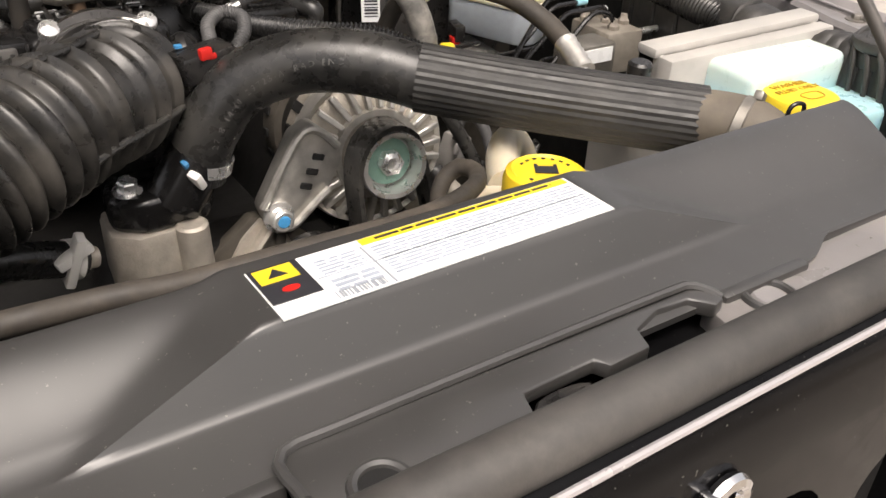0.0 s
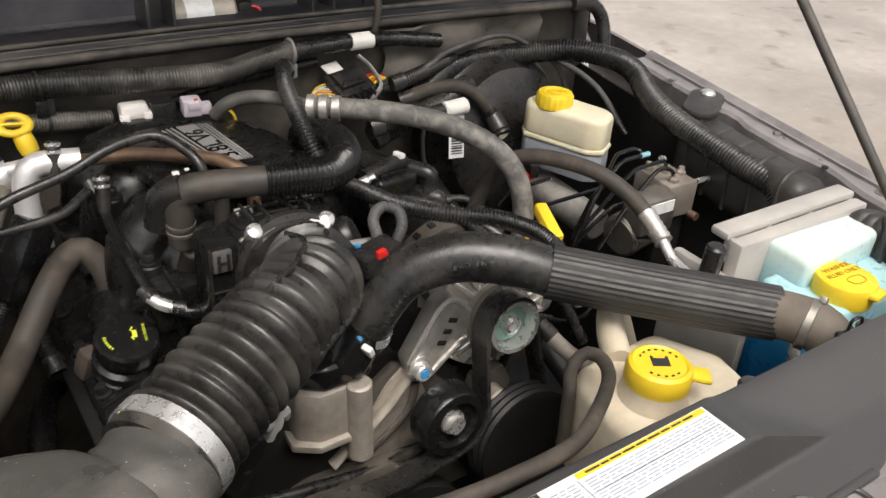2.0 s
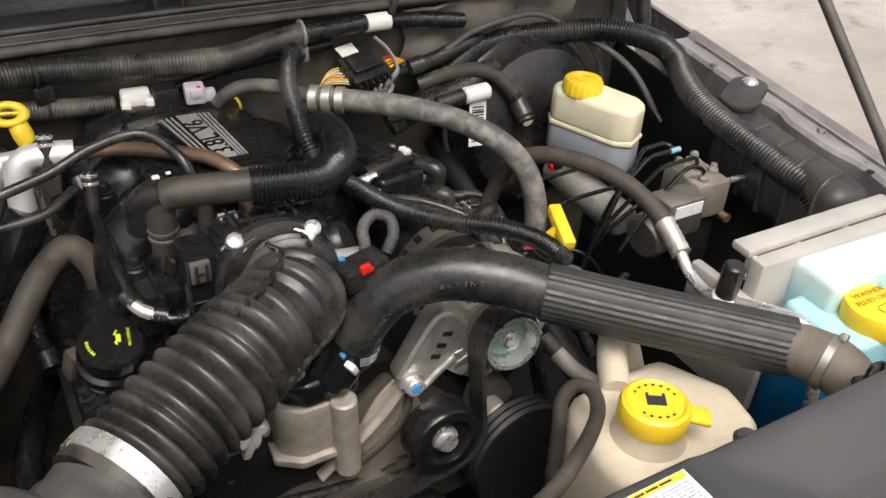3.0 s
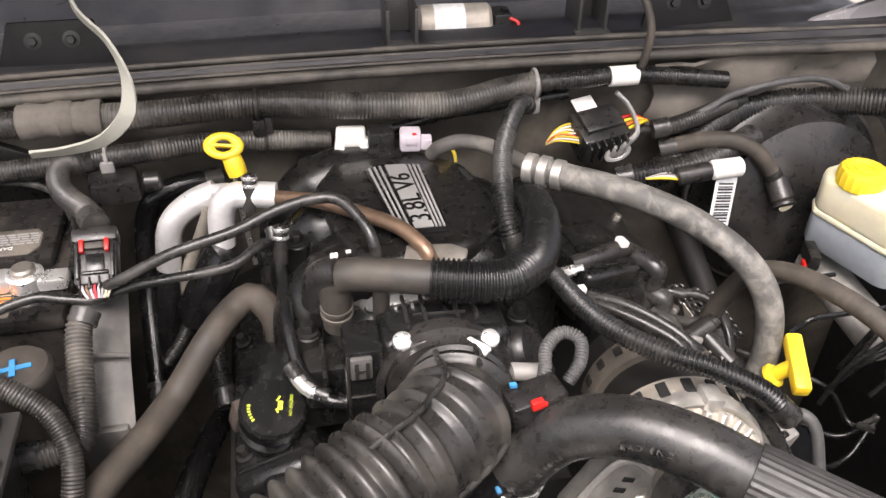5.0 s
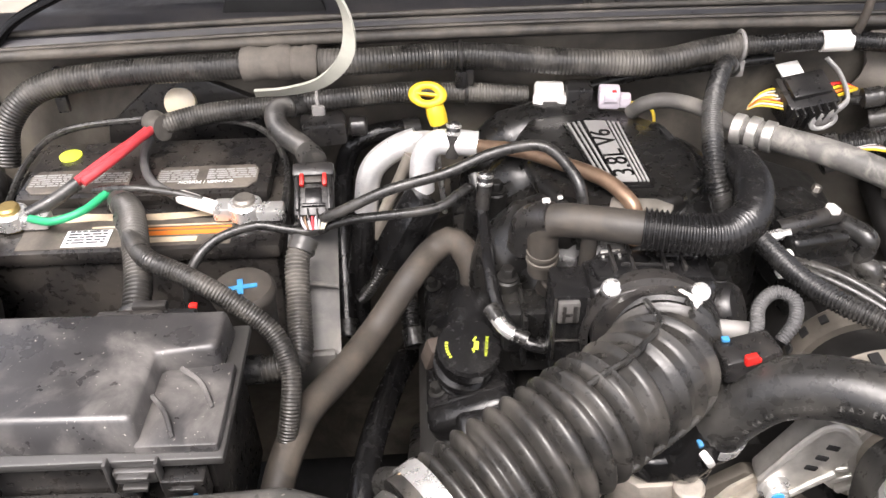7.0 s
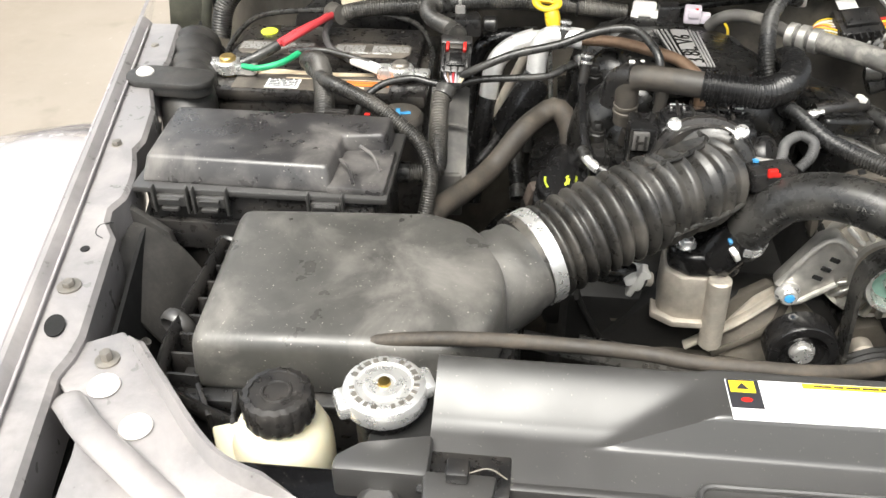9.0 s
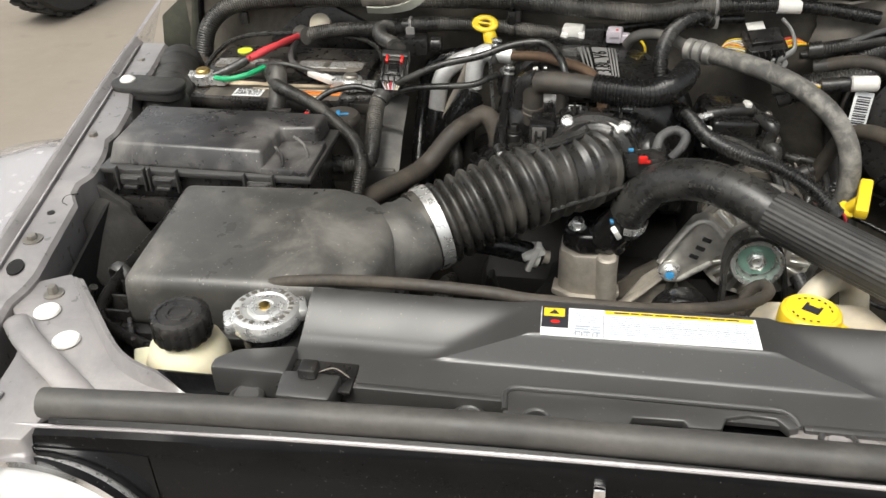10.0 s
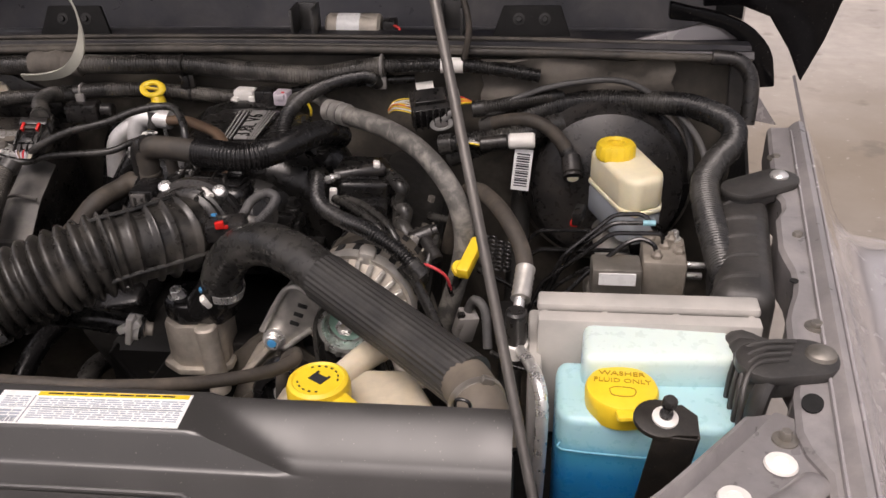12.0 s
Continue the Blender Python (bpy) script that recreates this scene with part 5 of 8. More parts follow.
part("nipple", cyl((-0.078, 0.445, 0.977), (-0.108, 0.438, 0.985), 0.0075, 16), ALU, ph)
for k in range(3):
    part("nipple_ring", ring((-0.085 - 0.006 * k, 0.4435 - 0.0014 * k, 0.9787 + 0.0015 * k), (-1, -0.2, 0.25), 0.0078, 0.0015, 18, 6), ALU, ph)
pc = thing("bypass_hose", "short black coolant hose with a white clamp", "hose", (-0.13, 0.42, 0.99))
part("hose", tube([(-0.087, 0.443, 0.979), (-0.115, 0.437, 0.990), (-0.145, 0.43, 1.0), (-0.19, 0.44, 0.995), (-0.24, 0.47, 0.96)], 0.0125, 16, 0.006), RUBBER, pc)
part("clamp", join(obox((-0.094, 0.428, 0.988), (0.007, 0.012, 0.040), (10, 18, 0), 0.002), obox((-0.094, 0.428, 0.992), (0.026, 0.01, 0.008), (0, -20, 10), 0.002)), WHITE, pc, "white plastic spring clamp")
band((-0.094, 0.441, 0.982), (-1, -0.2, 0.3), 0.013, 0.009, 0.001, WHITE, pc, "white clamp band")

alt = thing("alternator", "silver finned alternator with a grooved pulley", "alternator", (0.13, 0.5, 0.93))
AD = Vector((-0.09, -1, 0.11)).normalized()
AC = Vector((0.1425, 0.458, 1.0035))
part("drive_end", lathe([(0.030, 0.012), (0.052, 0.006), (0.062, -0.006), (0.062, -0.03), (0.058, -0.032)], aim(AC, AD), 48), ALU, alt)
part("rim_ring", lathe([(0.0575, 0.001), (0.0615, 0.003), (0.0635, -0.004), (0.0635, -0.012), (0.0600, -0.013)], aim(AC, AD), 48, cap=False), ALU_B, alt)
part("inner_ring", lathe([(0.030, 0.008), (0.031, 0.016), (0.036, 0.016), (0.037, 0.008)], aim(AC, AD), 40, cap=False), ALU_B, alt)
part("stator", lathe([(0.050, -0.03), (0.050, -0.076)], aim(AC, AD), 48), DARK, alt, "dark laminated stator ring")
part("rear_end", lathe([(0.050, -0.070), (0.0565, -0.070), (0.0585, -0.074), (0.059, -0.092), (0.051, -0.102), (0.02, -0.106)], aim(AC, AD), 48), CAST_D, alt, "dull grey slotted rear cage")
AM = aim(AC, AD)
for k in range(26):
    a = k * 360 / 26
    part("fin", xf(obox((0.047, 0, 0.0085), (0.023, 0.0050, 0.009), (0, 16, 0), 0.001, 1), AM @ pose(0, 0, 0, 0, 0, a)), ALU_B, alt)
for k in range(20):
    part("slot", xf(obox((0.0625, 0, -0.018), (0.003, 0.008, 0.016), bev=0.0005, seg=1), AM @ pose(0, 0, 0, 0, 0, k * 18)), UNDER_SHADE, alt)
    part("rear_slot", xf(obox((0.0590, 0, -0.083), (0.003, 0.007, 0.009), bev=0.0005, seg=1), AM @ pose(0, 0, 0, 0, 0, k * 18)), UNDER_SHADE, alt)
pu = part("pulley", lathe([(0.012, 0.030), (0.020, 0.032), (0.0225, 0.047), (0.0262, 0.0475), (0.0275, 0.045), (0.0275, 0.043), (0.0262, 0.041), (0.0272, 0.039), (0.0262, 0.037), (0.0272, 0.035), (0.0262, 0.033), (0.0272, 0.031), (0.0262, 0.029), (0.0275, 0.026), (0.012, 0.022)], AM, 48), STEEL, alt, "bright steel grooved pulley")
part("pulley_face", lathe([(0.0185, 0.034), (0.010, 0.033)], AM, 36), mat("pale_green_primer", (0.30, 0.50, 0.42), 0.35, metal=0.4, var=0.2), pu, "pale green pulley hollow")
part("nut", lathe([(0.010, 0.032), (0.010, 0.042), (0.006, 0.044), (0.005, 0.040), (0.0003, 0.040)], AM, 6), STEEL, pu)
part("mount_arm", prism([(0.043, 0.978), (0.049, 0.962), (0.066, 0.959), (0.098, 0.984), (0.111, 1.004), (0.109, 1.022), (0.089, 1.040), (0.074, 1.033)], -0.011, 0.011, 0.004, pose(0, 0.455, 0, 90, 0, 0)), ALU_B, alt)
part("arm_edge", tube([(0.043, 0.443, 0.982), (0.072, 0.443, 1.031), (0.088, 0.443, 1.037), (0.106, 0.443, 1.020)], 0.0032, 8, 0.006), ALU_B, alt)
part("arm_edge", tube([(0.052, 0.443, 0.962), (0.066, 0.443, 0.961), (0.080, 0.443, 0.972), (0.098, 0.443, 0.986)], 0.0032, 8, 0.006), ALU_B, alt)
for z in (0.992, 1.003, 1.014):
    part("arm_slot", obox((0.083 + (z - 1.0) * 0.5, 0.4438, z), (0.010, 0.002, 0.005), (0, 20, 0), 0.0006, 1), UNDER_SHADE, alt)
part("mount_bolt", lathe([(0.0125, 0), (0.0125, 0.003), (0.009, 0.004), (0.009, 0.011), (0.0075, 0.0125), (0.0003, 0.012)], aim((0.055, 0.445, 0.972), (0, -1, 0.05)), 12), STEEL, alt, "bolt with a blue paint dab")
part("paint_dab", lathe([(0.0052, 0.0122), (0.0045, 0.0130), (0.0004, 0.0132)], aim((0.055, 0.445, 0.972), (0, -1, 0.05)), 16), BLUE, alt)
part("upper_ear", obox((0.155, 0.47, 1.058), (0.018, 0.02, 0.022), (0, 15, 0), 0.004), ALU_B, alt)
ap = part("plug", join(obox((0.2535, 0.501, 0.958), (0.020, 0.022, 0.036), (10, 12, 25), 0.003), obox((0.252, 0.489, 0.968), (0.012, 0.004, 0.014), (10, 12, 25), 0.001)), GREYB, alt, "dusty grey wiring plug")
part("plug_latch", obox((0.250, 0.490, 0.978), (0.008, 0.006, 0.006), (10, 12, 25), 0.001), PLASTIC, ap)
part("plug_lead", tube([(0.256, 0.503, 0.974), (0.264, 0.500, 0.992), (0.276, 0.488, 0.985), (0.280, 0.470, 0.95)], 0.0052, 12, 0.005), RUBBER_G, alt)

idl = thing("idler_pulley", "black idler pulley with a bright centre bolt", "pulley", (0.072, 0.41, 0.88))
IM = aim((0.071, 0.430, 0.927), (0.02, -1, 0.05))
part("wheel", lathe([(0.012, 0.0), (0.030, 0.0), (0.0345, 0.003), (0.0345, 0.026), (0.0325, 0.029), (0.024, 0.030), (0.022, 0.024), (0.014, 0.022)], IM, 48), PLASTIC_S, idl)
part("hub_bolt", lathe([(0.0125, 0.022), (0.012, 0.025), (0.009, 0.026), (0.009, 0.031), (0.0003, 0.031)], IM, 24), STEEL, idl)

belt = thing("drive_belt", "black ribbed drive belt", "belt", (0.05, 0.42, 0.85))


def flat_belt(pts, w=0.024, t=0.004):
    bm = bmesh.new()
    C = spline(pts, 0.008)
    rows = []
    for i, c in enumerate(C):
        tg = (C[min(i + 1, len(C) - 1)] - C[max(i - 1, 0)]).normalized()
        ax = Vector((0, -1, 0.04))
        nn = tg.cross(ax).normalized()
        rows.append([bm.verts.new(c + ax * a * w / 2 + nn * b * t / 2) for a, b in ((-1, -1), (1, -1), (1, 1), (-1, 1))])
    for p, q in zip(rows, rows[1:]):
        for k in range(4):
            bm.faces.new((p[k], p[(k + 1) % 4], q[(k + 1) % 4], q[k]))
    bm.faces.new(rows[0][::-1])
    bm.faces.new(rows[-1])
    bmesh.ops.recalc_face_normals(bm, faces=bm.faces)
    return bm


part("span", flat_belt([(0.112, 0.416, 0.925), (0.110, 0.420, 0.965), (0.109, 0.424, 1.006), (0.118, 0.425, 1.029), (0.138, 0.425, 1.0385), (0.157, 0.425, 1.029), (0.166, 0.425, 1.006), (0.178, 0.423, 0.955), (0.195, 0.42, 0.89)]), RUBBER, belt)
part("span", flat_belt([(0.112, 0.414, 0.925), (0.104, 0.414, 0.898), (0.078, 0.414, 0.884), (0.0, 0.40, 0.89), (-0.1, 0.385, 0.92), (-0.2, 0.375, 0.95)]), RUBBER, belt)
comp = thing("ac_compressor", "black grooved compressor pulley low at the engine front", "compressor", (0.14, 0.4, 0.8))
part("pulley", lathe([(0.02, 0.01), (0.05, 0.012)] + [(0.058 - 0.002 * (k % 2), 0.012 - 0.004 * k) for k in range(8)] + [(0.05, -0.02)], aim((0.155, 0.40, 0.875), (0.02, -1, 0.1)), 48), DARK, comp)
part("crank_pulley", lathe([(0.02, 0.01), (0.06, 0.012)] + [(0.072 - 0.002 * (k % 2), 0.012 - 0.004 * k) for k in range(8)] + [(0.05, -0.02)], aim((0.02, 0.40, 0.80), (0.02, -1, 0.1)), 48), DARK, comp)
fan = thing("radiator_fan", "dark radiator fan behind the radiator", "fan", (-0.15, 0.25, 0.7))
part("fan_ring", ring((-0.02, 0.215, 0.84), (0, 1, 0), 0.20, 0.008, 64, 8), UNDER_SHADE, fan)
for k in range(7):
    part("blade", xf(obox((0.10, 0, 0), (0.17, 0.004, 0.05), (35, 0, 0), 0.001), pose(-0.02, 0.225, 0.84) @ pose(0, 0, 0, 0, k * 51.4, 0)), UNDER_SHADE, fan)

# ---- coolant bottle with yellow cap ----
dg = thing("coolant_bottle", "aged cream coolant bottle with a yellow cap", "coolant bottle", (0.17, 0.27, 0.95))
part("bottle", prism([(0.105, 0.235), (0.12, 0.215), (0.24, 0.225), (0.25, 0.27), (0.22, 0.325), (0.125, 0.32), (0.108, 0.29)], 0.93, 1.035, 0.012, seg=3), CREAMD, dg)
part("neck", lathe([(0.029, 1.03), (0.026, 1.04), (0.026, 1.052)], pose(0.153, 0.259, 0.003), 32), CREAMD, dg)
part("handle", tube([(0.224, 0.352, 0.99), (0.221, 0.366, 1.018), (0.206, 0.362, 1.034), (0.182, 0.338, 1.037), (0.160, 0.305, 1.034)], 0.0135, 14, 0.006, flat=0.9), CREAMD, dg)
part("cap", lathe([(0.0252, 1.046), (0.0262, 1.048), (0.0262, 1.059), (0.0246, 1.064), (0.0216, 1.066), (0.0198, 1.0645), (0.0002, 1.065)], pose(0.153, 0.259, 0.003), 48), YELLOW, dg, "yellow screw cap")
part("cap_tab", obox((0.177, 0.240, 1.060), (0.020, 0.017, 0.005), (0, 6, -40), 0.003), YELLOW, dg)
cm = pose(0.153, 0.259, 1.0682, 0, 0, -32) @ Matrix.Diagonal((0.70, 0.70, 1, 1))
part("cap_symbol", join(xf(box(-0.010, 0.010, -0.006, 0.007, 0, 0.0006, 0), cm), xf(box(-0.010, -0.007, 0.007, 0.011, 0, 0.0006, 0), cm), xf(box(0.007, 0.010, 0.007, 0.011, 0, 0.0006, 0), cm)), INK, dg, "black tank symbol")
for a in (-60, -40, -20, 0, 20, 40, 60, 140, 160, 180, 200, 220):
    part("cap_print", xf(box(-0.0016, 0.0016, 0.0225, 0.0245, 0, 0.0005, 0), cm @ pose(0, 0, 0, 0, 0, a)), INK, dg)

# ---- washer bottle ----
wb = thing("washer_bottle", "milky bottle half full of blue washer fluid", "washer bottle", (0.41, 0.26, 0.9))
part("bottle", prism([(0.345, 0.250), (0.352, 0.238), (0.47, 0.232), (0.488, 0.245), (0.492, 0.30), (0.48, 0.314), (0.35, 0.314), (0.345, 0.302)], 0.80, 1.056, 0.010, seg=3), WASHER, wb)
part("moulded_seam", tube([(0.349, 0.245, 1.026), (0.356, 0.2355, 1.026), (0.468, 0.2295, 1.026), (0.487, 0.241, 1.026)], 0.0009, 6, 0.006), WASHER, wb)
part("shoulder", prism([(0.365, 0.280), (0.487, 0.285), (0.491, 0.335), (0.368, 0.332)], 1.0, 1.084, 0.008, seg=3), WASHER, wb)
part("cap", lathe([(0.027, 1.052), (0.028, 1.058), (0.0285, 1.070), (0.027, 1.073), (0.022, 1.075), (0.0002, 1.0755)], pose(0.395, 0.259, 0), 40), YELLOW, wb, "yellow flip cap")
part("cap_lip", obox((0.399, 0.231, 1.069), (0.022, 0.014, 0.006), (0, 0, 8), 0.003), YELLOW, wb)
part("cap_lip", obox((0.389, 0.287, 1.069), (0.016, 0.008, 0.005), (0, 0, 8), 0.002), YELLOW, wb)
wm = pose(0.395, 0.259, 1.0755, 0, 0, -3)
INKY = mat("moulded_yellow_print", (0.42, 0.25, 0.01), 0.5, var=0.1, bump=0)
lettering("WASHER", 0.0072, wm @ pose(0, 0.013, 0), INKY, wb, "cap_lettering", 0.0003, stretch=1.25)
lettering("FLUID ONLY", 0.0072, wm @ pose(0, 0.004, 0), INKY, wb, "cap_lettering", 0.0003, stretch=1.1)
part("cap_symbol", join(xf(tube([(-0.010, -0.007, 0), (-0.006, -0.004, 0), (0.006, -0.004, 0), (0.010, -0.007, 0), (0.007, -0.014, 0), (-0.007, -0.014, 0), (-0.010, -0.007, 0)], 0.0005, 6, 0.002), wm)), INKY, wb)

# grey ribbed cover behind the washer bottle
gc = thing("control_module_cover", "dusty grey plastic module cover behind the washer bottle", "module cover", (0.42, 0.35, 0.95))
part("plate", prism([(0.330, 0.96), (0.512, 0.975), (0.514, 1.092), (0.330, 1.086)], -0.010, 0.006, 0.003, pose(0, 0.352, 0, 90, 0, -3)), COVER_G, gc)
part("top_rail", obox((0.422, 0.352, 1.0895), (0.186, 0.022, 0.009), (0, -2, -3), 0.003), COVER_G, gc)
part("lower_rail", obox((0.422, 0.343, 1.066), (0.182, 0.012, 0.006), (0, -2, -3), 0.002), COVER_G, gc)
for x in (0.336, 0.387, 0.446, 0.507):
    part("notch", obox((x, 0.342 - (x - 0.42) * 0.05, 1.077 + (x - 0.42) * 0.035), (0.006, 0.012, 0.022), (0, -2, -3), 0.002), COVER_G, gc)
part("side", box(0.322, 0.334, 0.30, 0.40, 0.94, 1.05, 0.004), COVER_G, gc)

# ---- battery, fuse box ----
bat = thing("battery", "black car battery with orange label and cables", "battery", (-0.46, 0.73, 0.88))
part("case", box(-0.592, -0.332, 0.652, 0.822, 0.88, 1.048, 0.006), BAT_CASE, bat)
part("lid", box(-0.596, -0.328, 0.648, 0.826, 1.046, 1.062, 0.005), BAT_CASE, bat)
part("raised_lid", box(-0.58, -0.345, 0.715, 0.815, 1.060, 1.074, 0.005), BAT_CASE, bat)
for x0, x1 in ((-0.575, -0.475), (-0.455, -0.355)):
    lb = part("label", prism([(x0 + 0.010, 0.722), (x1 - 0.010, 0.722), (x1 - 0.002, 0.731), (x1 - 0.002, 0.752), (x1 - 0.008, 0.760), (x0 + 0.008, 0.760), (x0 + 0.002, 0.752), (x0 + 0.002, 0.731)], 1.0735, 1.0755, 0.0008), DUST_LABEL, bat, "dusty black danger label with worn pale print")
    printed(lb, x0 + 0.004, x0 + 0.04, 0.751, 1.0756, 6, Matrix.Identity(4), rng, 0.002, 0.0036, GREYP)
    printed(lb, x0 + 0.05, x1 - 0.004, 0.751, 1.0756, 5, Matrix.Identity(4), rng, 0.002, 0.0036, GREYP)
    if x1 > -0.4:
        lettering("DANGER / POISON", 0.006, pose((x0 + x1) / 2, 0.732, 1.0757, 0, 0, 180), PAPER, lb, "label_lettering", 0.0002)
part("strip_label", box(-0.560, -0.372, 0.653, 0.692, 1.0615, 1.0625, 0), DUST_LABEL, bat, "black strip label with orange bands, worn and dirty")
part("strip_band", box(-0.462, -0.374, 0.668, 0.674, 1.0625, 1.0630, 0), ORANGE, bat)
part("strip_band", box(-0.462, -0.374, 0.6765, 0.679, 1.0625, 1.0630, 0), ORANGE, bat)
part("strip_band", box(-0.500, -0.374, 0.6815, 0.6835, 1.0625, 1.0630, 0), STRIP, bat, "pale worn band")
part("strip_bar", box(-0.445, -0.402, 0.657, 0.664, 1.0630, 1.0634, 0), STRIP, bat)
cp_ = part("code_patch", box(-0.520, -0.480, 0.6545, 0.678, 1.0630, 1.0634, 0), PAPER, bat)
printed(cp_, -0.517, -0.483, 0.675, 1.0635, 5, Matrix.Identity(4), rng, 0.002, 0.0040, INK)
part("acid_stain", prism([(-0.556, 0.690), (-0.500, 0.694), (-0.44, 0.691), (-0.395, 0.696), (-0.39, 0.703), (-0.46, 0.701), (-0.53, 0.706), (-0.565, 0.700)], 1.0616, 1.0626, 0), STRIP, bat, "pale crusted acid stain")
part("charge_eye", lathe([(0.011, 0), (0.011, 0.002), (0.009, 0.003)], pose(-0.548, 0.788, 1.0735), 20), YGREEN, bat, "green charge eye")
for x, col in ((-0.572, "pos"), (-0.362, "neg")):
    part("post", lathe([(0.011, 1.06), (0.010, 1.083), (0.008, 1.085)], pose(x, 0.69, 0), 20), STEEL_D if col == "neg" else mat("brass_post", (0.5, 0.36, 0.14), 0.4, metal=0.8), bat)
    part("terminal", join(lathe([(0.013, 1.064), (0.0155, 1.066), (0.0155, 1.078), (0.013, 1.08)], pose(x, 0.69, 0), 24), obox((x + 0.022, 0.688, 1.070), (0.026, 0.018, 0.012), bev=0.003), obox((x - 0.02, 0.69, 1.072), (0.016, 0.02, 0.014), bev=0.003)), STEEL, bat, "bright cable terminal")
part("lug", obox((-0.405, 0.695, 1.078), (0.04, 0.012, 0.010), (0, 8, -22), 0.003), WHITE, bat)
part("handle_cord", tube([(-0.59, 0.70, 1.06), (-0.588, 0.78, 1.074), (-0.56, 0.825, 1.083), (-0.46, 0.832, 1.088), (-0.37, 0.82, 1.083), (-0.335, 0.77, 1.07), (-0.33, 0.70, 1.06)], 0.0035, 8, 0.01), RUBBER, bat)

fb = thing("fuse_box", "dusty black plastic fuse box with clipped lid", "fuse box", (-0.45, 0.46, 0.92))


def fuse_lid():
    bm = prism([(-0.566, 0.409), (-0.384, 0.405), (-0.382, 0.470), (-0.342, 0.474), (-0.340, 0.516), (-0.570, 0.518)], 1.085, 1.110, 0.0)
    for v in bm.verts:
        if v.co.z > 1.10:
            v.co.y += 0.010 if v.co.y < 0.45 else (-0.003 if v.co.y > 0.5 else 0.002)
            v.co.x += 0.006 if v.co.x < -0.5 else -0.003
    bmesh.ops.bevel(bm, geom=list(bm.edges), offset=0.004, segments=3, affect="EDGES", profile=0.5, clamp_overlap=True)
    return bm


part("lid", fuse_lid(), FUSE, fb, "dusty stepped lid", 45)
part("lid_low", box(-0.388, -0.334, 0.405, 0.478, 1.084, 1.093, 0.003), FUSE, fb)
part("lid_rib", tube([(-0.366, 0.462, 1.104), (-0.352, 0.452, 1.100), (-0.343, 0.436, 1.093)], 0.0018, 6, 0.004), FUSE, fb)
part("lid_rib", tube([(-0.381, 0.440, 1.102), (-0.371, 0.428, 1.099), (-0.364, 0.412, 1.093)], 0.0018, 6, 0.004), FUSE, fb)
part("rim", box(-0.573, -0.331, 0.400, 0.522, 1.079, 1.086, 0.002), PLASTIC_G, fb)
part("body", box(-0.564, -0.340, 0.406, 0.514, 0.95, 1.080, 0.006), PLASTIC, fb)
for x in (-0.535, -0.497, -0.388):
    for d in (-0.017, 0.015):
        part("clip_post", box(x + d, x + d + 0.0025, 0.394, 0.401, 1.062, 1.090, 0.0008), PLASTIC_G, fb)
    part("clip", join(box(x - 0.014, x + 0.014, 0.396, 0.402, 1.068, 1.080, 0.002), box(x - 0.008, x + 0.008, 0.391, 0.397, 1.066, 1.070, 0.001), box(x - 0.010, x + 0.010, 0.392, 0.397, 1.076, 1.079, 0.001)), PLASTIC_G, fb)
part("side_plug", join(box(-0.372, -0.344, 0.392, 0.406, 1.050, 1.074, 0.002), box(-0.366, -0.350, 0.389, 0.393, 1.066, 1.070, 0.001)), PLASTIC, fb)
part("plug_mark", box(-0.353, -0.350, 0.3915, 0.393, 1.056, 1.062, 0.0003), BLUE, fb)
part("skirt", box(-0.566, -0.39, 0.396, 0.404, 1.02, 1.052, 0.002), PLASTIC, fb)
for x in (-0.46, -0.43, -0.41):
    part("skirt_tab", box(x - 0.006, x + 0.006, 0.393, 0.397, 1.046, 1.052, 0.001), PLASTIC_G, fb)
part("rear_latch", join(box(-0.438, -0.366, 0.514, 0.521, 1.090, 1.106, 0.002), box(-0.43, -0.375, 0.520, 0.527, 1.094, 1.101, 0.0015), box(-0.415, -0.39, 0.524, 0.531, 1.098, 1.106, 0.001)), PLASTIC, fb)
part("red_tab", box(-0.374, -0.368, 0.524, 0.529, 1.100, 1.104, 0.001), RED, fb)

# ---- brake parts ----
bb = thing("brake_booster", "large round black brake booster", "brake booster", (0.43, 0.82, 0.9))
BM_ = aim((0.425, 0.84, 0.985), (0.0, -1, 0.15))
part("shell", lathe([(0.115, -0.03), (0.118, 0.0), (0.116, 0.02), (0.105, 0.03), (0.10, 0.055), (0.06, 0.075), (0.03, 0.08)], BM_, 56), PLASTIC, bb)
part("rim", ring(BM_ @ Vector((0, 0, 0.012)), (0.0, -1, 0.15), 0.118, 0.004, 56, 8), STEEL_D, bb)
part("check_valve", join(cyl((0.373, 0.768, 1.046), (0.3755, 0.748, 1.029), 0.0125, 20, 0.002), lathe([(0.0105, 0.0), (0.0125, 0.002), (0.0125, 0.005), (0.0085, 0.006)], aim((0.3755, 0.748, 1.029), (0.06, -0.75, -0.62)), 20)), PLASTIC, bb, "black check valve")
part("valve_plug", lathe([(0.0078, 0.0), (0.0078, 0.0068), (0.0003, 0.0072)], aim((0.3755, 0.748, 1.029), (0.06, -0.75, -0.2)), 20), CREAM, bb, "pale round port plug")
br = thing("brake_fluid_reservoir", "cream brake fluid reservoir with a yellow cap", "brake reservoir", (0.43, 0.69, 0.98))
RP = [(0.4385 + (x - 0.4385) * 0.9, 0.69 + (y - 0.69) * 0.92) for x, y in [(0.402, 0.745), (0.390, 0.725), (0.425, 0.635), (0.445, 0.622), (0.478, 0.64), (0.482, 0.66), (0.455, 0.745), (0.44, 0.755)]]
part("upper", prism(RP, 1.032, 1.076, 0.015, seg=5), CREAM, br, sharp=60)
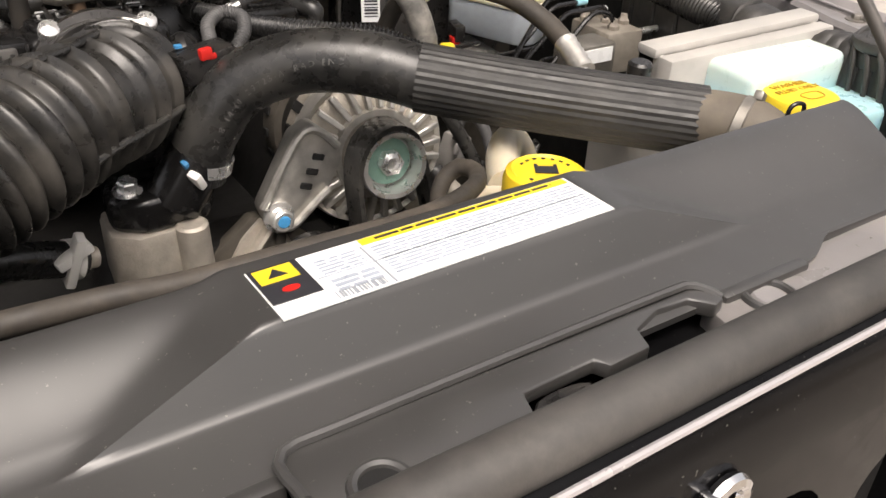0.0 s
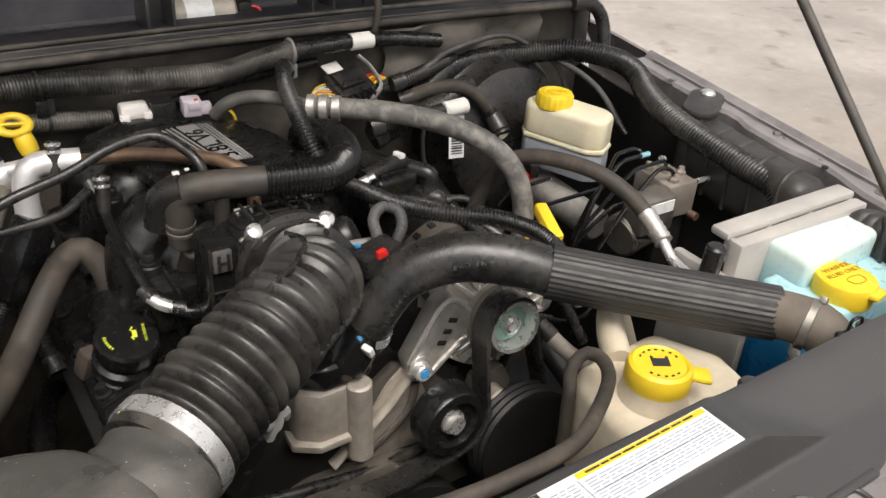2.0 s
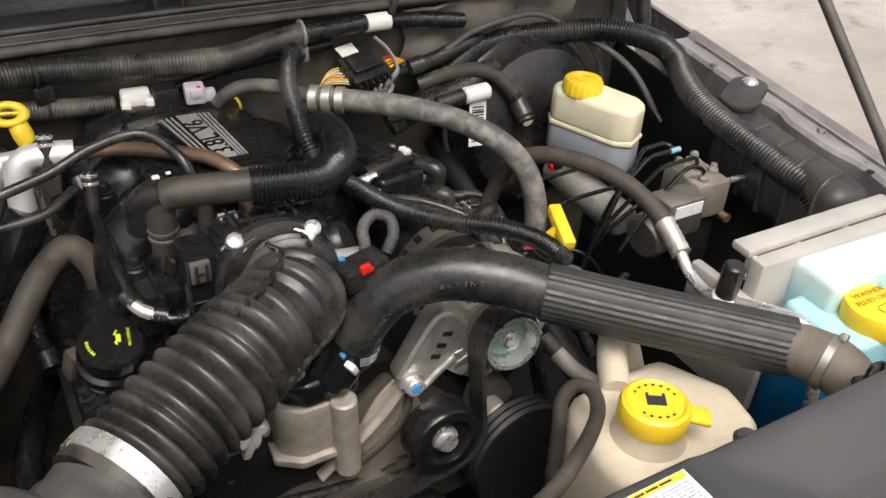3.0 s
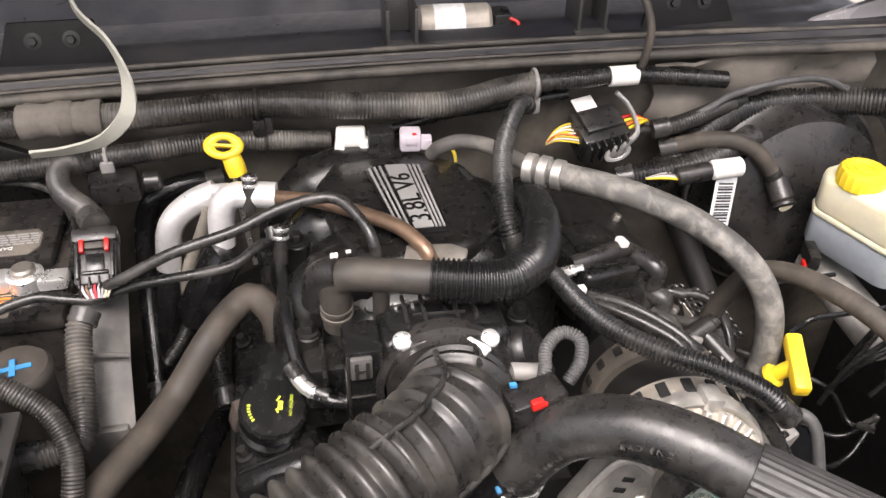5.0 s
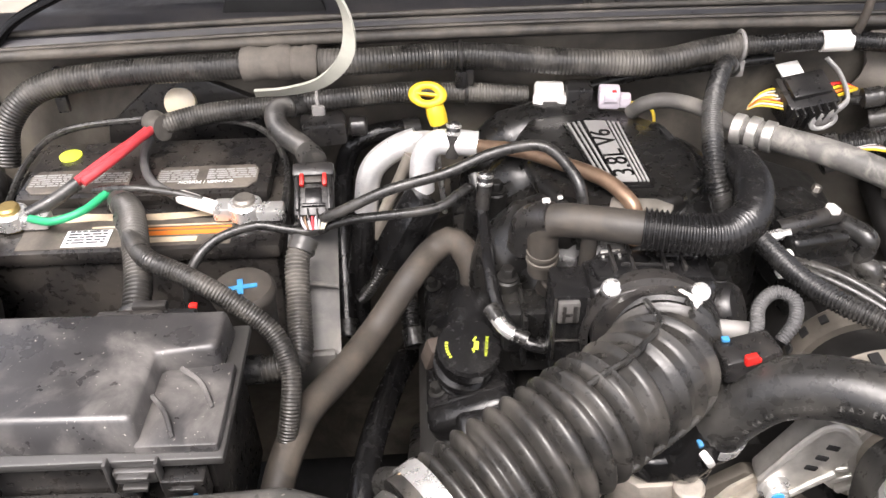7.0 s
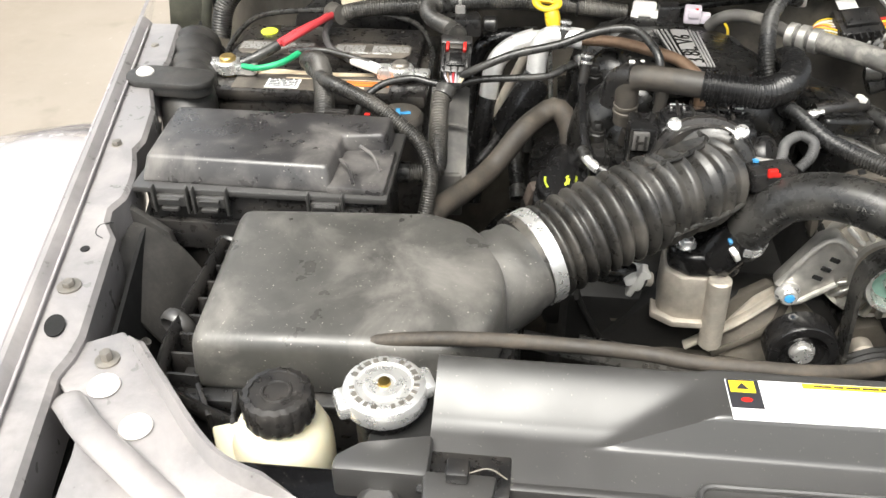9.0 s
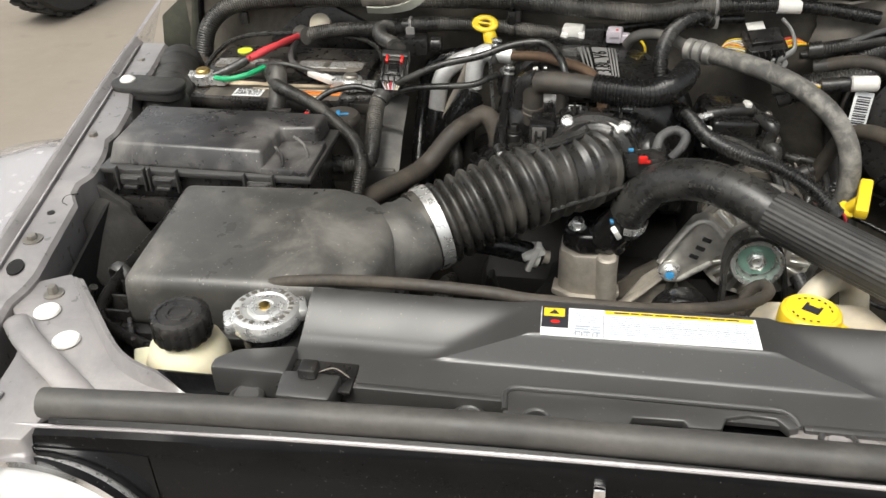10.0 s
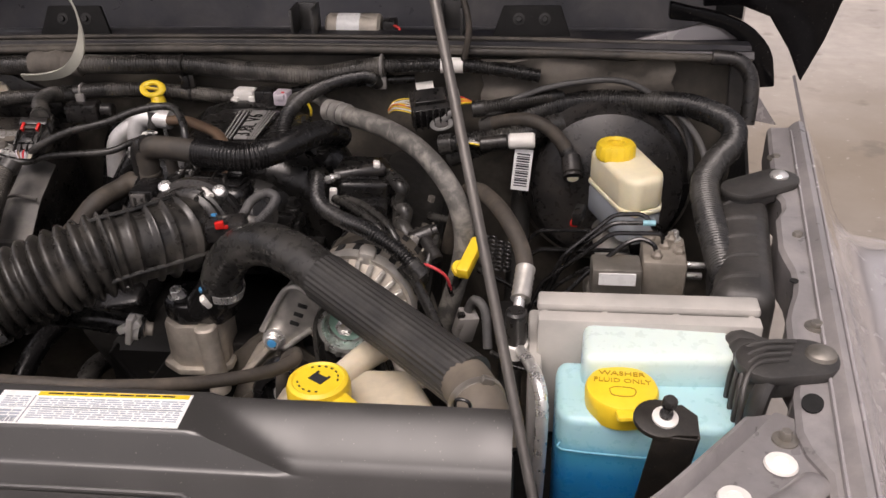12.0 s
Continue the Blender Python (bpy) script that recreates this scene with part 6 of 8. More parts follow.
part("seam", prism([(0.4385 + (x - 0.4385) * 1.03, 0.69 + (y - 0.69) * 1.025) for x, y in RP], 1.029, 1.036, 0.003), CREAM, br)
part("lower", prism(RP, 0.990, 1.030, 0.006), FLUID_G, br, "grey-blue lower half")
part("cap", lathe([(0.0225, 1.072), (0.0238, 1.074), (0.0238, 1.087), (0.0215, 1.091), (0.014, 1.092), (0.013, 1.0905), (0.0002, 1.0905)], pose(0.424, 0.706, 0), 60, 20, 0.015), YELLOW, br, "ribbed yellow cap", 30)
part("cap_ring", ring((0.424, 0.706, 1.0915), (0, 0, 1), 0.017, 0.001, 28, 6), YELLOW, br)
part("cap_ring", ring((0.424, 0.706, 1.0915), (0, 0, 1), 0.009, 0.001, 24, 6), YELLOW, br)
part("master_cylinder", cyl((0.425, 0.74, 0.955), (0.43, 0.60, 0.945), 0.022, 20, 0.004), ALU_B, br)
part("level_switch", obox((0.383, 0.69, 1.0), (0.012, 0.03, 0.018), (0, 0, -15), 0.002), PLASTIC, br)
part("switch_clip", obox((0.378, 0.685, 0.992), (0.01, 0.014, 0.008), (0, 0, -15), 0.002), RED, br)
ab_ = thing("abs_unit", "cast metal brake modulator block with bent steel lines", "brake modulator", (0.47, 0.54, 0.95))
part("block", obox((0.465, 0.538, 1.018), (0.046, 0.062, 0.044), (0, 0, -4), 0.004), TAN, ab_)
# lower half of the block, made dark for the shade it sits in
part("shaded_base", obox((0.465, 0.540, 0.960), (0.042, 0.05, 0.076), (0, 0, -4), 0.004), DARK, ab_)
part("port", cyl((0.486, 0.530, 1.012), (0.506, 0.529, 1.012), 0.004, 12), STEEL, ab_)
part("port", cyl((0.432, 0.518, 1.022), (0.444, 0.518, 1.022), 0.006, 14), ALU_B, ab_)
part("port", cyl((0.480, 0.505, 0.998), (0.480, 0.494, 0.998), 0.005, 12), COPPER, ab_)
part("bolt", hexbolt((0.478, 0.560, 1.040), (0, 0, 1), 0.005, 0.010, 0.008), STEEL, ab_)
part("motor", cyl((0.43, 0.53, 0.985), (0.385, 0.525, 0.98), 0.026, 24, 0.004), STEEL_D, ab_)
part("module", obox((0.413, 0.512, 1.015), (0.052, 0.036, 0.045), bev=0.004), STEEL_D, ab_)
part("label", box(0.394, 0.432, 0.4925, 0.4938, 1.020, 1.034, 0), PAPER, ab_)
for x, y in ((0.452, 0.557), (0.466, 0.541), (0.474, 0.556), (0.479, 0.530), (0.455, 0.519)):
    part("fitting", lathe([(0.0062, 0), (0.0062, 0.008), (0.004, 0.010), (0.0035, 0.014)], pose(x, y, 1.036), 6), TAN, ab_)


def bent(pts, r, material, parent, label="", bend=0.007):
    """A pipe of straight runs joined by tight bends."""
    P = [Vector(p) for p in pts]
    out = [P[0]]
    for a, b, c in zip(P, P[1:], P[2:]):
        d0, d1 = (a - b), (c - b)
        k = min(bend, d0.length * 0.45, d1.length * 0.45)
        p, q = b + d0.normalized() * k, b + d1.normalized() * k
        out += [b + d0.normalized() * (k * 1.3), p, (p + q) * 0.25 + b * 0.5, q, b + d1.normalized() * (k * 1.3)]
    out.append(P[-1])
    return part("brake_line", tube(out, r, 8, 0.004), material, parent, label)


for pts in ([(0.459, 0.568, 1.044), (0.452, 0.570, 1.057), (0.444, 0.577, 1.061), (0.414, 0.576, 1.060), (0.361, 0.549, 1.025), (0.335, 0.545, 0.97)],
            [(0.464, 0.573, 1.044), (0.458, 0.566, 1.056), (0.412, 0.564, 1.056), (0.368, 0.560, 1.020), (0.345, 0.56, 0.97)],
            [(0.464, 0.540, 1.042), (0.463, 0.542, 1.056), (0.410, 0.541, 1.056), (0.337, 0.543, 0.990), (0.32, 0.54, 0.95)],
            [(0.455, 0.518, 1.044), (0.452, 0.521, 1.054), (0.438, 0.526, 1.059), (0.422, 0.524, 1.053), (0.383, 0.523, 1.015), (0.35, 0.52, 0.975)],
            [(0.400, 0.668, 0.990), (0.333, 0.665, 0.990), (0.318, 0.668, 0.97)],
            [(0.436, 0.602, 1.0), (0.333, 0.600, 1.0), (0.31, 0.60, 0.98)],
            [(0.442, 0.547, 1.010), (0.388, 0.545, 1.010), (0.354, 0.548, 0.985), (0.33, 0.55, 0.955)]):
    bent(pts, 0.0026, PLASTIC_S, ab_)
part("line_tape", cyl((0.4575, 0.5655, 1.056), (0.444, 0.565, 1.056), 0.0033, 10), mat("pale_blue_tape", (0.25, 0.50, 0.58), 0.4), ab_, "pale blue sleeve")
part("port", cyl((0.486, 0.512, 1.036), (0.512, 0.511, 1.036), 0.0035, 12), STEEL, ab_)

# ---- hoses and lines ----
def hose(name, pts, r, material, label, category="hose", seg=14, step=0.007, corrug=0.0, depth=0.0012, flat=1.0):
    """A hose or loom as a thing: its tube, and a taped or rolled cuff at either end."""
    P = [Vector(p) for p in pts]
    ob = thing(name, label, category, min(P, key=lambda p: p.z))
    if corrug:
        part("conduit", corr(pts, r, corrug, depth, seg, flat=flat), material, ob, sharp=80)
    else:
        part("tube", tube(pts, r, seg, step, flat=flat), material, ob, sharp=60)
    for a, b in ((P[0], P[1]), (P[-1], P[-2])):
        d = (b - a).normalized()
        w = min(0.018, (b - a).length * 0.6)
        part("tape" if corrug else "cuff", tube([a, a + d * w * 0.5, a + d * w], r + depth + 0.0008, seg, 0.003, lambda s, t: r + (depth if corrug else 0.0) + 0.0007 + 0.0004 * math.sin(s * 900)), RUBBER, ob)
    return ob


ah = thing("air_conditioning_hose", "thick weathered grey air conditioning hose with crimped fitting", "hose", (0.17, 0.62, 1.05))
AH = [(0.076, 0.699, 1.131), (0.109, 0.675, 1.132), (0.15, 0.645, 1.131), (0.19, 0.610, 1.124), (0.222, 0.575, 1.108), (0.243, 0.556, 1.078), (0.250, 0.545, 1.035), (0.240, 0.535, 0.985), (0.22, 0.53, 0.92)]
part("hose", tube(AH, 0.0115, 18, 0.006), ACHOSE, ah)
part("metal_pipe", tube([(0.002, 0.782, 1.104), (0.010, 0.772, 1.118), (0.028, 0.764, 1.126), (0.052, 0.742, 1.130), (0.078, 0.698, 1.131)], 0.0072, 16, 0.005), GRIME, ah, "dull grey metal pipe")
for k, w in ((0.0, 0.0135), (0.012, 0.0140), (0.024, 0.0135)):
    p = Vector(AH[0]).lerp(Vector(AH[1]), k / 0.037)
    part("crimp", lathe([(0.011, -0.005), (w, -0.004), (w, 0.004), (0.011, 0.005)], aim(p, Vector(AH[1]) - Vector(AH[0])), 24, cap=False), ALU_B, ah)

bt = thing("breather_tube", "dusty rubber breather elbow joined to corrugated tube", "breather tube", (0.0, 0.57, 1.1))
part("elbow", tube([(-0.109, 0.578, 1.080), (-0.109, 0.576, 1.104), (-0.109, 0.577, 1.123), (-0.099, 0.573, 1.133), (-0.069, 0.563, 1.136), (-0.038, 0.553, 1.137)], 0.0125, 20, 0.004, lambda s_, t: 0.0112 + 0.0018 * min(1.0, s_ / (0.5 * t))), ELBOW, bt)
part("elbow_boss", tube([(-0.122, 0.592, 1.095), (-0.120, 0.588, 1.118), (-0.112, 0.580, 1.130), (-0.104, 0.575, 1.134)], 0.0135, 20, 0.004), PLASTIC, bt, "rounded black end of the elbow")
for z in (1.094, 1.101):
    part("neck_clamp", lathe([(0.0118, -0.0022), (0.0130, -0.0015), (0.0130, 0.0015), (0.0118, 0.0022)], aim((-0.109, 0.577, z), (0, -0.1, 1)), 24, cap=False), CAST_D, bt)
part("corrugated_tube", corr([(-0.040, 0.553, 1.137), (-0.005, 0.544, 1.137), (0.018, 0.5445, 1.136), (0.036, 0.556, 1.1355)], 0.0150, 0.0052, 0.0015, 20), PLASTIC_S, bt, "ribbed black plastic tube", 80)
part("bend", corr([(0.032, 0.552, 1.1355), (0.045, 0.567, 1.135), (0.057, 0.595, 1.132), (0.066, 0.63, 1.126), (0.074, 0.68, 1.110), (0.078, 0.73, 1.085)], 0.0150, 0.0024, 0.0003, 20), PLASTIC_S, bt, "finely ribbed black bend", 80)
part("clip", join(obox((-0.108, 0.580, 1.1465), (0.006, 0.005, 0.003), bev=0.001), obox((-0.097, 0.584, 1.146), (0.004, 0.003, 0.002), bev=0.0006)), WHITE, bt)
part("stub", cyl((-0.076, 0.568, 1.085), (-0.076, 0.562, 1.128), 0.0065, 16), ELBOW, bt)
BROWN = [(-0.158, 0.640, 0.985), (-0.160, 0.655, 1.025), (-0.176, 0.664, 1.047), (-0.195, 0.661, 1.038), (-0.216, 0.632, 1.031), (-0.247, 0.604, 0.999), (-0.274, 0.552, 1.000), (-0.298, 0.509, 1.003), (-0.310, 0.474, 0.998), (-0.318, 0.445, 0.982), (-0.322, 0.42, 0.945)]
hose("heater_hose", BROWN, 0.0125, RUBBER_B, "dirty brown rubber heater hose", "heater hose", 16)
hose("heater_hose", [(-0.20, 0.80, 0.80), (-0.225, 0.72, 0.85), (-0.245, 0.62, 0.89), (-0.262, 0.52, 0.90), (-0.27, 0.42, 0.86)], 0.0125, PLASTIC_S, "smooth shiny black heater hose", "heater hose", 16)
hose("heater_hose", [(-0.215, 0.70, 0.74), (-0.215, 0.60, 0.82), (-0.215, 0.52, 0.85), (-0.215, 0.44, 0.80)], 0.013, RUBBER, "black rubber heater hose", "heater hose", 16)
hose("coolant_pipe", [(-0.205, 0.852, 1.055), (-0.240, 0.842, 1.058), (-0.266, 0.836, 1.053), (-0.281, 0.832, 1.036), (-0.288, 0.825, 1.005), (-0.292, 0.80, 0.95), (-0.288, 0.72, 0.88)], 0.0105, PLASTIC_S, "smooth black coolant pipe bending down", "pipe", 18)

hs = thing("exhaust_gas_pipe", "silver-sleeved pipe leading into a bare copper-brown tube", "pipe", (-0.17, 0.74, 1.0))
part("shield", tube([(-0.149, 0.742, 1.099), (-0.173, 0.746, 1.100), (-0.190, 0.748, 1.098), (-0.199, 0.747, 1.086), (-0.202, 0.745, 1.070), (-0.203, 0.742, 1.050)], 0.0122, 20, 0.004), FOIL, hs, "bright silver heat sleeve")
part("shield", tube([(-0.206, 0.790, 1.078), (-0.228, 0.788, 1.070), (-0.247, 0.786, 1.056), (-0.256, 0.785, 1.040), (-0.260, 0.784, 1.020), (-0.263, 0.783, 0.996)], 0.0126, 22, 0.004), FOIL, hs, "bright silver heat sleeve")
part("shield", tube([(-0.213, 0.776, 1.070), (-0.229, 0.775, 1.033), (-0.242, 0.775, 1.005), (-0.253, 0.775, 0.970)], 0.0062, 16, 0.004), TAN, hs, "dull grey-brown pipe")
part("shield", tube([(-0.208, 0.783, 1.083), (-0.196, 0.778, 1.086), (-0.190, 0.765, 1.092)], 0.0075, 16, 0.004), FOIL, hs)
part("lower_pipe", tube([(-0.263, 0.783, 0.998), (-0.267, 0.772, 0.968), (-0.274, 0.765, 0.928), (-0.280, 0.74, 0.86)], 0.0125, 18, 0.006), PLASTIC_S, hs, "smooth black lower pipe")
part("lower_pipe", tube([(-0.203, 0.742, 1.052), (-0.206, 0.738, 1.02), (-0.210, 0.73, 0.95)], 0.008, 14, 0.008), DARK, hs)
part("tube", tube([(-0.155, 0.742, 1.098), (-0.114, 0.707, 1.112), (-0.080, 0.672, 1.119), (-0.052, 0.645, 1.121), (-0.037, 0.625, 1.117), (-0.030, 0.613, 1.109), (-0.028, 0.610, 1.08)], 0.0065, 14, 0.005), COPPER, hs, "bare copper-brown tube")
part("flange", xf(prism([(-0.030, -0.010), (-0.020, -0.016), (0.008, -0.010), (0.022, -0.004), (0.024, 0.006), (0.010, 0.012), (-0.026, 0.012)], -0.003, 0.003, 0.0015), pose(-0.022, 0.615, 1.108, 12, 0, -8)), STEEL_D, hs)

hose("overflow_hose", [(-0.345, 0.210, 1.062), (-0.325, 0.216, 1.080), (-0.269, 0.217, 1.091), (-0.198, 0.216, 1.095), (-0.122, 0.212, 1.096), (-0.085, 0.205, 1.097), (-0.045, 0.200, 1.100), (0.010, 0.205, 1.096), (0.064, 0.236, 1.078), (0.106, 0.267, 1.066), (0.124, 0.292, 1.060), (0.121, 0.307, 1.057), (0.110, 0.309, 1.045), (0.106, 0.303, 1.02), (0.104, 0.298, 0.96)], 0.0056, RUBBER_B, "thin dusty rubber overflow hose over the radiator cover", "hose", 12)
hose("throttle_cable", [(-0.310, 0.655, 1.076), (-0.275, 0.632, 1.104), (-0.23, 0.633, 1.125), (-0.181, 0.639, 1.136), (-0.142, 0.646, 1.149), (-0.104, 0.648, 1.153), (-0.085, 0.630, 1.145), (-0.075, 0.610, 1.130), (-0.073, 0.598, 1.085)], 0.0046, RUBBER, "thin black cable arching over the manifold", "cable", 10)
hose("vacuum_line", [(-0.403, 0.596, 1.02), (-0.398, 0.608, 1.064), (-0.378, 0.629, 1.083), (-0.344, 0.642, 1.088), (-0.320, 0.640, 1.085), (-0.295, 0.639, 1.082), (-0.266, 0.642, 1.090), (-0.194, 0.648, 1.094), (-0.171, 0.660, 1.100), (-0.160, 0.672, 1.098), (-0.156, 0.68, 1.07)], 0.0042, RUBBER, "thin black line from battery to manifold", "cable", 10)
hose("fuel_line", [(-0.155, 0.69, 1.10), (-0.15, 0.66, 1.075), (-0.148, 0.61, 1.06), (-0.143, 0.575, 1.045), (-0.125, 0.545, 1.035), (-0.10, 0.54, 1.03)], 0.0055, PLASTIC_S, "black fuel line with bright end", "fuel line", 10)
hose("fuel_pipe", [(-0.150, 0.572, 1.048), (-0.139, 0.553, 1.041), (-0.122, 0.545, 1.036)], 0.0056, STEEL, "bright curved steel fuel pipe", "fuel line", 14)
for p, d in (((-0.172, 0.742, 1.108), (0.1, 0.3, 1)), ((-0.148, 0.672, 1.098), (0.1, 0.3, 1))):
    q = thing("quick_connector", "black fitting with bright rings", "fitting", p)
    part("sleeve", lathe([(0.006, -0.02), (0.0068, 0.0), (0.006, 0.012), (0.0045, 0.014)], aim(p, d), 18), PLASTIC, q)
    for k in (0.002, 0.009):
        part("ring", lathe([(0.0066, k), (0.0074, k + 0.001), (0.0074, k + 0.0025), (0.0066, k + 0.0035)], aim(p, d), 20, cap=False), STEEL, q)

al = thing("air_conditioning_line", "brown-grey hose ending in a bright crimped fitting", "hose", (0.3, 0.45, 1.0))
part("hose", tube([(0.225, 0.610, 0.99), (0.236, 0.602, 1.040), (0.247, 0.588, 1.076), (0.264, 0.563, 1.093), (0.281, 0.528, 1.099), (0.298, 0.490, 1.097), (0.313, 0.458, 1.083), (0.318, 0.435, 1.070)], 0.0085, 16, 0.006), RUBBER_B, al)
part("crimp", tube([(0.318, 0.437, 1.071), (0.314, 0.405, 1.056)], 0.0098, 18, 0.003, lambda s, t: 0.0098 if (s / 0.007) % 1 < 0.6 else 0.0088), ALU_B, al)
part("pipe", tube([(0.314, 0.408, 1.058), (0.311, 0.386, 1.045), (0.311, 0.355, 1.042), (0.322, 0.310, 1.056), (0.330, 0.280, 1.060), (0.334, 0.262, 1.045), (0.333, 0.250, 1.0), (0.33, 0.245, 0.92)], 0.0054, 14, 0.005), STEEL, al, "bright bent aluminium pipe")
part("port", cyl((0.311, 0.345, 1.045), (0.311, 0.343, 1.085), 0.0095, 18, 0.002), PLASTIC, al, "black service port cap")
part("port_collar", cyl((0.311, 0.346, 1.035), (0.311, 0.345, 1.052), 0.0115, 18, 0.002), WHITE, al)

hose("booster_hose", [(0.255, 0.81, 1.07), (0.29, 0.797, 1.083), (0.318, 0.786, 1.088), (0.342, 0.779, 1.080), (0.361, 0.772, 1.062), (0.373, 0.764, 1.044)], 0.0092, RUBBER_B, "dusty black vacuum hose to the brake booster", "hose", 14)
hose("bay_cable", [(0.24, 0.84, 1.075), (0.278, 0.842, 1.078), (0.34, 0.862, 1.098), (0.40, 0.875, 1.112), (0.465, 0.868, 1.110), (0.51, 0.81, 1.092), (0.535, 0.745, 1.068), (0.54, 0.68, 1.02)], 0.0042, RUBBER_G, "thin grey cable arching across the firewall", "cable", 10)
hose("bay_cable", [(0.455, 0.868, 1.108), (0.475, 0.84, 1.085), (0.48, 0.81, 1.05), (0.485, 0.78, 1.0)], 0.004, RUBBER_G, "thin grey cable running down the firewall", "cable", 10)

# ---- wiring looms ----
wl = thing("firewall_harness", "thick dusty corrugated wiring loom along the firewall", "wiring loom", (-0.1, 0.84, 1.12))
part("conduit", corr([(-0.62, 0.80, 1.06), (-0.61, 0.815, 1.10), (-0.575, 0.83, 1.128), (-0.50, 0.836, 1.138), (-0.40, 0.832, 1.143), (-0.345, 0.830, 1.146), (-0.255, 0.827, 1.146), (-0.157, 0.840, 1.142), (-0.055, 0.831, 1.136), (0.03, 0.832, 1.131), (0.085, 0.838, 1.138), (0.122, 0.838, 1.143)], 0.0130, 0.0050, 0.0006, 16), LOOM_D, wl, "", 80)
part("conduit", corr([(0.12, 0.838, 1.143), (0.17, 0.838, 1.144), (0.213, 0.84, 1.144), (0.26, 0.835, 1.142), (0.33, 0.84, 1.13)], 0.0088, 0.0045, 0.0009, 14), LOOM, wl, "", 80)
part("tape_wrap", tube([(-0.372, 0.831, 1.145), (-0.345, 0.829, 1.147), (-0.318, 0.828, 1.147), (-0.30, 0.828, 1.146)], 0.0155, 14, 0.004, lambda s, t: 0.0165 + 0.0011 * math.sin(s * 210) + 0.0007 * math.sin(s * 730 + 1)), MUD, wl, "mud-caked cloth tape wrap")
part("white_tape", tube([(0.198, 0.839, 1.144), (0.228, 0.839, 1.144)], 0.0105, 18, 0.004), WHITE, wl, "white tape wrap")
for x, z in ((-0.16, 1.142), (0.118, 1.143), (-0.56, 1.13)):
    part("clip", join(ring((x, 0.838, z), (1, 0, 0), 0.0142, 0.002, 24, 8), obox((x, 0.834, z - 0.022), (0.012, 0.008, 0.018), bev=0.002)), GREYB if x > 0 else PLASTIC, wl)

w2 = thing("engine_harness", "dusty corrugated engine wiring loom", "wiring loom", (-0.27, 0.82, 1.08))
part("conduit", corr([(-0.468, 0.806, 1.092), (-0.42, 0.822, 1.097), (-0.344, 0.826, 1.102), (-0.277, 0.815, 1.113), (-0.217, 0.830, 1.109), (-0.151, 0.842, 1.100), (-0.092, 0.845, 1.093)], 0.0104, 0.0045, 0.0005, 14), LOOM_D, w2, "", 80)
part("clip", join(ring((-0.302, 0.818, 1.109), (1, 0, 0.1), 0.0115, 0.002, 24, 8), obox((-0.302, 0.806, 1.098), (0.013, 0.006, 0.026), bev=0.002)), GREYB, w2)
part("clip", join(ring((-0.155, 0.841, 1.101), (1, 0, 0), 0.0112, 0.0018, 24, 8), obox((-0.155, 0.838, 1.12), (0.016, 0.006, 0.018), bev=0.002)), PLASTIC, w2)
part("white_clip", join(obox((-0.072, 0.826, 1.106), (0.030, 0.022, 0.016), (0, 0, -6), 0.004), obox((-0.084, 0.818, 1.094), (0.010, 0.016, 0.022), (0, 0, -6), 0.002), obox((-0.060, 0.818, 1.098), (0.009, 0.014, 0.018), (0, 0, -6), 0.002)), WHITE, w2, "white plastic harness clip")
part("connector", obox((-0.043, 0.822, 1.104), (0.026, 0.024, 0.022), bev=0.003), PLASTIC, w2)
part("connector", join(obox((-0.015, 0.808, 1.108), (0.021, 0.021, 0.019), (0, 0, -8), 0.003), obox((0.000, 0.805, 1.105), (0.012, 0.013, 0.012), (0, 0, -8), 0.002), obox((-0.016, 0.797, 1.112), (0.012, 0.004, 0.008), (0, 0, -8), 0.001)), LILAC, w2, "pale lilac connector")
part("connector_mark", obox((-0.012, 0.800, 1.1175), (0.004, 0.003, 0.002), bev=0.0005), RED, w2)
part("yellow_wire", tube([(0.006, 0.80, 1.104), (0.018, 0.798, 1.106), (0.026, 0.792, 1.098), (0.027, 0.786, 1.09)], 0.0018, 8, 0.003), YELLOW, w2)
part("black_pipe", tube([(-0.03, 0.845, 1.10), (0.03, 0.85, 1.11), (0.10, 0.848, 1.118), (0.16, 0.855, 1.12)], 0.006, 12, 0.006), RUBBER, w2)

hose("harness_branch", [(-0.318, 0.822, 1.105), (-0.340, 0.800, 1.112), (-0.338, 0.770, 1.113), (-0.326, 0.744, 1.115), (-0.307, 0.715, 1.119), (-0.294, 0.686, 1.122)], 0.0095, LOOM_D, "dusty corrugated branch loom", "wiring loom", 14, corrug=0.0045)
hose("harness_branch", [(-0.299, 0.615, 1.092), (-0.305, 0.600, 1.082), (-0.303, 0.560, 1.055), (-0.302, 0.530, 1.042), (-0.318, 0.522, 1.040), (-0.345, 0.520, 1.040)], 0.0095, LOOM_D, "dusty corrugated branch loom", "wiring loom", 14, corrug=0.0045)
hose("battery_loom", [(-0.475, 0.70, 1.078), (-0.452, 0.660, 1.095), (-0.437, 0.615, 1.094), (-0.428, 0.575, 1.082), (-0.428, 0.54, 1.065)], 0.0105, LOOM_D, "dusty corrugated battery loom", "wiring loom", 14, corrug=0.0048)
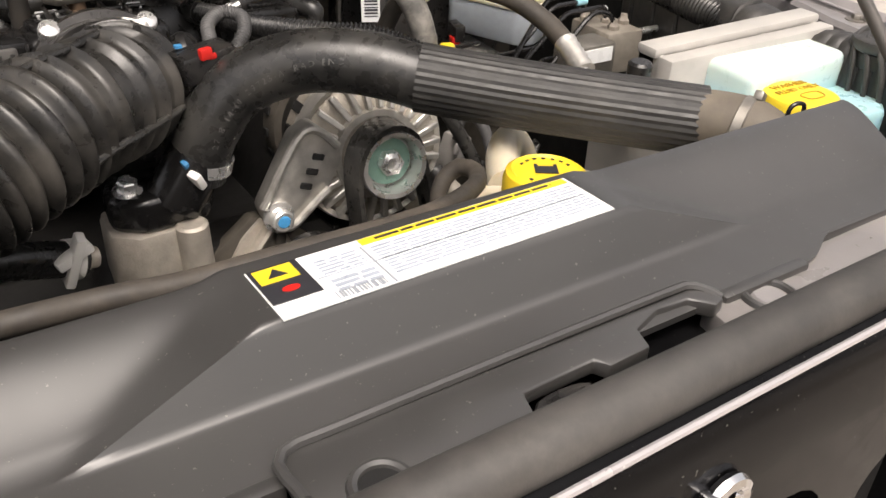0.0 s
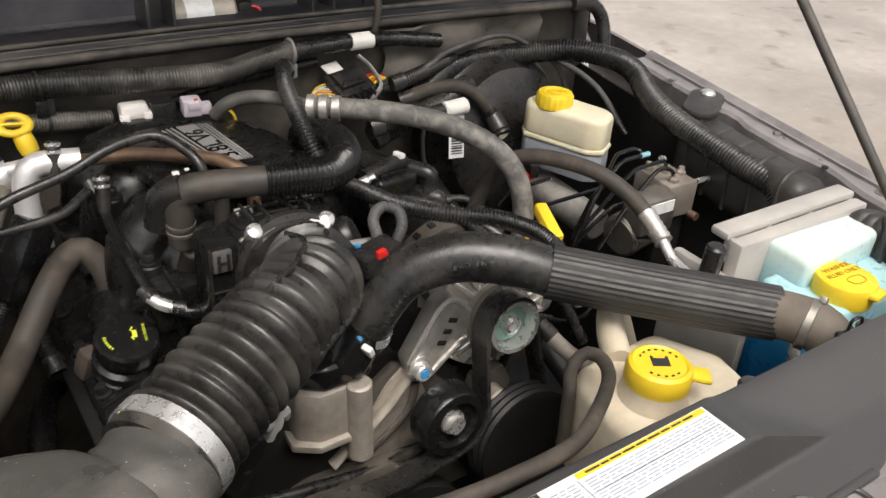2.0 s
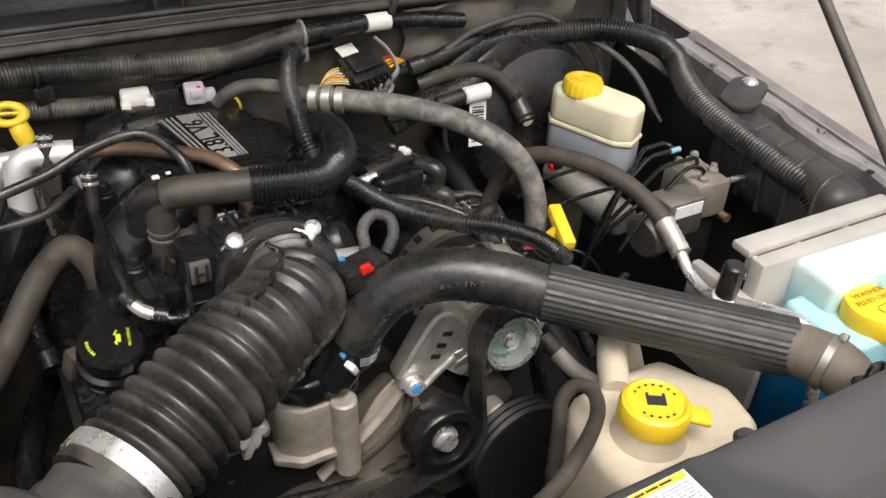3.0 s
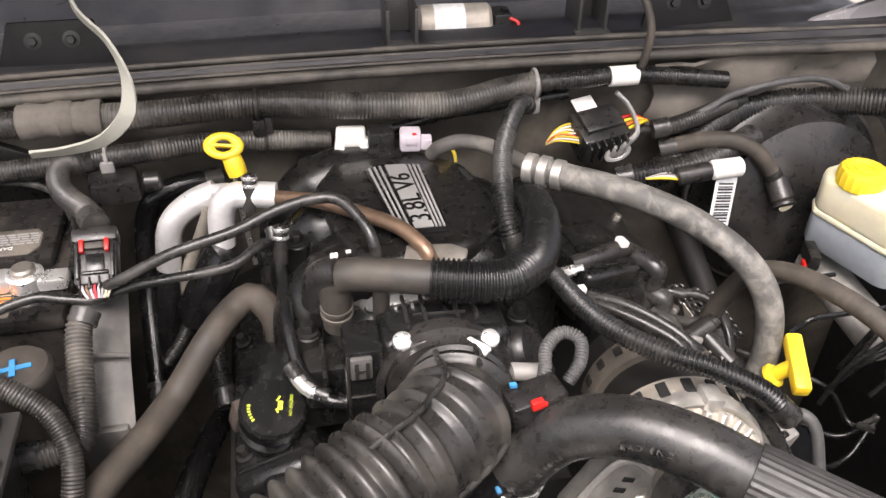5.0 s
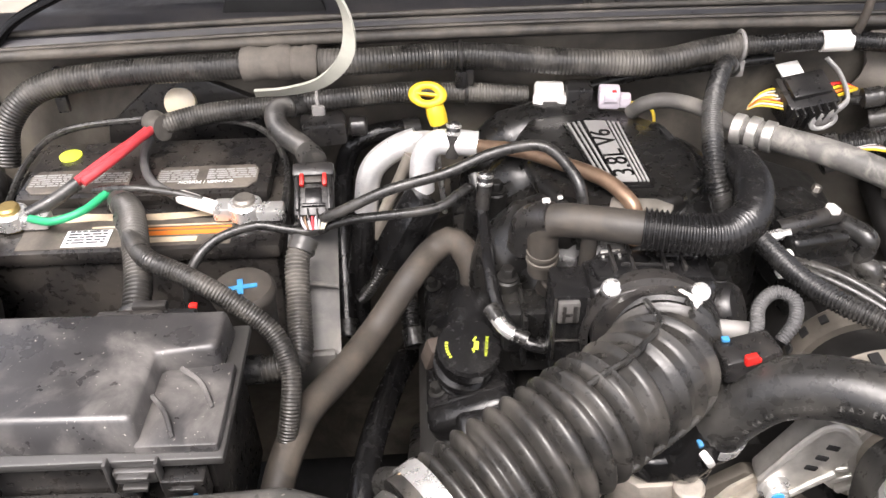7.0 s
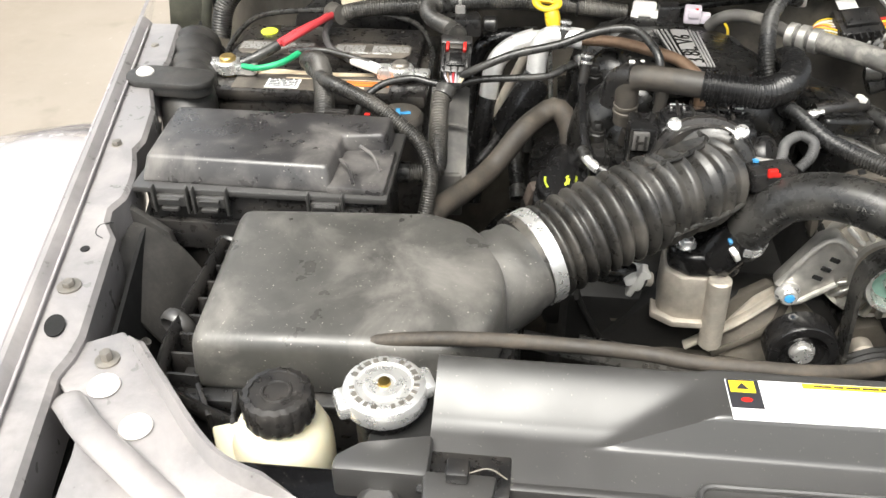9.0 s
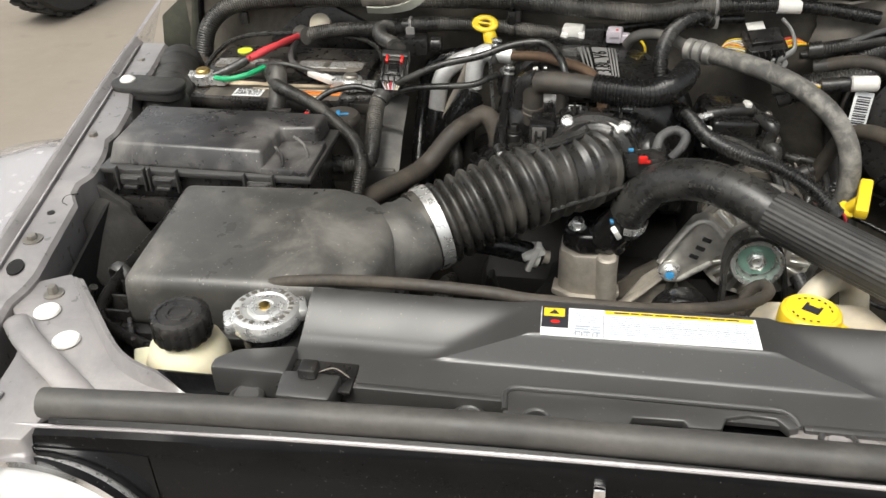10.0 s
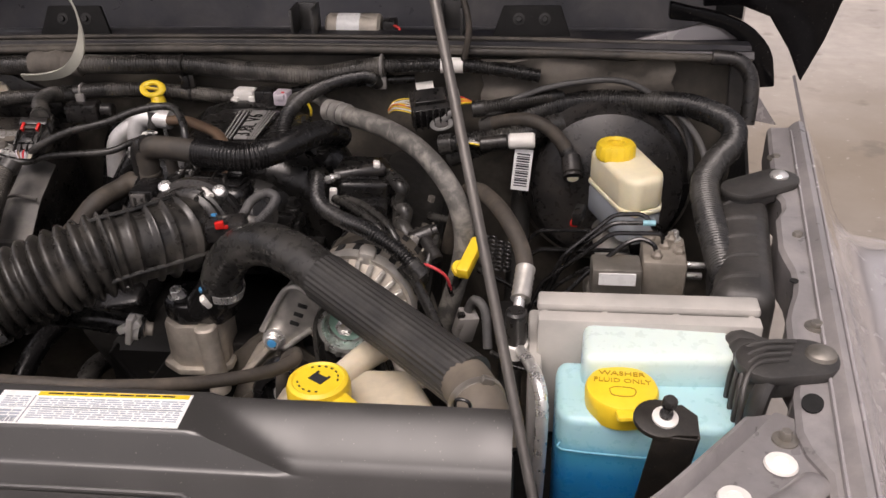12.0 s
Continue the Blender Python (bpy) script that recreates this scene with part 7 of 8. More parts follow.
hose("battery_loom", [(-0.462, 0.665, 1.085), (-0.435, 0.608, 1.100), (-0.411, 0.570, 1.112), (-0.388, 0.560, 1.107), (-0.366, 0.549, 1.101), (-0.340, 0.540, 1.086), (-0.318, 0.530, 1.069), (-0.306, 0.512, 1.050), (-0.306, 0.490, 1.028), (-0.316, 0.466, 0.98)], 0.0078, LOOM_D, "dusty sleeved battery loom curving down", "wiring loom", 14, corrug=0.0036, depth=0.0005)
hose("harness_branch", [(0.112, 0.836, 1.120), (0.100, 0.818, 1.134), (0.074, 0.762, 1.146), (0.050, 0.700, 1.151), (0.038, 0.652, 1.146), (0.036, 0.625, 1.130), (0.044, 0.612, 1.105)], 0.0080, LOOM, "corrugated loom dropping behind the manifold", "wiring loom", 14, corrug=0.0045)
hose("harness_branch", [(0.066, 0.64, 1.075), (0.076, 0.605, 1.080), (0.088, 0.555, 1.084), (0.104, 0.520, 1.088), (0.128, 0.494, 1.089), (0.156, 0.475, 1.088), (0.192, 0.460, 1.072), (0.215, 0.45, 1.05)], 0.0080, LOOM, "corrugated loom beside the alternator", "wiring loom", 14, corrug=0.0045)
hose("fender_loom", [(0.21, 0.80, 1.03), (0.255, 0.800, 1.048), (0.30, 0.822, 1.07), (0.350, 0.845, 1.085), (0.41, 0.848, 1.093), (0.47, 0.835, 1.096), (0.525, 0.795, 1.106), (0.562, 0.745, 1.104), (0.560, 0.70, 1.098), (0.532, 0.650, 1.092), (0.512, 0.600, 1.088), (0.507, 0.540, 1.080), (0.507, 0.470, 1.072), (0.506, 0.415, 1.060), (0.500, 0.37, 1.0)], 0.0150, LOOM, "thick corrugated loom curving along the fender", "wiring loom", 18, corrug=0.006, depth=0.001)
hose("fender_loom", [(0.20, 0.79, 1.05), (0.26, 0.78, 1.062), (0.31, 0.785, 1.07), (0.36, 0.81, 1.075)], 0.012, LOOM, "corrugated loom behind the brake booster", "wiring loom", 16, corrug=0.0055)

hc = thing("harness_connector", "black plug with red tabs joining two looms", "connector", (-0.305, 0.655, 1.09))
cmx = pose(-0.2935, 0.661, 1.109, 30, 2, 3)
part("body", xf(join(box(-0.0165, 0.0165, -0.026, 0.025, -0.013, 0.006, 0.003), box(-0.0175, 0.0175, 0.010, 0.022, -0.010, 0.009, 0.002), box(-0.0145, -0.0118, -0.022, 0.010, 0.005, 0.010, 0.001), box(0.0118, 0.0145, -0.022, 0.010, 0.005, 0.010, 0.001)), cmx), PLASTIC, hc)
for x in (-0.0095, 0.0095):
    part("tab", xf(box(x - 0.0018, x + 0.0018, 0.000, 0.011, 0.006, 0.0115, 0.0008), cmx), RED, hc, "red lock tab")
part("tab_bridge", xf(box(-0.0075, 0.0075, 0.003, 0.009, 0.006, 0.0095, 0.001), cmx), ELBOW, hc, "dusty brown lock bridge")
part("latch", xf(join(box(-0.007, 0.007, -0.016, -0.001, 0.004, 0.0085, 0.001), box(-0.010, 0.010, -0.0185, -0.016, 0.004, 0.0095, 0.0006)), cmx), PLASTIC_S, hc)
for k in range(4):
    part("rear_rib", xf(box(-0.013 + 0.0075 * k, -0.0115 + 0.0075 * k, -0.030, -0.020, 0.002, 0.0085, 0.0005), cmx), PLASTIC, hc)
for k, c in enumerate((LILAC, COPPER, LILAC, REDW, LILAC, GREYP, CREAMD, CREAMD)):
    part("wire", tube([cmx @ Vector((-0.011 + 0.0032 * k, -0.024, 0.002)), cmx @ Vector((-0.0105 + 0.003 * k, -0.030, 0.004)), cmx @ Vector((-0.007 + 0.002 * k, -0.036, 0.000))], 0.0011, 8, 0.003), c, hc)
# battery cables
bc = thing("battery_cables", "red, green and grey battery cables", "cables", (-0.5, 0.74, 1.07))
part("red_cable", tube([(-0.468, 0.815, 1.092), (-0.478, 0.785, 1.093), (-0.498, 0.745, 1.094), (-0.520, 0.715, 1.088)], 0.0048, 12, 0.006), REDW, bc)
part("red_cable", tube([(-0.462, 0.81, 1.094), (-0.470, 0.775, 1.100), (-0.487, 0.735, 1.100), (-0.508, 0.71, 1.094)], 0.0044, 12, 0.006), REDW, bc)
part("green_cable", tube([(-0.487, 0.705, 1.085), (-0.503, 0.680, 1.083), (-0.528, 0.672, 1.079), (-0.552, 0.683, 1.075)], 0.0038, 10, 0.005), GREENW, bc)
part("black_cable", tube([(-0.515, 0.715, 1.090), (-0.535, 0.70, 1.082), (-0.556, 0.69, 1.075)], 0.0065, 10, 0.005), RUBBER, bc)
part("grey_cable", tube([(-0.462, 0.812, 1.092), (-0.470, 0.775, 1.085), (-0.455, 0.73, 1.082), (-0.425, 0.702, 1.080)], 0.0042, 10, 0.005), RUBBER_G, bc)
part("grey_cable", tube([(-0.50, 0.71, 1.085), (-0.46, 0.70, 1.092), (-0.425, 0.70, 1.085), (-0.40, 0.695, 1.08)], 0.0036, 10, 0.005), RUBBER, bc)
part("tape", tube([(-0.47, 0.82, 1.092), (-0.462, 0.805, 1.093), (-0.455, 0.80, 1.095)], 0.0125, 12, 0.004), LOOM_D, bc)

# ---- small things of the bay ----
fc = thing("finned_cover", "black finned plastic plug cover behind the heater hose", "plug cover", (-0.222, 0.72, 0.98))
fm = Matrix.Translation((-0.222, 0.72, 1.018)) @ Vector((-0.045, -0.020, -0.075)).to_track_quat("Z", "Y").to_matrix().to_4x4()
part("body", xf(box(-0.017, 0.017, -0.012, 0.012, -0.042, 0.038, 0.004), fm), PLASTIC_S, fc)
for k in range(4):
    part("fin", xf(box(-0.015 + 0.009 * k, -0.0125 + 0.009 * k, -0.0165, -0.011, -0.036, 0.034, 0.001), fm), PLASTIC_S, fc)
part("lead", corr([fm @ Vector((0, 0, 0.036)), fm @ Vector((0.002, 0.002, 0.060)), fm @ Vector((0.0, 0.004, 0.085))], 0.006, 0.0038, 0.0006, 12), LOOM, fc, "", 80)

bx = thing("relay_can", "round dark cap with a blue paint cross", "cap", (-0.347, 0.56, 1.03))
part("can", lathe([(0.022, 1.0), (0.0235, 1.07), (0.0255, 1.074), (0.0255, 1.079), (0.0225, 1.083), (0.0003, 1.0835)], pose(-0.345, 0.570, 0), 32), ELBOW, bx)
for a, l, z in ((10, 0.026, 1.0837), (100, 0.018, 1.0843)):
    part("cross", xf(box(-l / 2, l / 2, -0.0022, 0.0022, 0, 0.0008, 0), pose(-0.346, 0.567, z, 0, 0, a)), BLUE, bx)

sp_ = thing("support_plate", "dusty grey plastic shield beside the battery", "shield", (-0.29, 0.62, 0.98))
part("sheet", quads([[(-0.322 + 0.044 * u + 0.004 * v, 0.668 - 0.105 * v, 1.072 - 0.046 * v - (0.016 * max(0.0, v - 0.55) / 0.45) - 0.006 * (2 * u - 1) ** 2) for u in [k / 6 for k in range(7)]] for v in [k / 8 for k in range(9)]], 0.004), GRIME, sp_, "", 60)
part("fold", tube([(-0.319, 0.607, 1.048), (-0.30, 0.605, 1.053), (-0.276, 0.607, 1.048)], 0.0022, 8, 0.004), GRIME, sp_)
part("leg", obox((-0.298, 0.566, 0.985), (0.040, 0.008, 0.06), (8, 0, 2), 0.003), GRIME, sp_)
oc = thing("oil_filler", "black oil filler with yellow-green printed cap", "oil filler", (-0.165, 0.57, 0.9))
OM = aim((-0.168, 0.572, 0.998), (0.12, -0.30, 1))
part("neck", lathe([(0.024, -0.12), (0.024, -0.03), (0.028, -0.026), (0.028, -0.018), (0.024, -0.015), (0.024, -0.004)], OM, 36), PLASTIC_S, oc)
part("cap", lathe([(0.0262, -0.008), (0.0280, -0.005), (0.0280, 0.007), (0.0255, 0.010), (0.0003, 0.0105)], OM, 48, 16, 0.012), PLASTIC_S, oc, "black ribbed cap", 30)
for k in (-0.034, -0.046):
    part("neck_ring", lathe([(0.024, k - 0.004), (0.0265, k - 0.002), (0.0265, k + 0.002), (0.024, k + 0.004)], OM, 36, cap=False), PLASTIC_S, oc)
part("cap_symbol", xf(join(obox((0.0, 0.003, 0), (0.008, 0.004, 0.0005), bev=0), obox((-0.005, 0.005, 0), (0.004, 0.0015, 0.0005), (0, 0, 30), 0), obox((0.006, 0.005, 0), (0.005, 0.0015, 0.0005), (0, 0, -30), 0)), OM @ pose(0.008, -0.003, 0.0108, 0, 0, 60)), YGREEN, oc)
lettering("NO ENGINE", 0.0036, OM @ pose(0.0135, -0.005, 0.0106, 0, 0, 62), YGREEN, oc, "cap_lettering", 0.0002)
for a in (62, 70, 78, 86, 94, 102):
    part("cap_print", xf(box(-0.0007, 0.0007, 0.0185, 0.021, 0, 0.0004, 0), OM @ pose(0, 0, 0.0106, 0, 0, a)), YGREEN, oc)
solo("oil_filler_pipe", tube([(-0.165, 0.575, 0.95), (-0.163, 0.605, 0.985), (-0.160, 0.640, 0.990), (-0.158, 0.66, 0.96), (-0.158, 0.67, 0.90)], 0.0235, 20, 0.006), PLASTIC_S, "black filler pipe beside the manifold", "pipe")

od = thing("transmission_dipstick", "yellow loop handle of a dipstick", "dipstick", (-0.19, 0.80, 1.0))
om = pose(-0.194, 0.803, 1.120, 40, 4, -8)
part("loop", xf(ring((0, 0, 0), (0, 0, 1), 0.0098, 0.0040, 36, 12, 0.9), om @ Matrix.Diagonal((1.38, 1.0, 1, 1))), YELLOW, od)
part("web", xf(box(-0.013, 0.013, -0.0015, 0.0015, -0.003, 0.003, 0.001), om), YELLOW, od)
part("grip", lathe([(0.0045, -0.016), (0.0090, -0.014), (0.0098, -0.006), (0.0092, 0.004), (0.006, 0.008), (0.0005, 0.009)], aim((-0.187, 0.799, 1.105), (-0.25, 0.25, 1)), 24), YELLOW, od)
part("shaft", tube([(-0.187, 0.799, 1.092), (-0.186, 0.80, 1.05), (-0.18, 0.80, 0.98)], 0.0028, 8, 0.02), STEEL, od)
dp = thing("oil_dipstick", "yellow tee handle of the oil dipstick", "dipstick", (0.255, 0.51, 0.95))
part("handle", xf(box(-0.0070, 0.0070, -0.0070, 0.0070, -0.027, 0.027, 0.003), aim((0.2590, 0.514, 1.0365), (0.0145, 0.050, 0.0132))), YELLOW, dp)
part("boss", join(tube([(0.2575, 0.515, 1.034), (0.253, 0.5185, 1.026), (0.248, 0.5225, 1.017)], 0.0065, 14, 0.003), lathe([(0.006, 0.003), (0.0105, 0.001), (0.0105, -0.003), (0.006, -0.004)], aim((0.248, 0.5225, 1.017), (0.012, -0.009, 0.021)), 24)), YELLOW, dp)
part("tube", tube([(0.248, 0.5225, 1.016), (0.237, 0.53, 0.98), (0.215, 0.53, 0.90)], 0.005, 10, 0.02), PLASTIC, dp)

cl = thing("sensor_plug", "black sensor plug with a red lock and looped conduit", "connector", (0.02, 0.46, 1.08))
part("body", obox((0.016, 0.462, 1.094), (0.042, 0.024, 0.020), (0, -4, 12), 0.003), PLASTIC, cl)
part("lock", join(obox((0.014, 0.449, 1.104), (0.009, 0.005, 0.008), (0, -4, 12), 0.0012), obox((0.019, 0.451, 1.101), (0.006, 0.004, 0.004), (0, -4, 12), 0.001)), RED, cl, "red lock tab")
part("conduit", corr([(0.024, 0.472, 1.095), (0.029, 0.482, 1.101), (0.034, 0.497, 1.108), (0.048, 0.506, 1.112), (0.059, 0.498, 1.110), (0.055, 0.483, 1.104), (0.044, 0.474, 1.094)], 0.0048, 0.0032, 0.0005, 12), RUBBER_G, cl, "", 80)
part("mark", obox((0.002, 0.468, 1.105), (0.005, 0.004, 0.002), bev=0), BLUE, cl)

ck = thing("ignition_coil", "dusty black ignition coil pack with plug boots", "ignition coil", (0.12, 0.65, 1.0))
COIL = pose(0.122, 0.643, 1.052, 0, 6, 14)
part("pack", xf(prism([(-0.032, -0.038), (0.026, -0.038), (0.036, 0.010), (0.030, 0.044), (-0.024, 0.046), (-0.034, 0.012)], -0.03, 0.026, 0.006, seg=3), COIL), MANIF, ck)
part("lid_plate", xf(prism([(-0.024, -0.030), (0.014, -0.030), (0.018, 0.030), (-0.018, 0.034)], 0.026, 0.029, 0.001), COIL), MANIF, ck)
part("front_bar", tube([(0.094, 0.618, 1.081), (0.120, 0.623, 1.084), (0.149, 0.633, 1.084)], 0.0080, 16, 0.004), PLASTIC, ck)
part("front_face", xf(prism([(-0.026, -0.050), (0.024, -0.050), (0.026, -0.034), (-0.028, -0.034)], -0.045, 0.006, 0.004), COIL), MANIF, ck)
part("clip", obox((0.142, 0.629, 1.092), (0.008, 0.012, 0.006), (0, 12, 14), 0.0015), WHITE, ck, "pale clip")
part("tower", xf(box(0.018, 0.040, -0.022, 0.000, -0.010, 0.016, 0.004), COIL), MANIF, ck)
part("tower", xf(box(0.020, 0.042, 0.008, 0.030, -0.010, 0.014, 0.004), COIL), MANIF, ck)
for pts in ([(0.152, 0.642, 1.072), (0.162, 0.628, 1.072), (0.172, 0.614, 1.069), (0.170, 0.611, 1.052), (0.166, 0.611, 1.020)],
            [(0.164, 0.625, 1.045), (0.172, 0.608, 1.046), (0.178, 0.600, 1.043), (0.175, 0.596, 1.028), (0.180, 0.585, 1.010)],
            [(0.170, 0.600, 1.030), (0.176, 0.588, 1.030), (0.184, 0.578, 1.018), (0.188, 0.566, 0.99)]):
    b = part("plug_boot", tube(pts, 0.0088, 16, 0.003, lambda s_, t: 0.0092 if s_ < t * 0.45 else 0.0078), RUBBER, ck, "dusty rubber plug boot")
part("boot_ring", lathe([(0.0088, -0.003), (0.0094, -0.002), (0.0094, 0.002), (0.0088, 0.003)], aim((0.166, 0.611, 1.024), (-0.1, 0, 1)), 20, cap=False), BLUE, ck)
part("stud", lathe([(0.005, 0), (0.005, 0.012), (0.003, 0.014), (0.003, 0.02)], aim((0.083, 0.612, 1.078), (0.9, -0.2, 0.4)), 6), STEEL, ck)
part("white_plug", join(obox((0.095, 0.596, 1.066), (0.009, 0.008, 0.020), (8, 6, 10), 0.002), obox((0.096, 0.594, 1.054), (0.012, 0.010, 0.006), (8, 6, 10), 0.002)), WHITE, ck, "small white plug")
tee = thing("pressure_sensor", "black tee-shaped sensor plug beside the plug boots", "sensor", (0.20, 0.56, 1.0))
part("barrel", join(cyl((0.186, 0.566, 1.026), (0.212, 0.575, 1.034), 0.0095, 20, 0.002), cyl((0.211, 0.5745, 1.0335), (0.217, 0.577, 1.0355), 0.0078, 20, 0.001)), PLASTIC, tee)
part("stem", cyl((0.202, 0.571, 1.030), (0.220, 0.541, 1.016), 0.0078, 18, 0.002), PLASTIC, tee)
part("clip", obox((0.192, 0.560, 1.030), (0.010, 0.008, 0.010), (0, 20, 20), 0.002), GREYB, tee)
hose("spark_lead", [(0.098, 0.592, 1.064), (0.115, 0.574, 1.067), (0.140, 0.552, 1.064), (0.162, 0.530, 1.056), (0.176, 0.512, 1.03)], 0.0048, RUBBER, "black spark plug lead", "cable", 10)
hose("spark_lead", [(0.105, 0.600, 1.060), (0.128, 0.582, 1.064), (0.154, 0.558, 1.060), (0.174, 0.535, 1.050), (0.186, 0.515, 1.02)], 0.0048, RUBBER, "black spark plug lead", "cable", 10)
vc = thing("valve_cover", "dirty dark valve cover with bolts", "valve cover", (0.16, 0.6, 0.98))
part("cover", obox((0.165, 0.66, 1.0), (0.085, 0.30, 0.05), (0, 20, 0), 0.012, 3), DARK, vc)
for i in range(4):
    part("bolt", hexbolt((0.195, 0.54 + 0.075 * i, 1.01), (0.3, 0, 1), 0.005, 0.012, 0.008), STEEL_D, vc)
hose("spark_lead", [(0.19, 0.60, 1.02), (0.215, 0.575, 1.03), (0.21, 0.54, 1.015), (0.20, 0.52, 0.97)], 0.0045, RUBBER, "black spark plug lead", "cable", 10)
hose("spark_lead", [(0.20, 0.64, 1.02), (0.235, 0.62, 1.02), (0.24, 0.58, 1.0), (0.23, 0.55, 0.94)], 0.0045, RUBBER, "black spark plug lead", "cable", 10)
hose("sensor_wire", [(0.205, 0.505, 1.03), (0.215, 0.49, 1.04), (0.235, 0.485, 1.03), (0.24, 0.495, 1.0)], 0.0018, REDW, "thin red sensor wire", "cable", 8)

mc = thing("main_connector", "large black finned plug with coloured wires", "connector", (0.19, 0.815, 1.06))
mm = pose(0.186, 0.815, 1.094, 24, -4, 12)
part("body", xf(join(box(-0.028, 0.026, -0.018, 0.024, -0.02, 0.012, 0.003), box(-0.022, 0.02, -0.008, 0.018, 0.011, 0.018, 0.002)), mm), PLASTIC, mc)
for k in range(6):
    part("fin", xf(box(-0.026 + 0.0085 * k, -0.0235 + 0.0085 * k, -0.026, -0.016, -0.016, 0.012, 0.0008), mm), PLASTIC, mc)
for k, c in enumerate((YELLOW, WHITE, YELLOW, ORANGE, REDW, LILAC, YELLOW, WHITE, COPPER, YELLOW, WHITE, YELLOW)):
    fan = (k % 4 - 1.5) * 0.004
    part("wire", tube([mm @ Vector((-0.026, -0.008 + 0.0022 * k, 0.002 * (k % 3))), mm @ Vector((-0.038, -0.002 + 0.0015 * k, 0.004 + 0.5 * fan)), mm @ Vector((-0.050, 0.004 + 0.0006 * k, 0.003 + 0.7 * fan)), mm @ Vector((-0.058, 0.007, -0.006 + 0.4 * fan))], 0.0010, 6, 0.004), c, mc)
for k, c in enumerate((YELLOW, ORANGE, YELLOW, RED)):
    part("wire", tube([mm @ Vector((0.026, -0.008 + 0.005 * k, 0.004)), mm @ Vector((0.040, -0.007 + 0.004 * k, 0.006)), mm @ Vector((0.056, -0.002, 0.0))], 0.0018, 6, 0.004), c, mc)
part("lever", xf(tube([(0.012, -0.022, -0.012), (0.020, -0.024, 0.004), (0.034, -0.016, 0.010), (0.036, 0.01, 0.016), (0.026, 0.026, 0.024)], 0.0048, 10, 0.004, flat=0.5), mm), GREYP, mc, "grey locking lever")
part("lever_loop", xf(ring((0.008, -0.026, -0.010), (0, -1, 0.3), 0.010, 0.0026, 24, 8, 0.7), mm @ Matrix.Diagonal((1.3, 1, 0.8, 1))), GREYP, mc)
part("lever", xf(box(0.002, 0.026, -0.026, -0.021, -0.018, -0.004, 0.002), mm), GREYB, mc)
part("label", xf(box(-0.016, 0.008, 0.024, 0.042, 0.006, 0.008, 0.0005), mm), WHITE, mc)
hose("plug_lead", [(0.243, 0.812, 1.093), (0.27, 0.81, 1.098), (0.31, 0.825, 1.10), (0.36, 0.85, 1.10)], 0.0085, LOOM_D, "dusty sleeved lead from the large plug", "wiring loom", 14, corrug=0.0045)
hose("hanging_wire", [(0.228, 0.838, 1.145), (0.232, 0.834, 1.165), (0.236, 0.84, 1.195), (0.228, 0.86, 1.225), (0.205, 0.90, 1.25), (0.18, 0.97, 1.27)], 0.0042, RUBBER_B, "dusty wire rising to the hood", "cable", 10)
c2 = thing("small_connector", "black connector with white sleeve and paper tag", "connector", (0.3, 0.76, 1.02))
part("body", cyl((0.255, 0.765, 1.062), (0.292, 0.764, 1.067), 0.010, 16, 0.002), PLASTIC, c2)
part("sleeve", cyl((0.292, 0.764, 1.067), (0.326, 0.763, 1.069), 0.0105, 18, 0.002), WHITE, c2, "white plastic sleeve")
tag = part("tag", obox((0.310, 0.757, 1.030), (0.024, 0.0012, 0.055), (-14, 6, 0), 0.0003), PAPER, c2, "paper tag with barcode")
for k in range(14):
    part("barcode_bar", xf(box(-0.0085, 0.0085, -0.0012, -0.0007, -0.022 + 0.0032 * k, -0.0206 + 0.0032 * k + 0.0005 * (k % 3), 0), pose(0.310, 0.757, 1.030, -14, 6, 0)), INK, tag)
for k in range(5):
    part("wire", tube([(0.257, 0.760 + 0.003 * k, 1.062), (0.242, 0.762 + 0.002 * k, 1.064), (0.225, 0.77, 1.06)], 0.0014, 6, 0.004), (YELLOW, WHITE, LILAC, COPPER, WHITE)[k], c2)

rq = random.Random(12)
part("insulation", quads([[(0.255 + 0.021 * i + rq.uniform(-0.004, 0.004), 0.858 - 0.012 * math.sin(i * 0.9) * math.sin(j * 1.1) - rq.uniform(0.0, 0.012), 1.075 + 0.0125 * j + rq.uniform(-0.003, 0.003)) for j in range(7)] for i in range(13)], 0.004), MUD, car, "torn dusty grey insulation mat on the firewall", 80)
# grommets and pads on the firewall
g = thing("firewall_pad", "black insulating pad with a pale round plug", "pad", (-0.43, 0.86, 1.0))
part("pad", prism([(-0.54, 1.02), (-0.53, 1.07), (-0.47, 1.12), (-0.43, 1.125), (-0.36, 1.09), (-0.35, 1.02)], -0.006, 0.006, 0.003, pose(0, 0.858, 0, 90, 0, 0)), PLASTIC, g)
part("plug", lathe([(0.017, 0), (0.016, 0.005), (0.010, 0.008), (0.0005, 0.009)], aim((-0.448, 0.850, 1.096), (0, -1, 0.5)), 24), CREAMD, g)
solo("heater_valve", join(obox((-0.298, 0.80, 1.088), (0.045, 0.03, 0.026), (0, 0, 8), 0.005), cyl((-0.272, 0.80, 1.09), (-0.255, 0.80, 1.09), 0.010, 16, 0.002)), PLASTIC, "small black valve on the firewall", "valve")

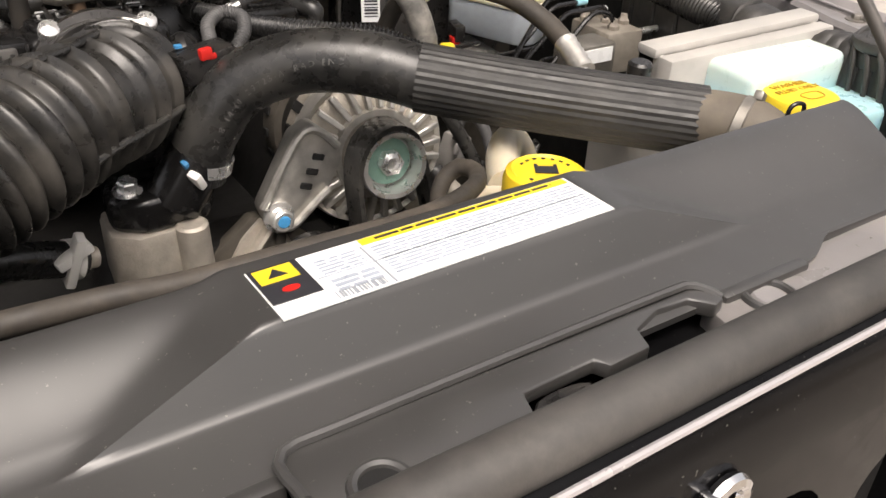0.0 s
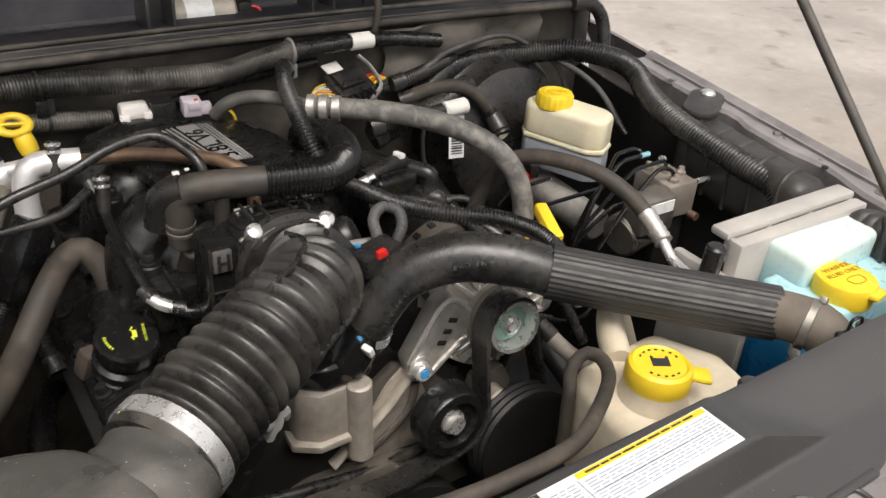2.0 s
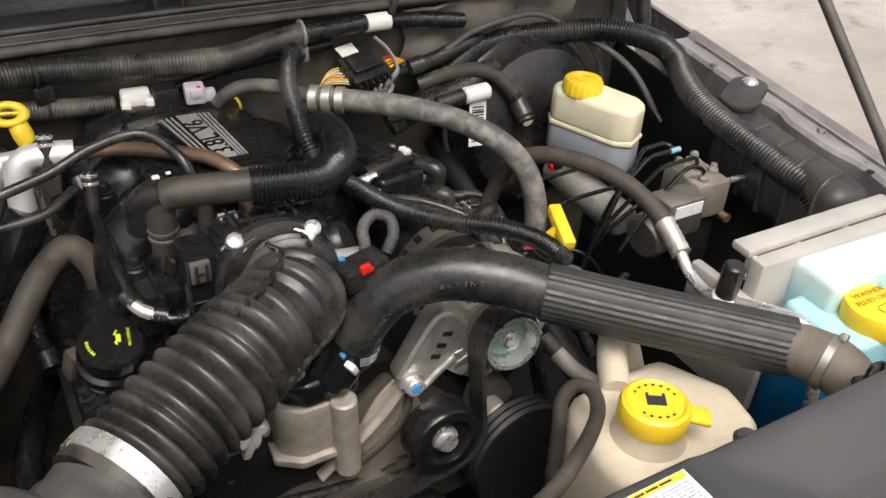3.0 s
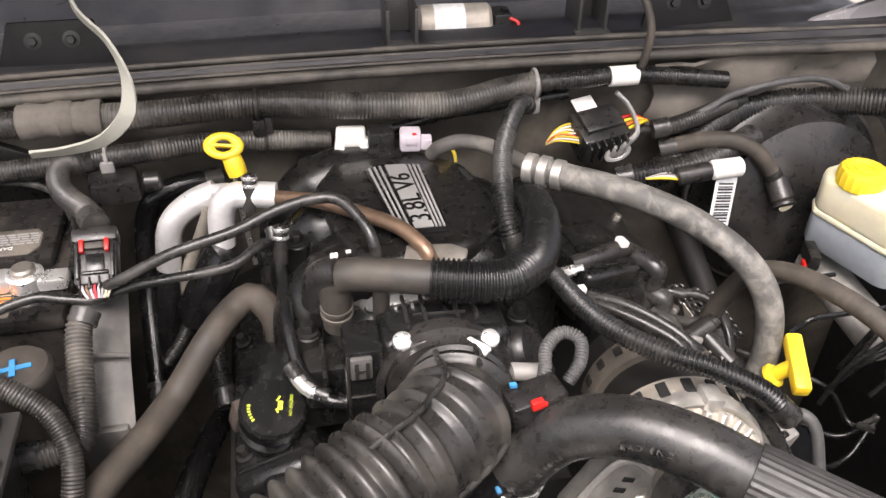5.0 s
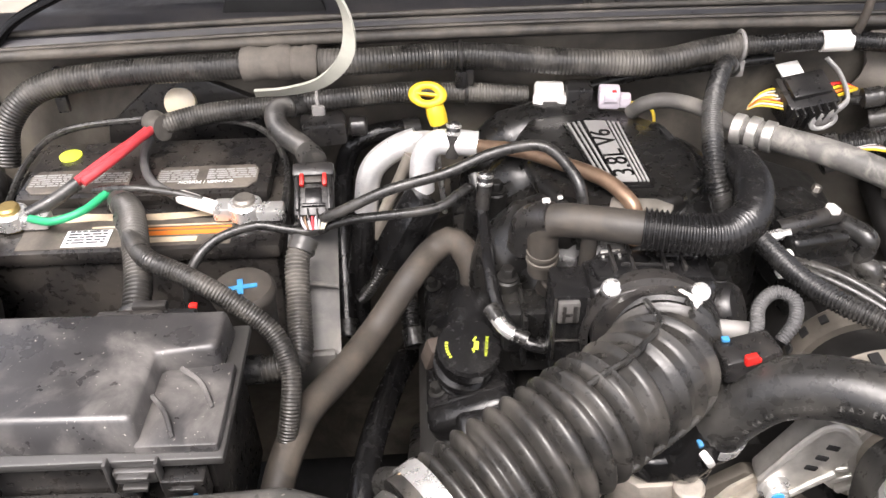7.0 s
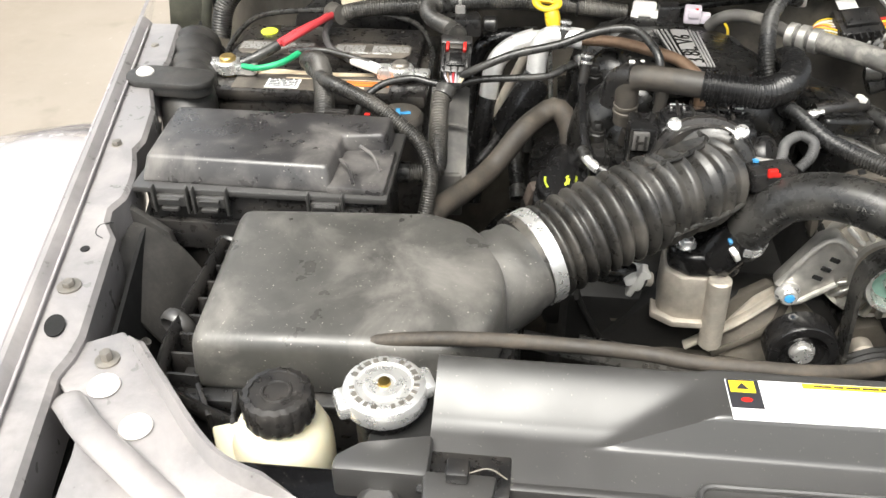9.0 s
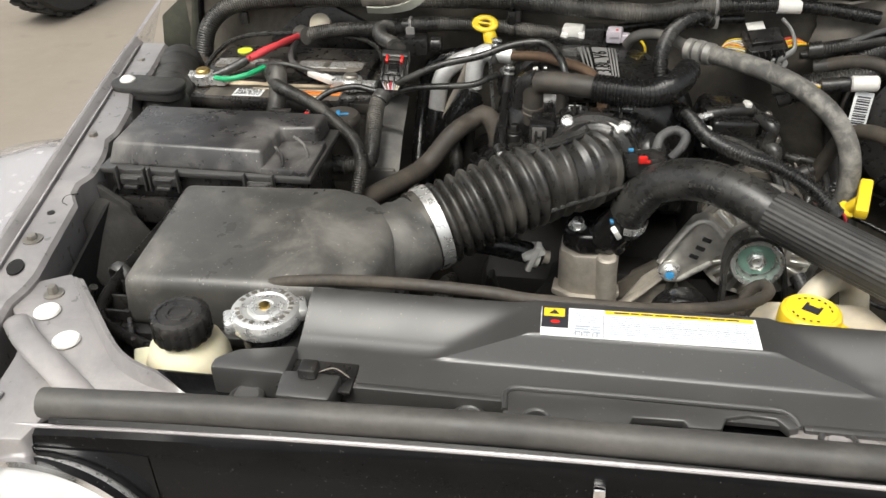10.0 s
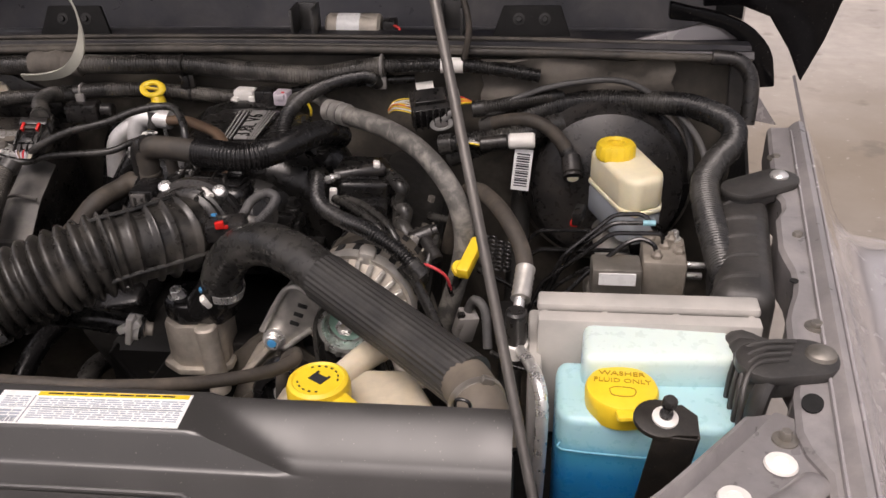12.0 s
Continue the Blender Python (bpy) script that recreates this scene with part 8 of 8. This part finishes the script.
# ---- fender top bodies and bump stops ----
def capsule(a, b, r, z0, z1, bev=0.003):
    """A flat plate with round ends from a to b."""
    a, b = Vector((*a, 0)), Vector((*b, 0))
    k = math.atan2((b - a).y, (b - a).x)
    P = []
    for i in range(13):
        t = k - math.pi / 2 + math.pi * i / 12
        P.append((b.x + r * math.cos(t), b.y + r * math.sin(t)))
    for i in range(13):
        t = k + math.pi / 2 + math.pi * i / 12
        P.append((a.x + r * math.cos(t), a.y + r * math.sin(t)))
    return prism(P, z0, z1, bev)


for s, ya, yb, r, inner, eye in ((1, 0.375, 0.585, 0.027, (0.545, 0.573), (0.589, 0.600)), (-1, 0.600, 0.765, 0.032, (-0.580, 0.604), (-0.638, 0.608))):
    f = thing("fender_bolster", "dusty black rubber bolster beside the fender rail", "bolster", (s * 0.55, (ya + yb) / 2, 1.0))
    xa = lambda y: s * (rail_x(y, s) - (0.050 if s > 0 else 0.043))
    folds = lambda u, t: r * (1.0 - 0.09 * abs(math.sin(u / 0.034 * math.pi)) ** 6 - 0.03 * math.sin(u * 90))
    if s > 0:
        ym = (ya + yb) / 2
        cx = rail_x(ym) - 0.043
        part("body", obox((cx, ym, 1.045), (0.054, yb - ya, 0.084), (0, 0, -10.5), 0.018, 5), BOLSTER, f)
        for k in range(5):
            yk = ya + 0.03 + 0.038 * k
            xk = rail_x(yk) - 0.043
            part("fold", tube([(xk - 0.0265, yk, 1.01), (xk - 0.0265, yk + 0.002, 1.060), (xk - 0.019, yk + 0.003, 1.0815), (xk - 0.004, yk + 0.004, 1.087), (xk + 0.012, yk + 0.005, 1.0865)], 0.0032, 8, 0.005), BOLSTER, f)
    else:
        part("body", tube([(xa(ya) - 0.006 * s, ya - 0.004, 1.00), (xa(ya) - 0.002 * s, ya + 0.010, 1.052), (xa((ya + yb) / 2), (ya + yb) / 2, 1.060), (xa(yb), yb - 0.012, 1.062), (xa(yb), yb + 0.010, 1.03)], r, 22, 0.004, folds, flat=0.95), BOLSTER, f)
    part("cap_plate", capsule(inner, eye, 0.022, 1.090, 1.099, 0.003), BOLSTER, f)
    part("plate_rim", capsule(inner, eye, 0.019, 1.080, 1.090, 0.002), BOLSTER, f)
    part("tab_bolt", lathe([(0.010, 0), (0.010, 0.002), (0.007, 0.005), (0.0005, 0.006)], pose(*eye, 1.099), 20), WHITE if s < 0 else STEEL, f)
cs = thing("cable_shield", "black ribbed rubber shield with a bright rivet", "shield", (0.51, 0.26, 1.03))
part("cap_plate", capsule((0.503, 0.270), (0.536, 0.276), 0.0235, 1.087, 1.097, 0.003), BOLSTER, cs)
part("plate_rim", capsule((0.503, 0.270), (0.536, 0.276), 0.0205, 1.074, 1.087, 0.002), BOLSTER, cs)
for k in range(4):
    part("ridge", tube([(0.530 - 0.004 * k, 0.293 - 0.008 * k, 1.0975), (0.505 - 0.003 * k, 0.290 - 0.009 * k, 1.0975), (0.488 - 0.001 * k, 0.284 - 0.011 * k, 1.093), (0.480, 0.276 - 0.013 * k, 1.075), (0.478, 0.27 - 0.015 * k, 1.03)], 0.0022, 8, 0.004), BOLSTER, cs)
for k in range(7):
    a = k / 6
    part("fold", tube([(0.484 + 0.008 * a, 0.318 - 0.078 * a, 0.98), (0.483 + 0.009 * a, 0.316 - 0.074 * a, 1.05), (0.489 + 0.009 * a, 0.312 - 0.062 * a, 1.082), (0.508 + 0.006 * a, 0.300 - 0.030 * a, 1.083)], 0.0075, 10, 0.006, flat=1.3), BOLSTER, cs)
part("rivet", lathe([(0.012, 0), (0.011, 0.003), (0.006, 0.006), (0.0004, 0.0065)], pose(0.545, 0.277, 1.097), 20), STEEL_D, cs)

hb = thing("hood_bump_stop", "black steel bracket with a threaded rubber bump stop", "bump stop", (0.42, 0.205, 1.03))
HM = pose(0.416, 0.190, 1.100, 12, 4, 0) @ Matrix.Diagonal((0.86, 0.86, 0.86, 1))
part("bracket", prism([(0.021 * math.cos(t) - 0.004, 0.019 * math.sin(t)) for t in [math.radians(50 + 15 * i) for i in range(18)]] + [(0.026, -0.014), (0.027, 0.006), (0.015, 0.016)], -0.0025, 0.0025, 0.001, HM), DIRTY_PAINT, hb)
part("leg", xf(box(-0.010, 0.024, -0.018, -0.0155, -0.11, 0.001, 0.001), HM), DIRTY_PAINT, hb)
part("leg", xf(box(0.0245, 0.027, -0.016, 0.006, -0.11, 0.001, 0.001), HM), DIRTY_PAINT, hb)
part("nut", lathe([(0.0105, 0.0025), (0.0105, 0.0045), (0.006, 0.0065)], HM, 24), WHITE, hb, "pale round nut")
part("stud", lathe([(0.0055, 0.004), (0.0055, 0.010), (0.0035, 0.012), (0.0035, 0.018), (0.006, 0.0195), (0.006, 0.025), (0.0045, 0.027)], HM, 20), RUBBER, hb)
hk = thing("wire_clip", "small black spring clip on the radiator cover edge", "clip", (0.275, 0.188, 1.09))
part("loop", tube([(0.271, 0.187, 1.100), (0.272, 0.186, 1.113), (0.281, 0.184, 1.113), (0.281, 0.185, 1.100), (0.271, 0.187, 1.100)], 0.0014, 8, 0.002), PLASTIC_S, hk)
part("base", obox((0.272, 0.186, 1.098), (0.018, 0.010, 0.006), (0, 0, -15), 0.002), PLASTIC, hk)

# ---- prop rod, strap, wiper motor, hinges ----
B, D = Vector((0.328, 0.114, 1.085)), Vector((-0.17, 0.44, 0.60))
pr = thing("prop_rod", "thin dusty steel hood prop rod", "prop rod", B)
part("rod", tube([B, B + D * 0.7, B + D * 1.42], 0.0038, 12, 0.05), ROD, pr)
part("pivot", cyl(B + Vector((-0.006, 0, 0.0)), B + Vector((0.008, -0.002, -0.002)), 0.0052, 14, 0.001), PLASTIC, pr)
part("bracket", tube([B + Vector((0.006, -0.002, -0.002)), B + Vector((0.016, -0.012, -0.006)), B + Vector((0.028, -0.024, -0.012))], 0.005, 10, 0.005, flat=0.6), PLASTIC, pr)


def ribbon(pts, w, t=0.0012):
    bm = bmesh.new()
    C = spline(pts, 0.008)
    rows = []
    for i, c in enumerate(C):
        tg = (C[min(i + 1, len(C) - 1)] - C[max(i - 1, 0)]).normalized()
        sd = tg.cross(Vector((0.35, 0.75, 0.55))).normalized()
        nn = tg.cross(sd)
        rows.append([bm.verts.new(c + sd * a * w / 2 + nn * b * t) for a, b in ((-1, -1), (1, -1), (1, 1), (-1, 1))])
    for p, q in zip(rows, rows[1:]):
        for k in range(4):
            bm.faces.new((p[k], p[(k + 1) % 4], q[(k + 1) % 4], q[k]))
    bm.faces.new(rows[0][::-1])
    bm.faces.new(rows[-1])
    bmesh.ops.recalc_face_normals(bm, faces=bm.faces)
    return bm


solo("hanging_strap", ribbon([(-0.352, 0.765, 1.148), (-0.320, 0.768, 1.148), (-0.288, 0.765, 1.158), (-0.265, 0.765, 1.182), (-0.262, 0.775, 1.21), (-0.275, 0.795, 1.235), (-0.300, 0.82, 1.258), (-0.305, 0.86, 1.30), (-0.30, 0.93, 1.40)], 0.013), STRAP, "grey-green webbing strap hanging from the hood", "strap")

wmo = thing("wiper_motor", "silver wiper motor lying in the cowl well", "wiper motor", (0.06, 0.97, 1.13))
part("can", cyl((0.018, 0.966, 1.160), (0.10, 0.962, 1.160), 0.021, 32, 0.004), ALU, wmo)
part("label", lathe([(0.0212, 0.018), (0.0212, 0.052)], aim((0.018, 0.966, 1.160), (1, -0.05, 0)), 32, cap=False), PAPER, wmo, "white paper label")
part("end_plug", obox((0.112, 0.962, 1.158), (0.02, 0.028, 0.03), bev=0.003), PLASTIC, wmo)
part("red_wire", tube([(0.118, 0.95, 1.168), (0.128, 0.945, 1.164), (0.126, 0.942, 1.155)], 0.002, 6, 0.003), RED, wmo)
for x, y in ((-0.006, 0.925), (0.205, 0.935)):
    solo("cowl_bracket", join(box(x - 0.017, x - 0.013, y - 0.015, y + 0.03, 1.155, 1.20, 0.001), box(x + 0.013, x + 0.017, y - 0.015, y + 0.03, 1.155, 1.20, 0.001), box(x - 0.017, x + 0.017, y + 0.026, y + 0.03, 1.155, 1.20, 0.001), box(x - 0.02, x + 0.02, y - 0.022, y + 0.03, 1.154, 1.160, 0.002)), PLASTIC_G, "grey-black channel bracket on the cowl", "bracket", "cowl brackets")
for x in (-0.352, 0.318):
    h = thing("hinge", "black steel hood hinge with two bolts", "hinge", (x, 0.94, 1.16), "hood hinges")
    part("plate", prism([(x - 0.057, -0.004), (x + 0.057, -0.004), (x + 0.04, 0.045), (x - 0.04, 0.045)], -0.004, 0.004, 0.002, pose(0, 0.925, 1.156, 72, 0, 0)), MATTE, h)
    for dx in (-0.018, 0.018):
        part("bolt", hexbolt((x + dx, 0.930, 1.182), (0, -0.95, 0.3), 0.0048, 0.006, 0.0085), DARK, h)
    part("collar", ring((x, 0.930, 1.180), (0, -0.95, 0.3), 0.0045, 0.0015, 20, 6), DARK, h)

# fuse box side latches and the black corner seal by the hinge
solo("corner_seal", tube([(0.55, 0.83, 1.16), (0.585, 0.825, 1.155), (0.60, 0.815, 1.13), (0.598, 0.80, 1.08)], 0.010, 12, 0.008), PLASTIC, "black rubber corner seal at the cowl end", "seal")

# ---- print wrapped on the radiator hose ----
def wrapped(text, size, pts, r, start, towards, material, parent):
    """Writing laid round a hose: along its run from start, on the side that faces towards."""
    cu = bpy.data.curves.new("txt", "FONT")
    cu.body, cu.size, cu.align_y = text, size, "CENTER"
    cu.resolution_u, cu.space_character = 2, 1.5
    tmp = bpy.data.objects.new("txt", cu)
    me = bpy.data.meshes.new_from_object(tmp)
    bm = bmesh.new()
    bm.from_mesh(me)
    bpy.data.objects.remove(tmp)
    bpy.data.meshes.remove(me)
    C = spline(pts, 0.001)
    for v in bm.verts:
        k = min(len(C) - 2, max(1, int((start + v.co.x) / 0.001)))
        t = (C[k + 1] - C[k - 1]).normalized()
        n = Vector(towards)
        n = (n - t * n.dot(t)).normalized()
        side = n.cross(t)
        a = v.co.y / r
        v.co = C[k] + (n * math.cos(a) + side * math.sin(a)) * (r + 0.0004)
    return part("hose_print", bm, material, parent, "pale stamped print")


wrapped("127 8 14:40  29723-A  RAD END", 0.0060, HOSE, 0.0215, 0.028, (0.05, -0.95, 0.22), FADED, rh)

# ---- alternator wiring and dark clutter between engine and fender ----
hose("alternator_lead", [(0.19, 0.47, 1.05), (0.205, 0.465, 1.035), (0.225, 0.45, 1.0), (0.25, 0.43, 0.94)], 0.006, RUBBER, "black rubber alternator charging lead", "cable", 10)
hose("coolant_line", [(0.185, 0.43, 0.985), (0.20, 0.40, 0.965), (0.215, 0.375, 0.955), (0.23, 0.35, 0.93)], 0.008, ALU, "short dirty aluminium coolant line", "pipe", 12)
tg = thing("tensioner", "dirty cast belt tensioner arm", "tensioner", (0.13, 0.44, 0.85))
part("arm", prism([(0.11, 0.88), (0.15, 0.885), (0.165, 0.92), (0.15, 0.945), (0.12, 0.935)], -0.01, 0.01, 0.004, pose(0, 0.445, 0, 90, 0, 0)), CAST_D, tg)
part("boss", cyl((0.135, 0.45, 0.915), (0.136, 0.418, 0.917), 0.012, 20, 0.002), ALU, tg)
part("boss", cyl((0.118, 0.45, 0.872), (0.118, 0.42, 0.874), 0.010, 20, 0.002), CAST_D, tg)
hs_ = thing("heat_shield", "dented bright heat shield beside the engine", "heat shield", (0.215, 0.56, 0.93))
part("plate", quads([[(0.205 + 0.012 * math.sin(k * 1.3 + j), 0.53 + 0.022 * j, 0.93 + 0.022 * k + 0.006 * math.cos(j * 2 + k)) for k in range(5)] for j in range(5)], 0.0015), ALU, hs_, sharp=70)
for i, pts in enumerate((
        [(0.262, 0.60, 0.97), (0.30, 0.575, 0.965), (0.335, 0.55, 0.955), (0.35, 0.53, 0.93), (0.36, 0.51, 0.94)],
        [(0.27, 0.57, 0.93), (0.31, 0.555, 0.915), (0.35, 0.535, 0.905), (0.38, 0.53, 0.93)],
        [(0.28, 0.53, 0.90), (0.315, 0.515, 0.89), (0.355, 0.52, 0.89), (0.39, 0.54, 0.92)])):
    hose("brake_pipe", pts, 0.0028, PLASTIC_S, "thin bent black brake pipe", "pipe", 8)
st_ = thing("steering_shaft", "black steering shaft and boot low beside the engine", "steering shaft", (0.3, 0.6, 0.8))
part("shaft", cyl((0.31, 0.86, 0.96), (0.30, 0.45, 0.82), 0.014, 16, 0.002), DARK, st_)
part("joint", obox((0.303, 0.62, 0.878), (0.04, 0.05, 0.04), (18, 0, 0), 0.006), DARK, st_)
ms = thing("grille_mesh", "black perforated heat mesh beside the engine", "mesh", (0.24, 0.60, 0.9))
bm = bmesh.new()
for i in range(7):
    for j in range(6):
        bm = join(bm, ring((0.246 + 0.0095 * j, 0.640 + 0.0105 * i + 0.005 * (j % 2), 0.965 - 0.004 * j), (0.25, -0.2, 1), 0.0048, 0.0013, 8, 4))
part("mesh", bm, PLASTIC, ms)
# low hoses and pipes under the battery side
hose("wiring_run", [(-0.25, 0.86, 0.95), (-0.235, 0.80, 0.97), (-0.225, 0.72, 0.955), (-0.215, 0.66, 0.92)], 0.009, LOOM, "black ribbed wiring run", "wiring loom", 12, corrug=0.0045)
hose("wiring_run", [(-0.285, 0.46, 0.94), (-0.30, 0.42, 0.96), (-0.32, 0.40, 0.93)], 0.010, LOOM, "corrugated wiring beside the air box", "wiring loom", 12, corrug=0.0045)
bk = thing("pipe_bracket", "rusty brown bracket beside the heater hoses", "bracket", (-0.20, 0.60, 0.95))
part("plate", obox((-0.195, 0.605, 0.965), (0.022, 0.018, 0.03), (15, 10, 20), 0.004), mat("rusty_brown", (0.045, 0.032, 0.026), 0.7, dust=0.4, scale=60), bk)
# inner splash panel by the air box
sp = thing("splash_panel", "black plastic splash panel beside the air box", "panel", (-0.50, 0.32, 0.95))
part("panel", prism([(-0.571, 1.076), (-0.536, 1.048), (-0.529, 1.008), (-0.545, 0.93), (-0.60, 0.93), (-0.583, 1.052)], -0.004, 0.004, 0.002, pose(0, 0.385, 0, 90, 0, 0)), BOLSTER, sp)
part("rivet", lathe([(0.004, 0), (0.003, 0.002), (0.0003, 0.0025)], aim((-0.551, 0.381, 1.044), (0, -1, 0.2)), 14), STEEL_D, sp)
part("flap", quads([[(-0.572 + 0.012 * v + 0.058 * u, 0.385 - 0.10 * v, 1.060 - 0.055 * u * u - 0.012 * v - 0.02 * u * v) for u in [k / 8 for k in range(9)]] for v in [k / 8 for k in range(9)]], 0.003), BOLSTER, sp, "curved dusty black flap", 60)
part("tab", ring((-0.475, 0.372, 1.04), (0.2, 1, 0.1), 0.014, 0.003, 24, 6), PLASTIC, sp)
for y in (0.235, 0.40):
    hose("edge_clip", [(-0.50, y, 1.05), (-0.508, y, 1.035), (-0.506, y, 1.01)], 0.0035, PLASTIC, "small black spring clip", "clip", 8)

hose("vacuum_line", [(0.255, 0.818, 1.085), (0.262, 0.815, 1.094), (0.303, 0.819, 1.107), (0.342, 0.833, 1.116), (0.40, 0.834, 1.126), (0.445, 0.834, 1.124), (0.488, 0.831, 1.102), (0.515, 0.814, 1.084), (0.53, 0.80, 1.05), (0.535, 0.79, 1.0)], 0.0040, RUBBER_G, "thin grey vacuum line arching along the firewall", "hose", 10)
